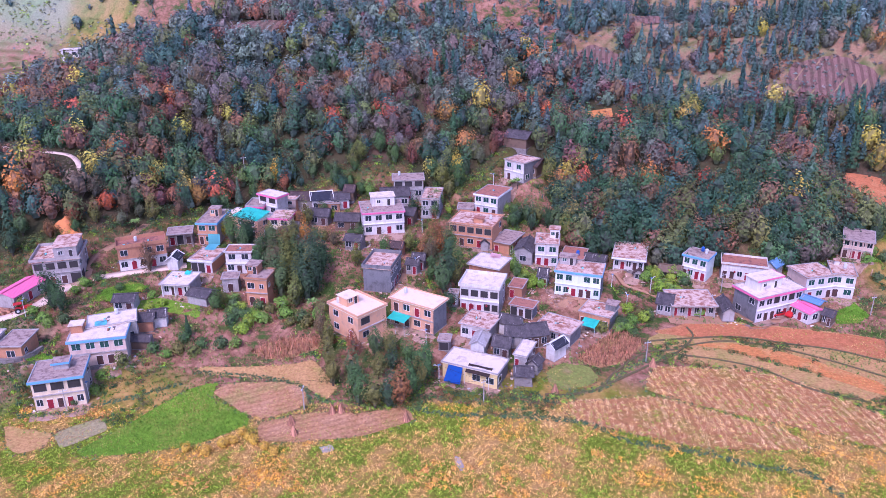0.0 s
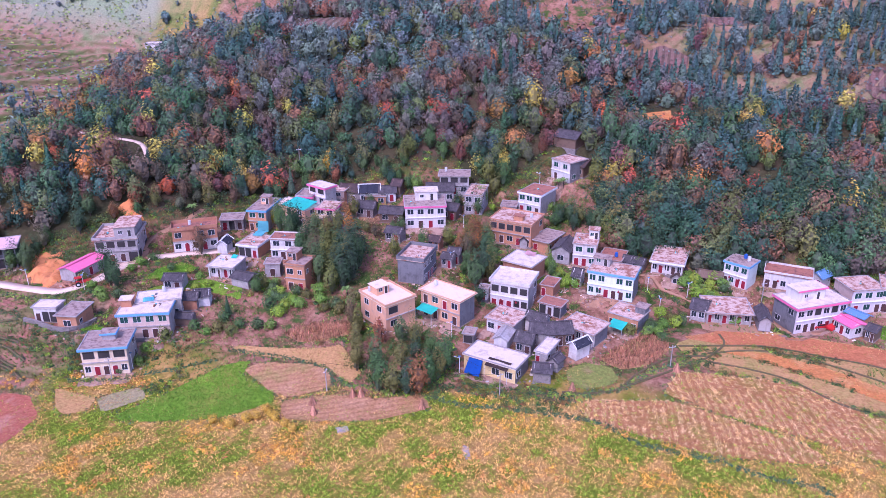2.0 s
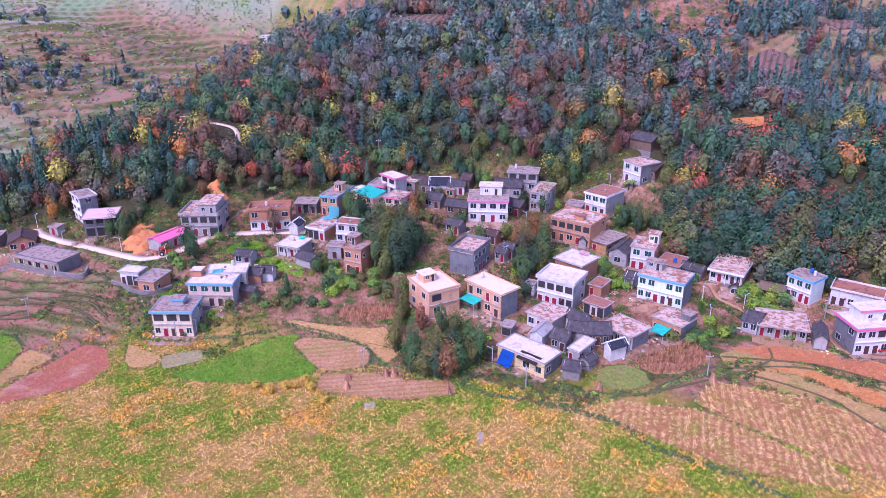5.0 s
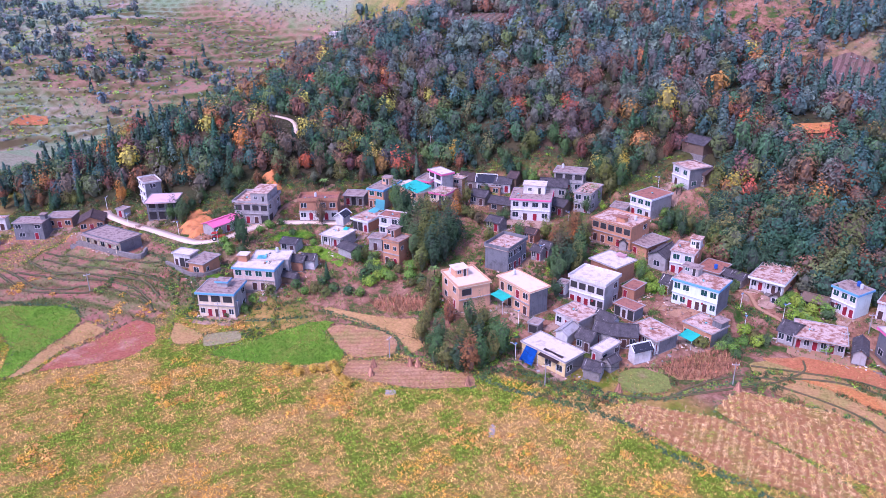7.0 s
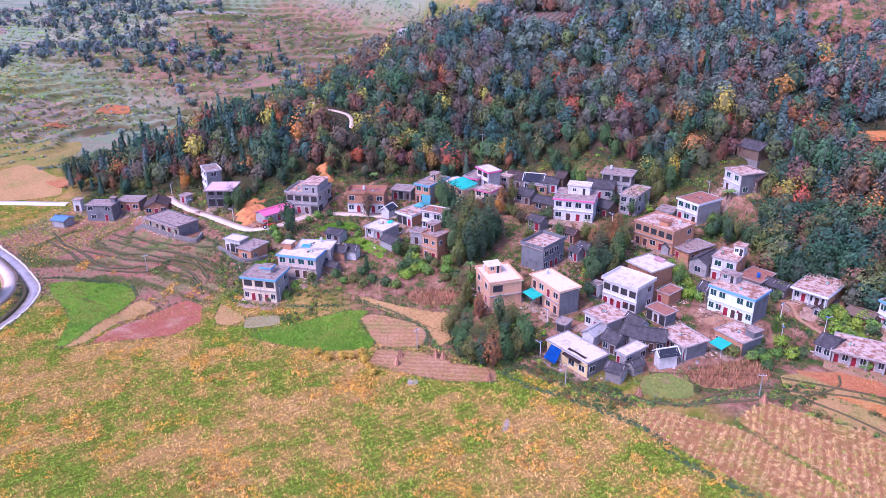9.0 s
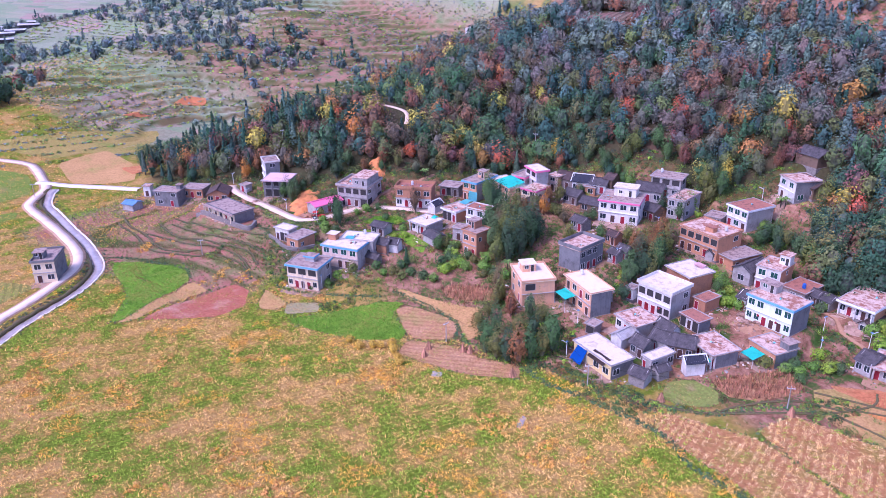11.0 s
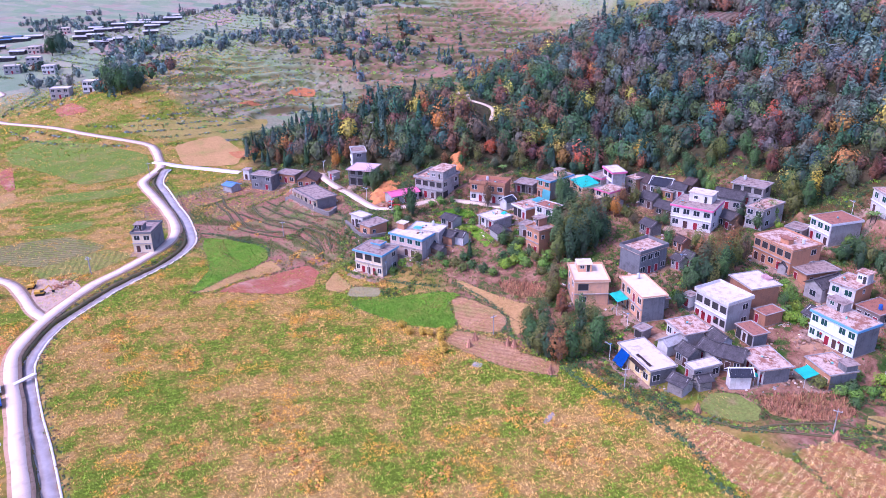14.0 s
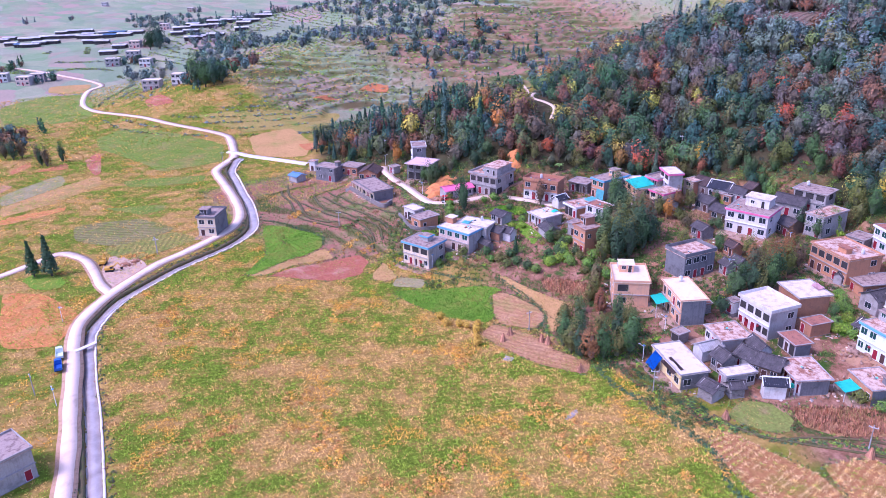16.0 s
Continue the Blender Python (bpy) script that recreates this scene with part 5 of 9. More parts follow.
house("teal37", "two-storey salmon house under a roof tarpaulin", 2, SALMON, SALMON, top=PEACH_ROOF, pats=("WDW", "WWW"), right="D/W")
house("blue38", "two-storey orange house with blue roof trim", 2, ORANGE, LIGHT_CEMENT, top=ROOF_BROWN, band=BLUE_TRIM, pats=("DWD", "WW"), tower=(0.6, 0.6, 2.5, 2.5, 2.2), tower_wall=SALMON, glass=TEAL_GLASS)
house("cream39", "two-storey cream house with pink roof trim", 2, CREAM, CREAM, top=ROOF_PINK, band=PINK_TRIM, pats=("WD", "WW"))
house("shed40", "small orange brick shed with tiled roof", 1, ORANGE, ORANGE, roof="ygable", top=TILE_DARK, rise=0.9, name="shed")
house("conc41", "three-storey bare concrete house with open windows", 2, LIGHT_CEMENT, LIGHT_CEMENT, top=ROOF_PINK, pats=("GDDG", "OOOO"), right="G.G/W.W", para=0.7, para_mat=LIGHT_CEMENT, over=0.45, tower=(0.72, 0.5, 5.2, 8.5, 2.8), tower_top=ROOF_PINK)
house("pinkshed42", "low white shed with pink metal roof", 1, LIGHT_CEMENT, LIGHT_CEMENT, roof="gable", top=PINK_SHEET, rise=0.8, pats=("WDW",), name="shed")
brick_house = house("brick43", "two-storey red brick house with white ground floor and red lanterns", 2, BRICK, BRICK, top=ROOF_RED, pats=("WDWDW", "W.WW"), para=0.9, para_mat=BRICK)
x, y, z, turn, w, d, h = LOTS["brick43"]
boxes("lower_facade", WHITE, brick_house, (-w / 2, -d / 2 - 0.028, 0.0, w / 2, -d / 2 - 0.002, h / 2 - 0.16), label="white-painted lower front")
house("gable44", "small white house with blue-black gable and white verges", 1, WHITE, WHITE, roof="ygable", top=TILE_BLACK, rise=1.0, trim=WHITE_TRIM, name="shed")
house("low45", "single-storey white house with pale flat roof and porch", 1, WHITE, LIGHT_CEMENT, top=ROOF_WHITE, pats=("WDDW",), columns=3, porch=1.0, over=0.4)
house("dark46", "low shed with dark tiled roof", 1, LIGHT_CEMENT, STONE, roof="gable", top=TILE_DARK, rise=0.9, name="shed")
house("brown47", "tall brown brick house with stepped roof", 2, ORANGE, BRICK, top=ROOF_BROWN, pats=("DD", "Ww"), para=0.4, para_mat=BRICK, tower=(0.15, 0.7, 2.6, 3.0, 2.2), tower_wall=BRICK, right="../w.")
house("annex47", "small grey annex with flat roof", 1, LIGHT_CEMENT, CEMENT, top=ROOF_BROWN, pats=("D",), name="shed")
house("garage48", "open-fronted house with pale flat roof and brick side", 1, WHITE, ORANGE, top=ROOF_PINK, pats=("GGD",), band=WHITE_TRIM, over=0.5)
house("white49", "two-storey white house with wide windows", 2, WHITE, LIGHT_CEMENT, top=ROOF_RED, pats=("WDW", "WW"), para=0.3)
house("porch50", "low brown house with dark porch", 1, STONE, STONE, top=ROOF_BROWN, pats=("DGD",), columns=4, porch=1.0)
house("peach51", "two-storey pinkish house with blue roof trim", 2, PINKISH, LIGHT_CEMENT, top=ROOF_WHITE, band=BLUE_TRIM, pats=("..DD.", "WWWW"), glass=TEAL_GLASS, tower=(0.1, 0.8, 2.4, 2.2, 1.8), tower_wall=BRICK)
house("rear51", "rear house with white flat roof", 1, LIGHT_CEMENT, LIGHT_CEMENT, top=ROOF_WHITE, pats=("W.W",), right="W")
house("dark52", "old brick shed with dark tiled roof", 1, BRICK, STONE, roof="gable", top=TILE_DARK, rise=1.0, name="shed")
house("dark52b", "old white shed with dark tiled roof", 1, WHITE, WHITE, roof="gable", top=TILE_DARK, rise=1.0, name="shed")
house("dark52c", "low open shed with dark tiled roof", 1, WOOD, STONE, roof="gable", top=TILE_DARK, rise=0.7, name="shed")
house("bluetrim53", "two-storey yellow house with blue roof trim and red doors", 2, CREAM, LIGHT_CEMENT, top=ROOF_BROWN, band=BLUE_TRIM, pats=("WDDDW", "OOO"), right=".W/.W", tower=(0.55, 0.6, 2.8, 2.4, 1.5), tower_wall=LIGHT_CEMENT, tower_band=BLUE_TRIM, tower_top=ROOF_BROWN, over=0.4)
house("bung54", "single-storey orange brick house with flat roof", 1, ORANGE, ORANGE, top=ROOF_BROWN, pats=("W",), right="w.", over=0.5)
house("bung54b", "white porch house with pale flat roof", 1, WHITE, LIGHT_CEMENT, top=ROOF_WHITE, pats=("DGG",), over=0.4)
house("cream55", "single-storey cream house with columned porch", 1, CREAM, CEMENT, top=ROOF_BROWN, pats=("WDWDW",), columns=5, porch=1.2, over=0.4, para=0.3, para_mat=CEMENT)
house("grey56", "grey block house with flat roof", 2, CEMENT, CEMENT, top=ROOF_BROWN, pats=("WD", "W.W"), ledge=False, tower=(0.9, 0.7, 1.5, 1.8, 1.6))
house("brick57", "low brick house with flat roof", 1, BRICK, STONE, top=ROOF_BROWN, pats=("WDW",))
house("gable58", "brown brick gabled house with tiled roof", 1, BRICK, BRICK, roof="ygable", top=TILE_BROWN, rise=1.6, pats=("WDW",))
house("hill59", "three-storey grey house on the slope", 3, WHITE, CEMENT, top=ROOF_BROWN, pats=("WW", "WW", "WW"), para=0.5, right="W/../W")
house("pinkroof60", "unfinished house with faded pink sheet roof", 2, CEMENT, CEMENT, top=PALE_PINK, pats=("GGG", "OOO"), over=0.6, columns=4, porch=1.2)
house("shed61", "small shed with blue-grey sheet roof", 1, LIGHT_CEMENT, LIGHT_CEMENT, roof="gable", top=BLUE_SHEET, rise=0.7, name="shed")
house("kiosk62", "small white pump house with flat roof", 1, WHITE, WHITE, top=ROOF_PINK, pats=("D",), name="shed")
house("bung63", "single-storey white bungalow with stained roof and red doors", 1, WHITE, ORANGE, top=ROOF_PINK, pats=("WDWDW",), band=WHITE_TRIM, over=0.45, columns=3, porch=0.8)
house("gable64", "small house with brown tiled gable roof", 1, LIGHT_CEMENT, LIGHT_CEMENT, roof="ygable", top=TILE_BROWN, rise=1.0, pats=("W",), name="shed")
house("blue66", "two-storey white house with blue roof trim and red doors", 2, WHITE, MINT, top=ROOF_BROWN, band=BLUE_TRIM, pats=("DWDD", "WWW"), glass=TEAL_GLASS)
house("red67", "long white house with rust-red flat roof", 1, WHITE, LIGHT_CEMENT, top=ROOF_RED, pats=("DDWDDW",), para=0.5, para_mat=WHITE)
house("bluegable68", "white house with blue sheet gable roof", 1, WHITE, WHITE, roof="ygable", top=BLUE_SHEET, rise=1.1, pats=("DW",))
house("magenta69", "large two-storey white house with magenta roof trim", 2, LILAC, CEMENT, top=ROOF_WHITE, band=PINK_TRIM, pats=("WDDWDDW", "WWOWOW"), left="W./.W", over=0.5, tower=(0.42, 0.62, 8.0, 4.0, 2.8), tower_wall=WHITE, tower_band=PINK_TRIM)
house("pinkshed70", "low annex with bright pink sheet roof", 1, WHITE, WHITE, roof="gable", top=PINK_SHEET, rise=0.5, pats=("WDW",), right="W", name="shed")
house("blueshed70", "low annex with blue sheet roof", 1, ORANGE, ORANGE, roof="gable", top=BLUE_SHEET, rise=0.5, name="shed")
house("ell71", "two-storey white house with glazed green gallery", 2, LILAC, PINKISH, top=ROOF_PINK, pats=("DWD", "WWW"), glass=TEAL_GLASS, over=0.4)
house("ell71b", "two-storey white wing with wide green windows", 2, WHITE, LIGHT_CEMENT, top=ROOF_PINK, pats=("DW", "WW"), glass=TEAL_GLASS, tower=(0.3, 0.8, 1.2, 1.2, 1.2))
house("dark72", "old house with dark tiled gable roof", 1, LIGHT_CEMENT, STONE, roof="gable", top=TILE_DARK, rise=1.2, pats=("WW",))
house("long72", "long low house with pale stained roof", 1, LIGHT_CEMENT, LIGHT_CEMENT, top=ROOF_PINK, pats=("DWDWDW",), over=0.5, columns=4, porch=0.9)
house("dark73", "small shed with dark tiled gable roof", 1, LIGHT_CEMENT, LIGHT_CEMENT, roof="ygable", top=TILE_DARK, rise=1.0, name="shed")
house("far74", "two-storey pinkish house with dark sheet roof", 2, PINKISH, BRICK, top=ROOF_BROWN, pats=("DDDD", "WWWW"), columns=4, porch=0.8)
house("valley75", "grey block house alone beside the valley road", 2, CREAM, CEMENT, top=ROOF_BROWN, pats=("DW", "WW"), left="../..", para=0.6, para_mat=CEMENT, tower=(0.25, 0.4, 2.6, 3.0, 1.9), tower_wall=CEMENT)
house("ridge77", "white two-storey house on the ridge", 2, WHITE, LIGHT_CEMENT, pats=("WD", "WW"))
house("ridge77b", "white house on the ridge", 1, WHITE, WHITE, pats=("WW",))
house("ridge77c", "grey house on the ridge", 1, LIGHT_CEMENT, LIGHT_CEMENT, pats=("WW",))
house("bottom76", "plain grey rendered house beside the valley road", 2, LIGHT_CEMENT, LIGHT_CEMENT, top=ROOF_BROWN, pats=("..D", "W.."), para=0.4)
house("dA", "old house with dark tiled gable roof", 1, STONE, STONE, roof="gable", top=TILE_DARK, rise=1.3, pats=("WD",), name="house")
house("dB", "old house with dark tiled gable roof", 1, WOOD, WOOD, roof="gable", top=TILE_DARK, rise=1.3, pats=("WD",), name="house")
house("dC", "small stone shed with dark tiled roof", 1, STONE, STONE, roof="gable", top=TILE_DARK, rise=1.0, pats=("WD",), name="shed")
house("dD", "low brick shed with brown tiled roof", 1, BRICK, BRICK, roof="gable", top=TILE_BROWN, rise=0.9, pats=("WD",), name="shed")
house("dE", "small block shed with dark tiled roof", 1, LIGHT_CEMENT, LIGHT_CEMENT, roof="gable", top=TILE_DARK, rise=0.9, pats=("WD",), name="shed")
house("dF", "small block house with dark tiled roof", 1, STONE, STONE, roof="gable", top=TILE_DARK, rise=1.0, pats=("WD",), name="shed")
house("dG", "old timber house with dark tiled roof", 1, WOOD, WOOD, roof="gable", top=TILE_DARK, rise=1.3, pats=("WD",), name="house")
house("dJ", "old house with dark tiled gable roof", 1, WHITE, WHITE, roof="gable", top=TILE_DARK, rise=1.2, pats=("WD",), name="house")
house("dK", "small house with dark tiled roof", 1, STONE, STONE, roof="gable", top=TILE_DARK, rise=1.0, pats=("WD",), name="shed")
house("dL", "grey shed with dark tiled roof", 1, LIGHT_CEMENT, LIGHT_CEMENT, roof="gable", top=TILE_DARK, rise=0.9, pats=("WD",), name="shed")
house("dO", "small dark timber shed", 1, WOOD, WOOD, roof="gable", top=TILE_DARK, rise=0.8, pats=("WD",), name="shed")
house("dP", "low shed with dark tiled roof", 1, STONE, STONE, roof="gable", top=TILE_DARK, rise=0.8, pats=("WD",), name="shed")
house("dS", "old house with dark tiled gable roof", 1, LIGHT_CEMENT, LIGHT_CEMENT, roof="gable", top=TILE_DARK, rise=1.2, pats=("WD",), name="house")
house("dU", "small shed with dark tiled roof", 1, LIGHT_CEMENT, LIGHT_CEMENT, roof="gable", top=TILE_DARK, rise=0.8, pats=("WD",), name="shed")
house("dH", "small white flat-roofed shed", 1, WHITE, WHITE, top=ROOF_BROWN, pats=("D",), name="shed")
house("dI", "low stone shed with flat roof", 1, STONE, STONE, top=ROOF_BROWN, pats=("G",), name="shed")
house("dQ", "low stone shed with rusty flat roof", 1, STONE, STONE, top=ROOF_RED, name="shed")
house("dM", "small grey shed with flat roof", 1, LIGHT_CEMENT, LIGHT_CEMENT, top=ROOF_BROWN, pats=("D",), name="shed")
house("dN", "small two-storey pinkish house with flat roof", 2, PINKISH, BRICK, top=ROOF_PINK, pats=("D", "W"))
house("dT", "ruined house with sunken bare roof", 1, WOOD, STONE, roof="gable", top=WOOD, rise=1.0, pats=("GD",))


# ---- trees ----
# the first five, paler and greyer, have distance haze put into their colour
TINTS = {
    "sage": (0.140, 0.180, 0.150), "mauve": (0.165, 0.135, 0.112), "slate": (0.084, 0.132, 0.118), "haze_blue": (0.135, 0.175, 0.165), "haze_grey": (0.215, 0.190, 0.165), "dark": (0.040, 0.084, 0.050), "green": (0.066, 0.128, 0.058), "blue": (0.043, 0.095, 0.078), "olive": (0.125, 0.140, 0.050), "brown": (0.125, 0.092, 0.066), "fresh": (0.13, 0.25, 0.06),
    "rust": (0.22, 0.100, 0.060), "orange": (0.40, 0.17, 0.05), "red": (0.44, 0.10, 0.05), "yellow": (0.44, 0.33, 0.06), "grey": (0.125, 0.130, 0.100), "maroon": (0.16, 0.07, 0.06), "gold": (0.60, 0.36, 0.07), "lime": (0.20, 0.32, 0.045),
}


# dark colour painted on crown cores for the shade between leaves
CORE_COUNTS, CORE_SHADE = {}, np.array((0.052, 0.052, 0.046))


def leaf_cards(rng, centres, size, up=0.4, out=None):
    """One small bent leaf clump at each centre, facing more or less outwards."""
    k = len(centres)
    nrm = rng.normal(size=(k, 3)) * (0.20 if out is not None else 1.0) + (0, 0, up)
    if out is not None:
        nrm = nrm + out
    nrm /= np.linalg.norm(nrm, axis=1)[:, None]
    a = np.cross(nrm, rng.normal(size=(k, 3)))
    a /= np.linalg.norm(a, axis=1)[:, None]
    b = np.cross(nrm, a)
    s = size * rng.uniform(0.6, 1.3, (k, 1))
    a, b = a * s, b * s * rng.uniform(0.5, 0.9, (k, 1))
    tip = nrm * s * rng.uniform(-0.15, 0.15, (k, 1))
    return np.stack([centres - a - b * 0.5, centres + a * 0.9 - b * 0.4 + tip, centres + b + tip], 1).reshape(-1, 3)


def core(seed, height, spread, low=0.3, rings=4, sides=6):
    """The dense inside of a crown, later painted darker for shade: an uneven closed body, as triangles."""
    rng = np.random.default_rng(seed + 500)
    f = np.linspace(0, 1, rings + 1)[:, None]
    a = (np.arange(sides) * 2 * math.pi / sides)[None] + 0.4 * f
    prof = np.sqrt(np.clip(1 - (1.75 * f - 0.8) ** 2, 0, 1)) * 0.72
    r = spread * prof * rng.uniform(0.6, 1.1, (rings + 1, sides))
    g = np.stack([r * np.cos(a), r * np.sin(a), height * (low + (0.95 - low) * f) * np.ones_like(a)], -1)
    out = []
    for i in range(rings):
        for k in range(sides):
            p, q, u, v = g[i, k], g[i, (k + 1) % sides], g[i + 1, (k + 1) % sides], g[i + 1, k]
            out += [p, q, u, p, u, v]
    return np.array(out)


def broadleaf(seed, leaves, size, height=8.0, spread=2.4, lobes=8, squash=1.0, low=0.28, inner=(4, 6)):
    """An uneven crown: leaves round a lumpy egg shape with a few shoots that stand out."""
    rng = np.random.default_rng(seed)
    d = rng.normal(size=(leaves, 3))
    d /= np.linalg.norm(d, axis=1)[:, None]
    lump = np.ones(leaves)
    for i in range(lobes):
        c = rng.normal(size=3) + (0, 0, 0.35)
        c /= np.linalg.norm(c)
        lump += rng.uniform(0.2, 0.6) * np.exp(-((1 - d @ c) / 0.08))
        c = rng.normal(size=3)
        c /= np.linalg.norm(c)
        lump -= rng.uniform(0.1, 0.3) * np.exp(-((1 - d @ c) / 0.12))
    mid, half = height * (low + 1) / 2, height * (1 - low) / 2
    p = d * (lump * rng.uniform(0.66, 1.1, leaves))[:, None] * (spread * 0.82, spread * 0.82, half * 0.86 * squash) + (0, 0, mid)
    p[:, :2] *= (0.72 + 0.28 * np.clip((height - p[:, 2]) / (height * 0.5), 0, 1))[:, None]
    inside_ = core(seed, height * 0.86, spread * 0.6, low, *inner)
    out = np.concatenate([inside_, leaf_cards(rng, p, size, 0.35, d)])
    CORE_COUNTS[id(out)] = len(inside_)
    return out


def conifer(seed, leaves, size, height=11.0, spread=1.9):
    rng = np.random.default_rng(seed)
    f = rng.uniform(0.0, 1, leaves) ** 0.7
    tier = 1 - 0.28 * ((f * 9) % 1.0)
    r = spread * np.maximum(f, 0.03) * tier * rng.uniform(0.65, 1.05, leaves)
    a = rng.uniform(0, 2 * math.pi, leaves)
    c = np.stack([r * np.cos(a), r * np.sin(a), height * (1 - 0.85 * f)], -1)
    return leaf_cards(rng, c, size, 0.5, np.stack([np.cos(a), np.sin(a), 0 * a], -1) * 0.8)


def bamboo_like(seed, leaves, size, height=7.0, spread=2.4):
    rng = np.random.default_rng(seed)
    k = 9
    pts = []
    for i in range(k):
        a, lean = rng.uniform(0, 2 * math.pi), rng.uniform(0.2, 1.0)
        t = rng.uniform(0.25, 1, leaves // k)
        r = spread * lean * t**2
        c = np.stack([r * math.cos(a), r * math.sin(a), height * rng.uniform(0.8, 1.05) * (t - 0.25 * t**3)], -1)
        pts.append(c + rng.normal(scale=0.32, size=(leaves // k, 3)))
    return leaf_cards(rng, np.concatenate(pts), size, 0.6)


def trunk_mesh(bm, height, r, seed, top=0.75):
    rng = random.Random(seed)
    p = Vector((0, 0, -0.6))
    q = Vector((rng.uniform(-0.2, 0.2), rng.uniform(-0.2, 0.2), height * top * 0.55))
    rod(bm, p, q, r, r * 0.7, 6)
    rod(bm, q, (q.x * 1.6, q.y * 1.6, height * top), r * 0.7, r * 0.25, 5)
    for i in range(4):
        a = 2 * math.pi * (i + rng.random()) / 4
        rod(bm, q * (0.75 + 0.06 * i), (math.cos(a) * height * 0.2, math.sin(a) * height * 0.2, height * rng.uniform(0.5, 0.72)), r * 0.4, r * 0.12, 4)


# prototypes: small ones for the woods, finer ones for trees that stand alone
FAR_BROAD = [broadleaf(10 + i, 330, 0.42, 6.6 + 0.6 * (i % 4), 3.5 + 0.4 * (i % 3), 13 + i % 3, low=0.1) for i in range(8)]
NEAR_BROAD = [broadleaf(60 + i, 420, 0.40, 7.0 + 0.6 * (i % 3), 3.4 + 0.35 * (i % 3), 18, low=0.12) for i in range(6)]
BACK_BROAD = [broadleaf(50 + i, 210, 0.52, 6.8 + 0.5 * (i % 3), 3.7, 11, low=0.1, inner=(3, 5)) for i in range(5)]
FAR_CONE = [conifer(30 + i, 190, 0.52, 10.0, 2.0) for i in range(3)]
FAR_BAMBOO = [bamboo_like(40 + i, 220, 0.5) for i in range(2)]

rng = np.random.default_rng(5)


def tree_free(x, y, gap=2.5):
    """True where no house, road or clearing is."""
    for lx, ly, lz, turn, w, d, h in LOTS.values():
        if math.hypot(x - lx, y - ly) < max(w, d) * 0.6 + gap:
            return False
    return True


def patchy(x, y, s, seed):
    return noise.noise(Vector((x / s, y / s, seed * 7.7)))


CLEARINGS = [(58, 279, 11, 8), (60, 269, 10, 6), (24, 214, 5, 6), (22, 226, 10, 8), (-86, 184, 4, 8), (-90, 176, 7, 10), (-107, 168, 8, 8), (-171, 342, 13, 15), (-158, 298, 6, 9), (-159, 326, 9, 14), (75, 373, 15, 17), (107, 403, 15, 9), (175, 342, 30, 14), (115, 352, 22, 7), (131, 219, 13, 13), (-130, 168, 9, 8), (-78, 314, 17, 9), (-22, 336, 20, 7), (-140, 236, 6, 8), (-158, 256, 10, 8), (34, 262, 4, 12)]
LANE_PTS = [tuple(q) for q in WOOD_LANE[::2]]
POINTS = []
for gx in np.arange(-215, 300, 4.1):
    for gy in np.arange(158, 440, 4.1):
        x, y = gx + rng.uniform(-2.1, 2.1), gy + rng.uniform(-2.1, 2.1)
        dp = float(wood_depth(x, y))
        if dp < 1.5 or x < -211 + max(y - 172, 0) * 0.24 or (x < 60 and y > 368):
            continue
        if any(((x - cx) / rx) ** 2 + ((y - cy) / ry) ** 2 < rng.uniform(0.7, 1.2) for cx, cy, rx, ry in CLEARINGS):
            continue
        if any(float(near_line(np.array([x]), np.array([y + dy]), LANE_PTS)[0]) < gap for dy, gap in ((0, 3.2), (5, 3.4))):
            continue
        if dp < 60 and not tree_free(x, y, 1.2):
            continue
        if y > 278 and rng.random() < 0.27:
            continue
        if y > 292 and x > 62 and patchy(x, y, 26, 9) + 0.5 * patchy(x, y, 9, 4) < -0.42 and rng.random() < 0.85:
            continue
        POINTS.append((x, y, dp))


def pick_tree(x, y):
    """Kind and colour of a woodland tree: conifers on the crest and the shoulder, autumn colours along the slope, bare
    trees near the top with haze put into their tints.
    """
    r, p, q = rng.random(), patchy(x, y, 30, 1), patchy(x, y, 16, 2)
    high = float(ground(x, y)) + 4 * rng.normal()
    west = -138 < x < -84 and y < 226
    crest, shoulder, east = -8 < x < 66 and y > 272, x < -126 and y < 205, x > 108 and 228 < y < 268
    if rng.random() < (0.5 if crest and p > -0.15 else 0.4 if shoulder else 0.6 if east or (x > 62 and y > 292) else 0.05):
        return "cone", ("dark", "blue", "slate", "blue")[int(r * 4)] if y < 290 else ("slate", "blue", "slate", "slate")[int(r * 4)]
    if r < 0.014:
        return "broad", "red"
    if r < 0.06 + 0.30 * (q > 0.0) * (6 < high < 42) + 0.26 * west:
        return "broad", ("orange", "yellow", "rust", "rust", "maroon", "brown", "rust", "maroon")[: 6 + 2 * (q > 0.08)][int(rng.random() * (6 + 2 * (q > 0.08)))]
    # high and far trees take the paler tints that paint haze
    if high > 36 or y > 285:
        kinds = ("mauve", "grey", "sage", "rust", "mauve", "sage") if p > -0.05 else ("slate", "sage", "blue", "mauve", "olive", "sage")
    elif p > 0.06:
        kinds = ("brown", "grey", "blue", "green", "olive", "rust")
    else:
        kinds = ("dark", "green", "blue", "green", "olive", "dark")
    return ("bamboo" if rng.random() < 0.04 else "broad"), kinds[int(rng.random() * 6)]


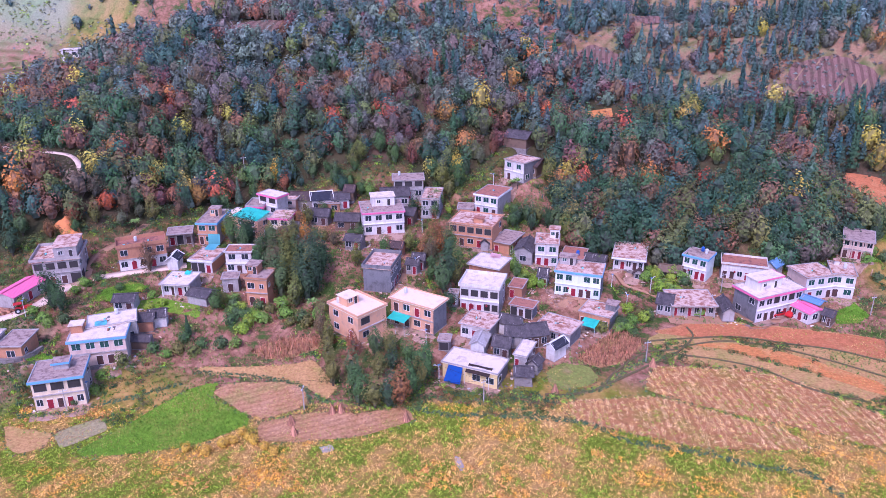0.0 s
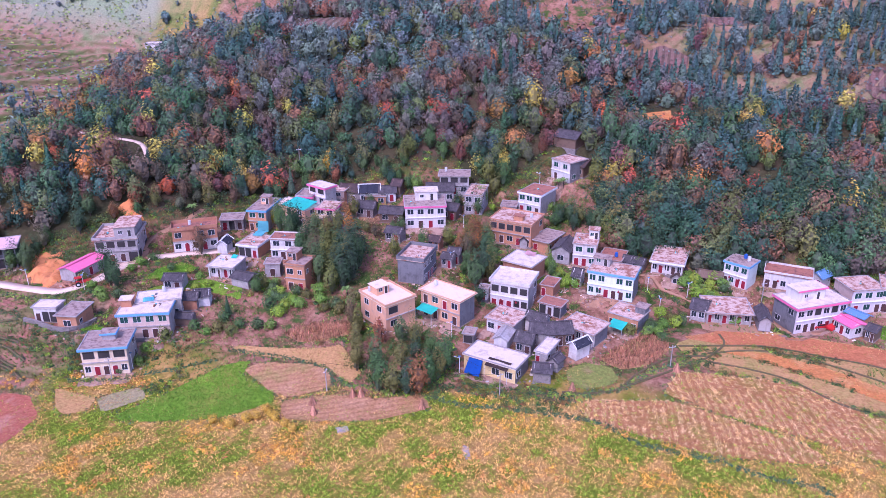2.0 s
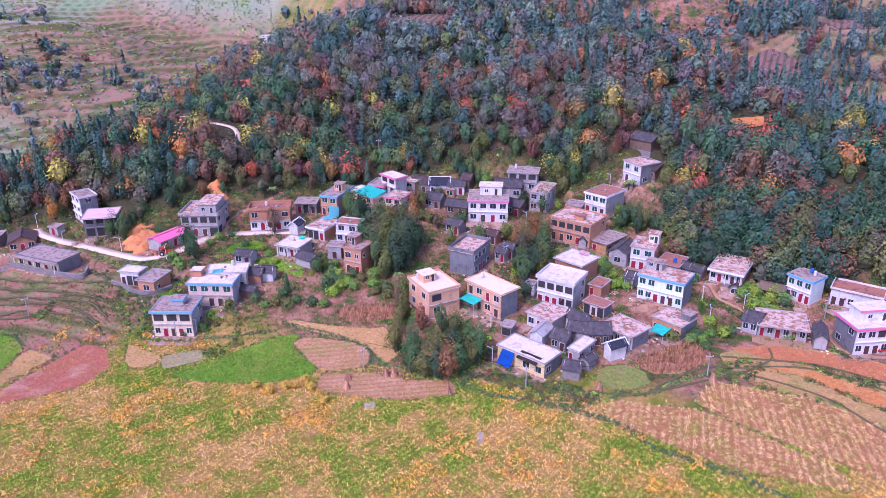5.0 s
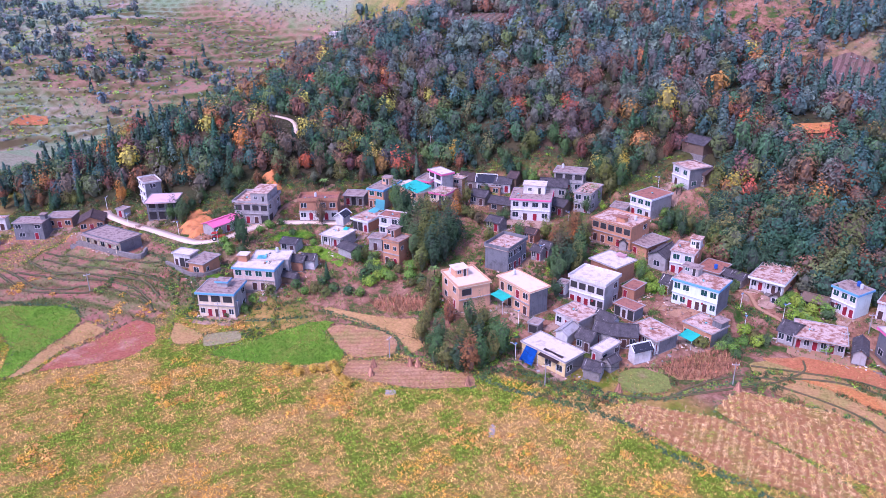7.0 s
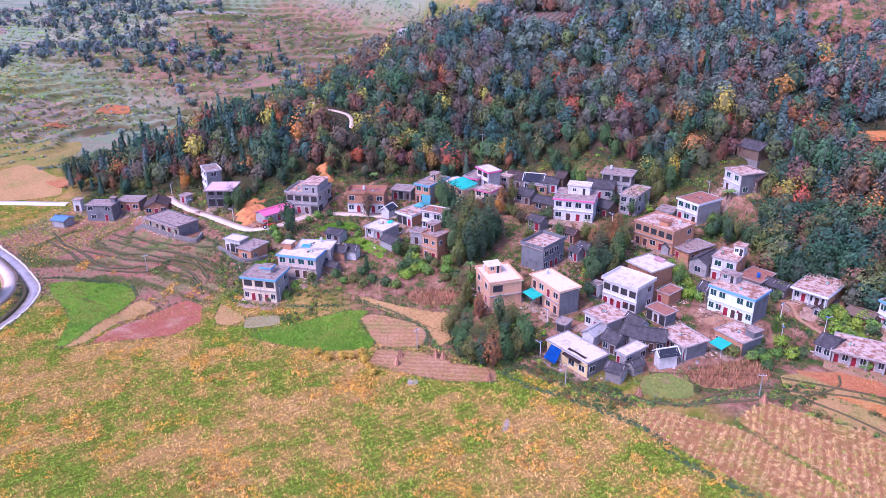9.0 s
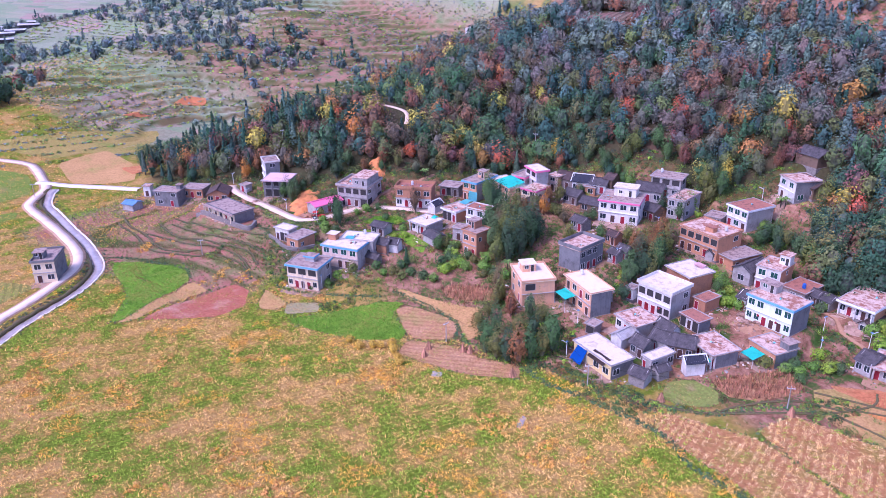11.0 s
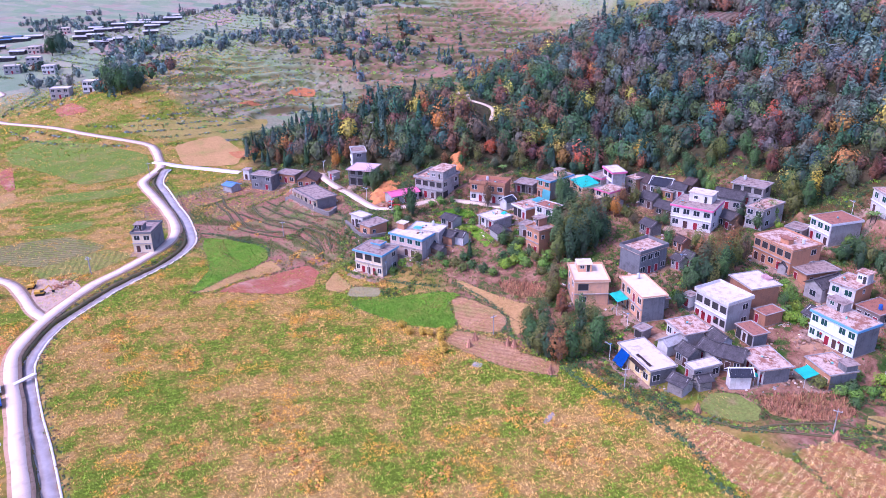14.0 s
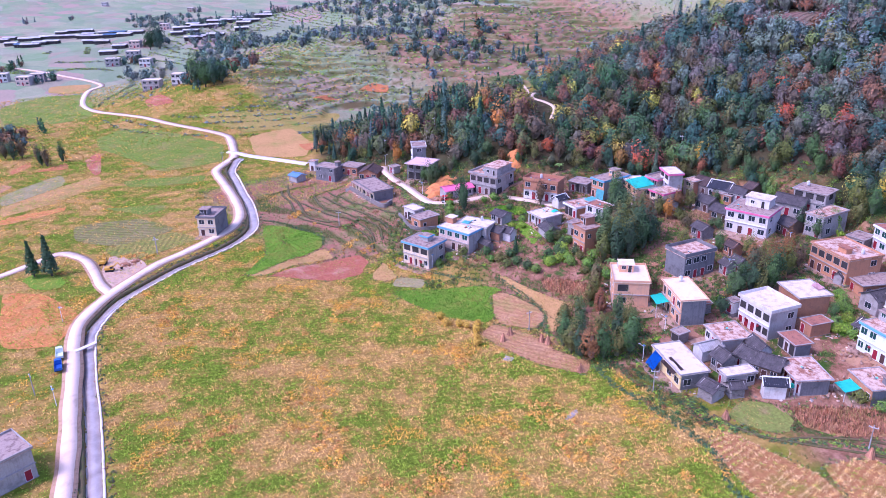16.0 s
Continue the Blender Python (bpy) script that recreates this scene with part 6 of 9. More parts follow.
def wood_mesh(name, spots, label):
    vs, ts = [], []
    for x, y, kind, tint, s in spots:
        proto = {"broad": NEAR_BROAD if y < 212 and x > -110 else FAR_BROAD if y < 285 else BACK_BROAD, "cone": FAR_CONE, "bamboo": FAR_BAMBOO}[kind]
        p = proto[int(rng.integers(len(proto)))]
        a = rng.uniform(0, 2 * math.pi)
        c, sn = math.cos(a), math.sin(a)
        sz = s * rng.uniform(0.85, 1.2)
        q = np.stack([(p[:, 0] * c - p[:, 1] * sn) * s, (p[:, 0] * sn + p[:, 1] * c) * s, p[:, 2] * sz], -1) + (x, y, float(ground(x, y)) - 0.3)
        vs.append(q)
        # every tint is lifted a little, standing in for haze over the woods
        col = np.array(TINTS[tint]) * (1.04, 1.12, 1.06) * rng.uniform(0.8, 1.2) * (1 + rng.normal(scale=0.08, size=3))
        tints = np.repeat(np.clip(col, 0.01, 0.6)[None], len(q), 0)
        # core darkened to paint the shade inside the crown
        tints[: CORE_COUNTS.get(id(p), 0)] = CORE_SHADE + 0.5 * col
        ts.append(tints)
    v, t = np.concatenate(vs), np.concatenate(ts)
    return tagged(new(name, mesh_of(name, v, np.arange(len(v)).reshape(-1, 3), [LEAF], tint=t)), label, "woods", kind="stuff")


spots, EDGE_TREES = [], []
for x, y, dp in POINTS:
    kind, tint = pick_tree(x, y)
    spot = (x, y, kind, tint, rng.choice((0.7, 0.8, 0.9, 0.95, 1.0, 1.15)) * rng.uniform(0.9, 1.1) * (0.8 if dp < 6 else 1.22 if y > 278 else 1.06))
    (EDGE_TREES if dp < 7 and y < 245 and len(EDGE_TREES) < 190 else spots).append(spot)
for gx in np.arange(36, 124, 2.9):
    for gy in np.arange(0, 19, 3.1):
        x = gx + rng.uniform(-1.2, 1.2)
        y = float(np.interp(x, *zip(*WOOD_EDGE))) - 3.5 + gy + rng.uniform(-1.2, 1.2)
        if all(math.hypot(x - q[0], y - q[1]) > max(q[4], q[5]) * 0.5 + 1.6 for q in LOTS.values()) and ((x - 125) / 14) ** 2 + ((y - 210) / 9) ** 2 > 1:
            spots.append((x, y, "broad", ("dark", "green", "dark", "brown", "dark", "olive", "rust", "dark", "dark", "olive")[int(rng.integers(10))], float(rng.uniform(0.85, 1.25))))
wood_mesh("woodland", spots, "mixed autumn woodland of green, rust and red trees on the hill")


# trees that stand alone: trunk and crown each
TREE_DATA = {}


def tree_data(kind, tint, i):
    key = (kind, tint, i)
    if key not in TREE_DATA:
        k = 70 + 11 * i
        v = {"broad": lambda: broadleaf(k, 1250, 0.27, 8.0, 2.8, 20, 1.0, 0.16), "round": lambda: broadleaf(k, 1100, 0.27, 6.0, 2.8, 18, 1.0, 0.16), "tall": lambda: broadleaf(k, 1250, 0.27, 9.5, 2.3, 24, 1.0, 0.1),
             "cone": lambda: conifer(k, 700, 0.42, 11.0, 1.9), "bamboo": lambda: bamboo_like(k, 620, 0.36), "shrub": lambda: broadleaf(k, 420, 0.21, 2.3, 1.5, 12, 1.0, 0.02)}[kind]()
        r = np.random.default_rng(k)
        col = np.array(TINTS[tint]) * (1.15, 1.12, 0.8) * (1 + r.normal(scale=0.06, size=3))
        t = np.repeat(np.clip(col, 0.01, 0.6)[None], len(v), 0)
        # the crown's inner body gets its shade as a darker tint
        t[: CORE_COUNTS.get(id(v), 0)] = CORE_SHADE + 0.5 * col
        crown = mesh_of("crown", v, np.arange(len(v)).reshape(-1, 3), [LEAF], tint=t)
        bm = bmesh.new()
        hgt = {"broad": 8.0, "round": 6.0, "tall": 9.5, "cone": 11.0, "bamboo": 6.0, "shrub": 2.2}[kind]
        trunk_mesh(bm, hgt, 0.22 if kind != "shrub" else 0.09, k)
        TREE_DATA[key] = crown, data_of("trunk", bm, BARK)
    return TREE_DATA[key]


WORDS = {"dark": "dark green", "green": "green", "blue": "bluish green", "olive": "olive green", "brown": "brownish", "rust": "rust-coloured", "maroon": "maroon", "orange": "orange", "red": "bright red", "yellow": "yellow", "grey": "grey-brown", "lime": "lime green", "sage": "grey-green", "mauve": "bare brownish", "slate": "blue-green", "haze_blue": "blue-grey", "haze_grey": "haze-greyed", "fresh": "fresh green", "gold": "golden dry"}
SHAPES = {"broad": "broadleaf tree", "round": "round-crowned tree", "tall": "tall narrow broadleaf tree", "cone": "narrow conifer", "bamboo": "arching bamboo clump", "shrub": "low bushy shrub"}


def tree(x, y, s=1.0, kind="broad", tint="green", where="standing among the village houses", wide=1.0):
    if kind == "shrub" and -45 < x < -24 and 138 < y < 151:
        return
    i = int(rng.integers(4))
    crown, trunk = tree_data(kind, tint, i)
    root = thing("shrub" if kind == "shrub" else "tree", pose(x, y, float(ground(x, y)) - 0.1, 0, 0, rng.uniform(0, 360)), f"{WORDS[tint]} {SHAPES[kind]} {where}", "shrub" if kind == "shrub" else "tree", "village trees")
    root.scale = (s * wide, s * wide, s * rng.uniform(0.92, 1.08))
    for nm, me in (("trunk", trunk), ("crown", crown)):
        ob = new(nm, me)
        ob.parent = root


for x, y, kind, tint, s in EDGE_TREES:
    tree(x, y, s * 0.95, kind, tint, "at the edge of the woods")

# ---- village trees and shrubs ----
tree(-46.4, 169.4, 0.97, "broad", "dark")
tree(-42.0, 167.9, 1.15, "broad", "green")
tree(-38.7, 168.3, 1.07, "broad", "olive")
tree(-36.8, 170.8, 0.99, "broad", "dark")
tree(-42.7, 172.8, 1.18, "broad", "brown")
tree(-33.0, 170.1, 1.10, "broad", "dark")
tree(-47.2, 175.3, 1.02, "broad", "green")
tree(-41.3, 176.2, 1.21, "broad", "olive")
tree(-31.2, 173.7, 1.13, "broad", "dark")
tree(-34.5, 177.2, 1.05, "broad", "brown")
tree(-36.9, 174.6, 0.97, "broad", "dark")
tree(-36.6, 169.6, 0.88, "tall", "olive")
tree(-30.7, 170.0, 1.05, "tall", "dark")
tree(-33.1, 168.7, 0.98, "tall", "olive")
tree(-23.1, 132.7, 0.88, "broad", "olive")
tree(-17.0, 126.1, 1.05, "broad", "green")
tree(-13.7, 125.1, 0.98, "broad", "olive")
tree(-11.0, 125.1, 0.90, "broad", "dark")
tree(-8.7, 126.1, 1.07, "broad", "rust")
tree(-6.9, 128.3, 1.00, "broad", "green")
tree(-5.2, 130.6, 0.93, "broad", "olive")
tree(-4.2, 133.7, 1.10, "broad", "green")
tree(-24.7, 138.8, 0.66, "broad", "olive")
tree(-19.1, 133.5, 0.79, "broad", "green")
tree(-13.8, 134.5, 0.73, "broad", "olive")
tree(-11.0, 137.4, 0.68, "broad", "dark")
tree(-7.7, 138.9, 0.80, "broad", "green")
tree(-19.8, 141.3, 0.75, "broad", "rust")
tree(-25.6, 143.9, 0.70, "broad", "olive")
tree(-15.1, 142.3, 0.82, "broad", "green")
tree(-11.7, 142.5, 0.77, "broad", "olive")
tree(-5.2, 181.7, 0.75, "broad", "rust")
tree(-3.6, 185.4, 0.89, "broad", "olive")
tree(-1.2, 185.8, 0.83, "broad", "orange")
tree(-9.2, 186.4, 0.77, "broad", "olive")
tree(-2.6, 193.4, 0.91, "broad", "rust")
tree(-3.2, 170.2, 0.75, "bamboo", "green")
tree(-0.7, 169.7, 0.89, "bamboo", "dark")
tree(1.1, 171.3, 0.83, "bamboo", "green")
tree(2.0, 175.0, 0.77, "bamboo", "green")
tree(2.1, 179.7, 0.91, "bamboo", "dark")
tree(-3.2, 173.8, 0.85, "bamboo", "green")
tree(-35.3, 206.1, 0.55, "round", "lime")
tree(-25.7, 193.8, 0.53, "round", "green")
tree(-23.4, 193.5, 0.63, "round", "green")
tree(-32.7, 190.1, 0.62, "round", "olive")
tree(-29.8, 187.8, 0.73, "round", "brown")
tree(-35.7, 192.2, 0.68, "round", "olive")
tree(-5.6, 208.8, 0.62, "broad", "green")
tree(-8.8, 210.5, 0.73, "broad", "dark")
tree(-3.8, 211.6, 0.68, "broad", "green")
tree(1.8, 211.7, 0.53, "round", "lime")
tree(2.1, 220.3, 0.92, "broad", "olive")
tree(4.5, 222.1, 1.10, "broad", "green")
tree(-0.2, 222.4, 1.02, "broad", "olive")
tree(-61.6, 192.7, 0.75, "broad", "yellow")
tree(-52.8, 182.4, 0.88, "tall", "green")
tree(-57.9, 189.6, 1.05, "tall", "green")
tree(-75.3, 174.5, 0.88, "tall", "brown")
tree(-88.2, 153.5, 0.88, "tall", "dark")
tree(-90.5, 154.6, 1.05, "tall", "dark")
tree(-57.6, 147.8, 0.55, "cone", "dark")
tree(-52.9, 159.8, 0.62, "round", "olive")
tree(-53.9, 157.7, 0.73, "round", "green")
tree(-49.3, 156.7, 1.14, "shrub", "fresh")
tree(-45.9, 154.6, 1.36, "shrub", "green")
tree(-42.5, 153.7, 1.27, "shrub", "fresh")
tree(-40.8, 156.4, 1.18, "shrub", "olive")
tree(-37.1, 155.5, 1.39, "shrub", "fresh")
tree(-32.8, 154.0, 1.30, "shrub", "green")
tree(-29.5, 154.6, 1.21, "shrub", "fresh")
tree(-28.5, 157.7, 1.42, "shrub", "olive")
tree(-38.4, 159.1, 1.33, "shrub", "fresh")
tree(-43.6, 157.4, 1.24, "shrub", "green")
tree(-50.3, 161.4, 1.14, "shrub", "fresh")
tree(-23.7, 156.1, 1.36, "shrub", "olive")
tree(-45.7, 150.3, 1.27, "shrub", "fresh")
tree(-41.8, 150.0, 1.18, "shrub", "green")
tree(-122.3, 162.2, 0.70, "broad", "green")
tree(-121.8, 164.4, 0.84, "broad", "dark")
tree(-119.3, 165.6, 0.78, "broad", "green")
tree(-118.6, 168.1, 0.72, "broad", "dark")
tree(-117.3, 161.2, 0.86, "broad", "green")
tree(26.8, 206.1, 1.23, "shrub", "fresh")
tree(23.6, 209.2, 1.47, "shrub", "green")
tree(19.3, 214.7, 1.37, "shrub", "fresh")
tree(21.7, 212.8, 1.27, "shrub", "green")
tree(17.3, 217.0, 1.50, "shrub", "fresh")
tree(27.6, 209.9, 1.40, "shrub", "green")
tree(54.9, 181.7, 1.23, "shrub", "fresh")
tree(56.6, 180.4, 1.47, "shrub", "lime")
tree(53.5, 178.3, 1.37, "shrub", "fresh")
tree(57.9, 176.8, 1.27, "shrub", "fresh")
tree(60.9, 181.3, 1.50, "shrub", "lime")
tree(63.3, 178.8, 1.40, "shrub", "fresh")
tree(59.3, 174.2, 1.30, "shrub", "fresh")
tree(56.3, 174.4, 1.53, "shrub", "lime")
tree(41.8, 183.0, 1.32, "shrub", "green")
tree(42.4, 186.6, 1.57, "shrub", "fresh")
tree(63.2, 164.5, 1.14, "shrub", "fresh")
tree(-72.5, 135.3, 1.06, "shrub", "fresh")
tree(-68.5, 137.4, 1.26, "shrub", "olive")
tree(-63.4, 141.8, 1.17, "shrub", "green")
tree(-60.3, 141.0, 1.08, "shrub", "fresh")
tree(-58.3, 142.6, 1.29, "shrub", "olive")
tree(-58.0, 145.9, 1.20, "shrub", "green")
tree(-72.5, 131.6, 1.11, "shrub", "fresh")
tree(-54.8, 142.1, 1.32, "shrub", "olive")
tree(-53.7, 144.7, 1.23, "shrub", "green")
tree(-74.9, 127.6, 0.79, "shrub", "green")
tree(-77.4, 128.5, 0.94, "shrub", "green")
tree(16.9, 184.0, 1.14, "shrub", "lime")
tree(19.1, 182.0, 1.36, "shrub", "fresh")
tree(21.3, 178.7, 1.27, "shrub", "lime")
tree(14.8, 187.0, 1.18, "shrub", "fresh")
tree(23.2, 174.4, 1.39, "shrub", "lime")
tree(-79.3, 164.9, 0.97, "shrub", "green")
tree(-88.4, 166.1, 1.15, "shrub", "fresh")
tree(-86.4, 169.2, 1.07, "shrub", "green")
tree(-89.1, 162.7, 0.99, "shrub", "fresh")
tree(-86.0, 149.4, 1.18, "shrub", "green")
tree(-89.1, 148.2, 1.10, "shrub", "fresh")
tree(-46.3, 145.3, 1.14, "shrub", "fresh")
tree(-42.1, 143.9, 1.36, "shrub", "olive")
tree(-49.4, 144.8, 1.27, "shrub", "green")
tree(-39.0, 142.8, 1.18, "shrub", "fresh")
tree(-35.4, 145.2, 1.39, "shrub", "olive")
tree(-30.7, 143.9, 1.30, "shrub", "green")
tree(-50.8, 225.4, 0.84, "broad", "yellow")
tree(-52.4, 224.4, 1.00, "broad", "yellow")
tree(-28.2, 227.2, 0.88, "broad", "olive")
tree(-26.3, 229.1, 1.05, "broad", "olive")
tree(-29.0, 223.1, 0.70, "broad", "green")
tree(-31.5, 221.9, 0.84, "broad", "blue")
tree(-33.8, 222.5, 0.78, "broad", "green")
tree(-140.8, 36.7, 1.01, "cone", "dark", wide=1.25)
tree(-138.3, 40.8, 1.21, "cone", "dark", wide=1.25)
tree(-265.6, 62.0, 0.79, "tall", "dark")
tree(-261.2, 63.4, 0.94, "tall", "brown")
tree(-264.5, 70.2, 0.88, "tall", "dark")
tree(-271.9, 62.0, 0.81, "tall", "brown")
tree(-288.6, 51.3, 0.97, "broad", "brown")
tree(-284.2, 54.0, 1.15, "broad", "dark")
tree(-284.9, 57.5, 1.07, "broad", "brown")
tree(-296.8, 51.4, 0.99, "broad", "dark")
tree(-318.6, 152.1, 1.50, "broad", "dark")
tree(-310.5, 153.8, 1.78, "broad", "green")
tree(-308.2, 157.7, 1.66, "broad", "blue")
tree(-307.7, 162.4, 1.54, "broad", "dark")
tree(-329.6, 154.6, 1.82, "broad", "green")
tree(-314.7, 157.8, 1.70, "broad", "blue")
tree(-547.8, 196.0, 1.94, "broad", "dark")
tree(-541.9, 201.9, 2.31, "broad", "blue")
tree(-560.1, 204.5, 2.15, "broad", "dark")
tree(45.5, 158.0, 1.06, "shrub", "fresh")
tree(48.6, 159.4, 1.26, "shrub", "lime")
tree(42.2, 155.3, 1.17, "shrub", "green")
tree(47.9, 162.0, 1.08, "shrub", "olive")
tree(40.8, 161.7, 1.29, "shrub", "fresh")
tree(45.5, 163.8, 1.20, "shrub", "lime")
tree(50.4, 161.1, 1.11, "shrub", "green")
tree(37.1, 153.3, 1.32, "shrub", "olive")
tree(63.6, 163.3, 1.06, "shrub", "fresh")
tree(103.2, 192.2, 1.26, "shrub", "fresh")
tree(106.6, 192.9, 1.17, "shrub", "fresh")
tree(101.9, 193.3, 1.08, "shrub", "fresh")
tree(113.5, 182.4, 1.23, "shrub", "fresh")
tree(119.5, 185.2, 1.47, "shrub", "green")
tree(117.2, 187.0, 1.37, "shrub", "fresh")
tree(114.7, 178.4, 1.27, "shrub", "green")
tree(120.8, 193.3, 0.88, "broad", "dark")
tree(124.6, 196.1, 1.05, "broad", "green")
tree(119.3, 199.1, 0.98, "broad", "dark")
tree(-38.6, 118.3, 0.75, "shrub", "gold")
tree(-39.8, 115.5, 0.89, "shrub", "gold")
tree(-35.8, 115.3, 0.83, "shrub", "gold")
tree(-33.3, 113.6, 0.77, "shrub", "gold")
tree(-41.5, 114.6, 0.91, "shrub", "gold")
tree(-31.3, 111.9, 0.85, "shrub", "gold")
tree(-48.0, 113.4, 0.79, "shrub", "gold")
tree(-44.0, 112.5, 0.93, "shrub", "gold")
tree(-37.1, 116.5, 0.87, "shrub", "gold")
tree(-46.5, 178.3, 0.92, "tall", "dark", wide=1.15)
tree(-42.8, 174.8, 1.10, "tall", "green", wide=1.15)
tree(-39.0, 169.7, 1.02, "tall", "olive", wide=1.15)
tree(-35.3, 164.5, 0.95, "tall", "dark", wide=1.15)
tree(-32.8, 161.3, 1.13, "tall", "dark", wide=1.15)
tree(-39.3, 163.5, 1.05, "tall", "green", wide=1.15)
tree(-35.2, 159.4, 0.97, "tall", "olive", wide=1.15)
tree(-31.3, 165.2, 1.15, "tall", "dark", wide=1.15)
tree(-33.7, 172.1, 1.08, "tall", "dark", wide=1.15)
tree(-45.3, 180.0, 1.00, "tall", "green", wide=1.15)
tree(-39.8, 177.9, 0.92, "tall", "olive", wide=1.15)
tree(-44.0, 188.5, 0.70, "broad", "rust")
tree(-41.2, 190.3, 0.84, "broad", "olive")
tree(-38.0, 189.9, 0.78, "broad", "orange")
tree(-47.6, 190.9, 0.72, "broad", "olive")
tree(-41.2, 199.0, 0.86, "broad", "rust")
tree(-39.3, 202.6, 0.80, "broad", "olive")
tree(-32.7, 208.1, 0.53, "round", "lime")
tree(-35.4, 209.9, 0.63, "round", "green")
tree(-30.5, 204.1, 0.59, "round", "lime")
tree(-2.3, 207.2, 0.66, "broad", "green")
tree(-1.5, 214.3, 0.79, "broad", "fresh")
tree(-4.0, 209.7, 0.73, "broad", "dark")
tree(-25.1, 219.2, 0.68, "broad", "green")
tree(-22.4, 217.2, 0.80, "broad", "fresh")
tree(-25.4, 146.0, 0.66, "tall", "olive")
tree(-27.6, 148.1, 0.79, "tall", "brown")
tree(-52.1, 187.4, 0.97, "tall", "dark")
tree(-53.3, 185.8, 1.15, "tall", "dark")
tree(-52.4, 160.6, 1.10, "shrub", "fresh")
tree(-50.0, 158.8, 1.31, "shrub", "green")
tree(-47.6, 157.1, 1.22, "shrub", "lime")
tree(-45.2, 155.3, 1.13, "shrub", "fresh")
tree(-48.5, 155.4, 1.34, "shrub", "green")
tree(-45.2, 152.5, 1.25, "shrub", "lime")
tree(-42.3, 150.7, 1.16, "shrub", "fresh")
tree(-49.2, 152.5, 1.37, "shrub", "green")
tree(-43.6, 154.4, 1.28, "shrub", "lime")
tree(-41.5, 153.6, 1.19, "shrub", "fresh")
tree(-39.6, 150.4, 1.10, "shrub", "green")
tree(-45.9, 149.6, 1.31, "shrub", "lime")
tree(57.5, 180.2, 1.06, "shrub", "fresh")
tree(60.0, 178.3, 1.26, "shrub", "lime")
tree(62.7, 179.9, 1.17, "shrub", "green")
tree(55.7, 182.1, 1.08, "shrub", "fresh")
tree(58.7, 176.1, 1.29, "shrub", "lime")
tree(63.4, 176.8, 1.20, "shrub", "green")
tree(21.8, 178.9, 1.06, "shrub", "fresh")
tree(23.8, 176.4, 1.26, "shrub", "lime")
tree(25.4, 173.8, 1.17, "shrub", "fresh")
tree(21.8, 172.2, 1.08, "shrub", "lime")
tree(20.6, 174.6, 1.29, "shrub", "fresh")
tree(22.0, 206.7, 0.79, "broad", "dark")
tree(25.0, 207.6, 0.94, "broad", "green")
tree(27.8, 206.1, 0.88, "broad", "olive")
tree(30.7, 204.4, 0.81, "broad", "dark")
tree(33.1, 201.7, 0.96, "broad", "green")
tree(35.2, 199.0, 0.90, "broad", "olive")
tree(63.5, 189.2, 0.62, "round", "brown")
tree(40.8, 158.3, 0.97, "shrub", "fresh")
tree(42.2, 156.5, 1.15, "shrub", "green")
tree(43.7, 154.8, 1.07, "shrub", "fresh")
tree(44.4, 152.2, 0.99, "shrub", "green")
tree(41.1, 153.3, 1.18, "shrub", "fresh")
tree(39.0, 156.4, 1.10, "shrub", "green")
tree(2.3, 177.0, 0.79, "tall", "dark")
tree(3.1, 171.4, 0.94, "tall", "olive")
tree(1.6, 181.5, 0.88, "tall", "dark")
tree(-29.2, 150.4, 1.06, "shrub", "fresh")
tree(-31.5, 152.4, 1.26, "shrub", "olive")
tree(-33.1, 150.6, 1.17, "shrub", "fresh")
tree(-35.4, 152.7, 1.08, "shrub", "olive")
tree(-36.6, 148.5, 1.29, "shrub", "fresh")
tree(-31.5, 148.5, 1.20, "shrub", "olive")
tree(-94.4, 152.6, 1.06, "shrub", "fresh")
tree(-98.4, 155.4, 1.26, "shrub", "olive")
tree(-90.5, 149.7, 1.17, "shrub", "fresh")
tree(-96.2, 145.9, 1.08, "shrub", "olive")
tree(-91.3, 144.6, 1.29, "shrub", "fresh")
tree(-74.2, 164.5, 0.79, "shrub", "lime")
tree(-70.6, 162.3, 0.94, "shrub", "fresh")
tree(-66.8, 158.8, 0.88, "shrub", "lime")
tree(-74.2, 160.7, 0.81, "shrub", "fresh")
tree(-69.3, 156.7, 0.96, "shrub", "lime")

for x, y, k, kind, tint in ((-0.1, 166.7, 1.0, "broad", "green"), (1.4, 170.9, 1.05, "broad", "dark"), (3.6, 175.5, 0.9, "tall", "green"), (1.5, 159.2, 0.7, "broad", "dark"), (-3.1, 179.8, 0.9, "broad", "brown"), (-2.4, 185.4, 1.0, "broad", "rust"),
                            (2.1, 186.1, 0.9, "broad", "olive"), (1.4, 191.8, 0.8, "broad", "brown"), (19.1, 176.0, 0.55, "broad", "green"), (18.6, 181.7, 0.6, "broad", "fresh"), (-15.8, 182.7, 0.7, "broad", "green"), (-22.2, 176.3, 0.7, "broad", "olive"),
                            (20.7, 206.0, 0.7, "broad", "green"), (26.0, 204.0, 0.75, "broad", "dark"), (33.9, 214.0, 1.0, "broad", "dark"), (38.4, 206.7, 0.95, "tall", "brown")):
    tree(x, y, k, kind, tint)

# ---- poles and lamps ----


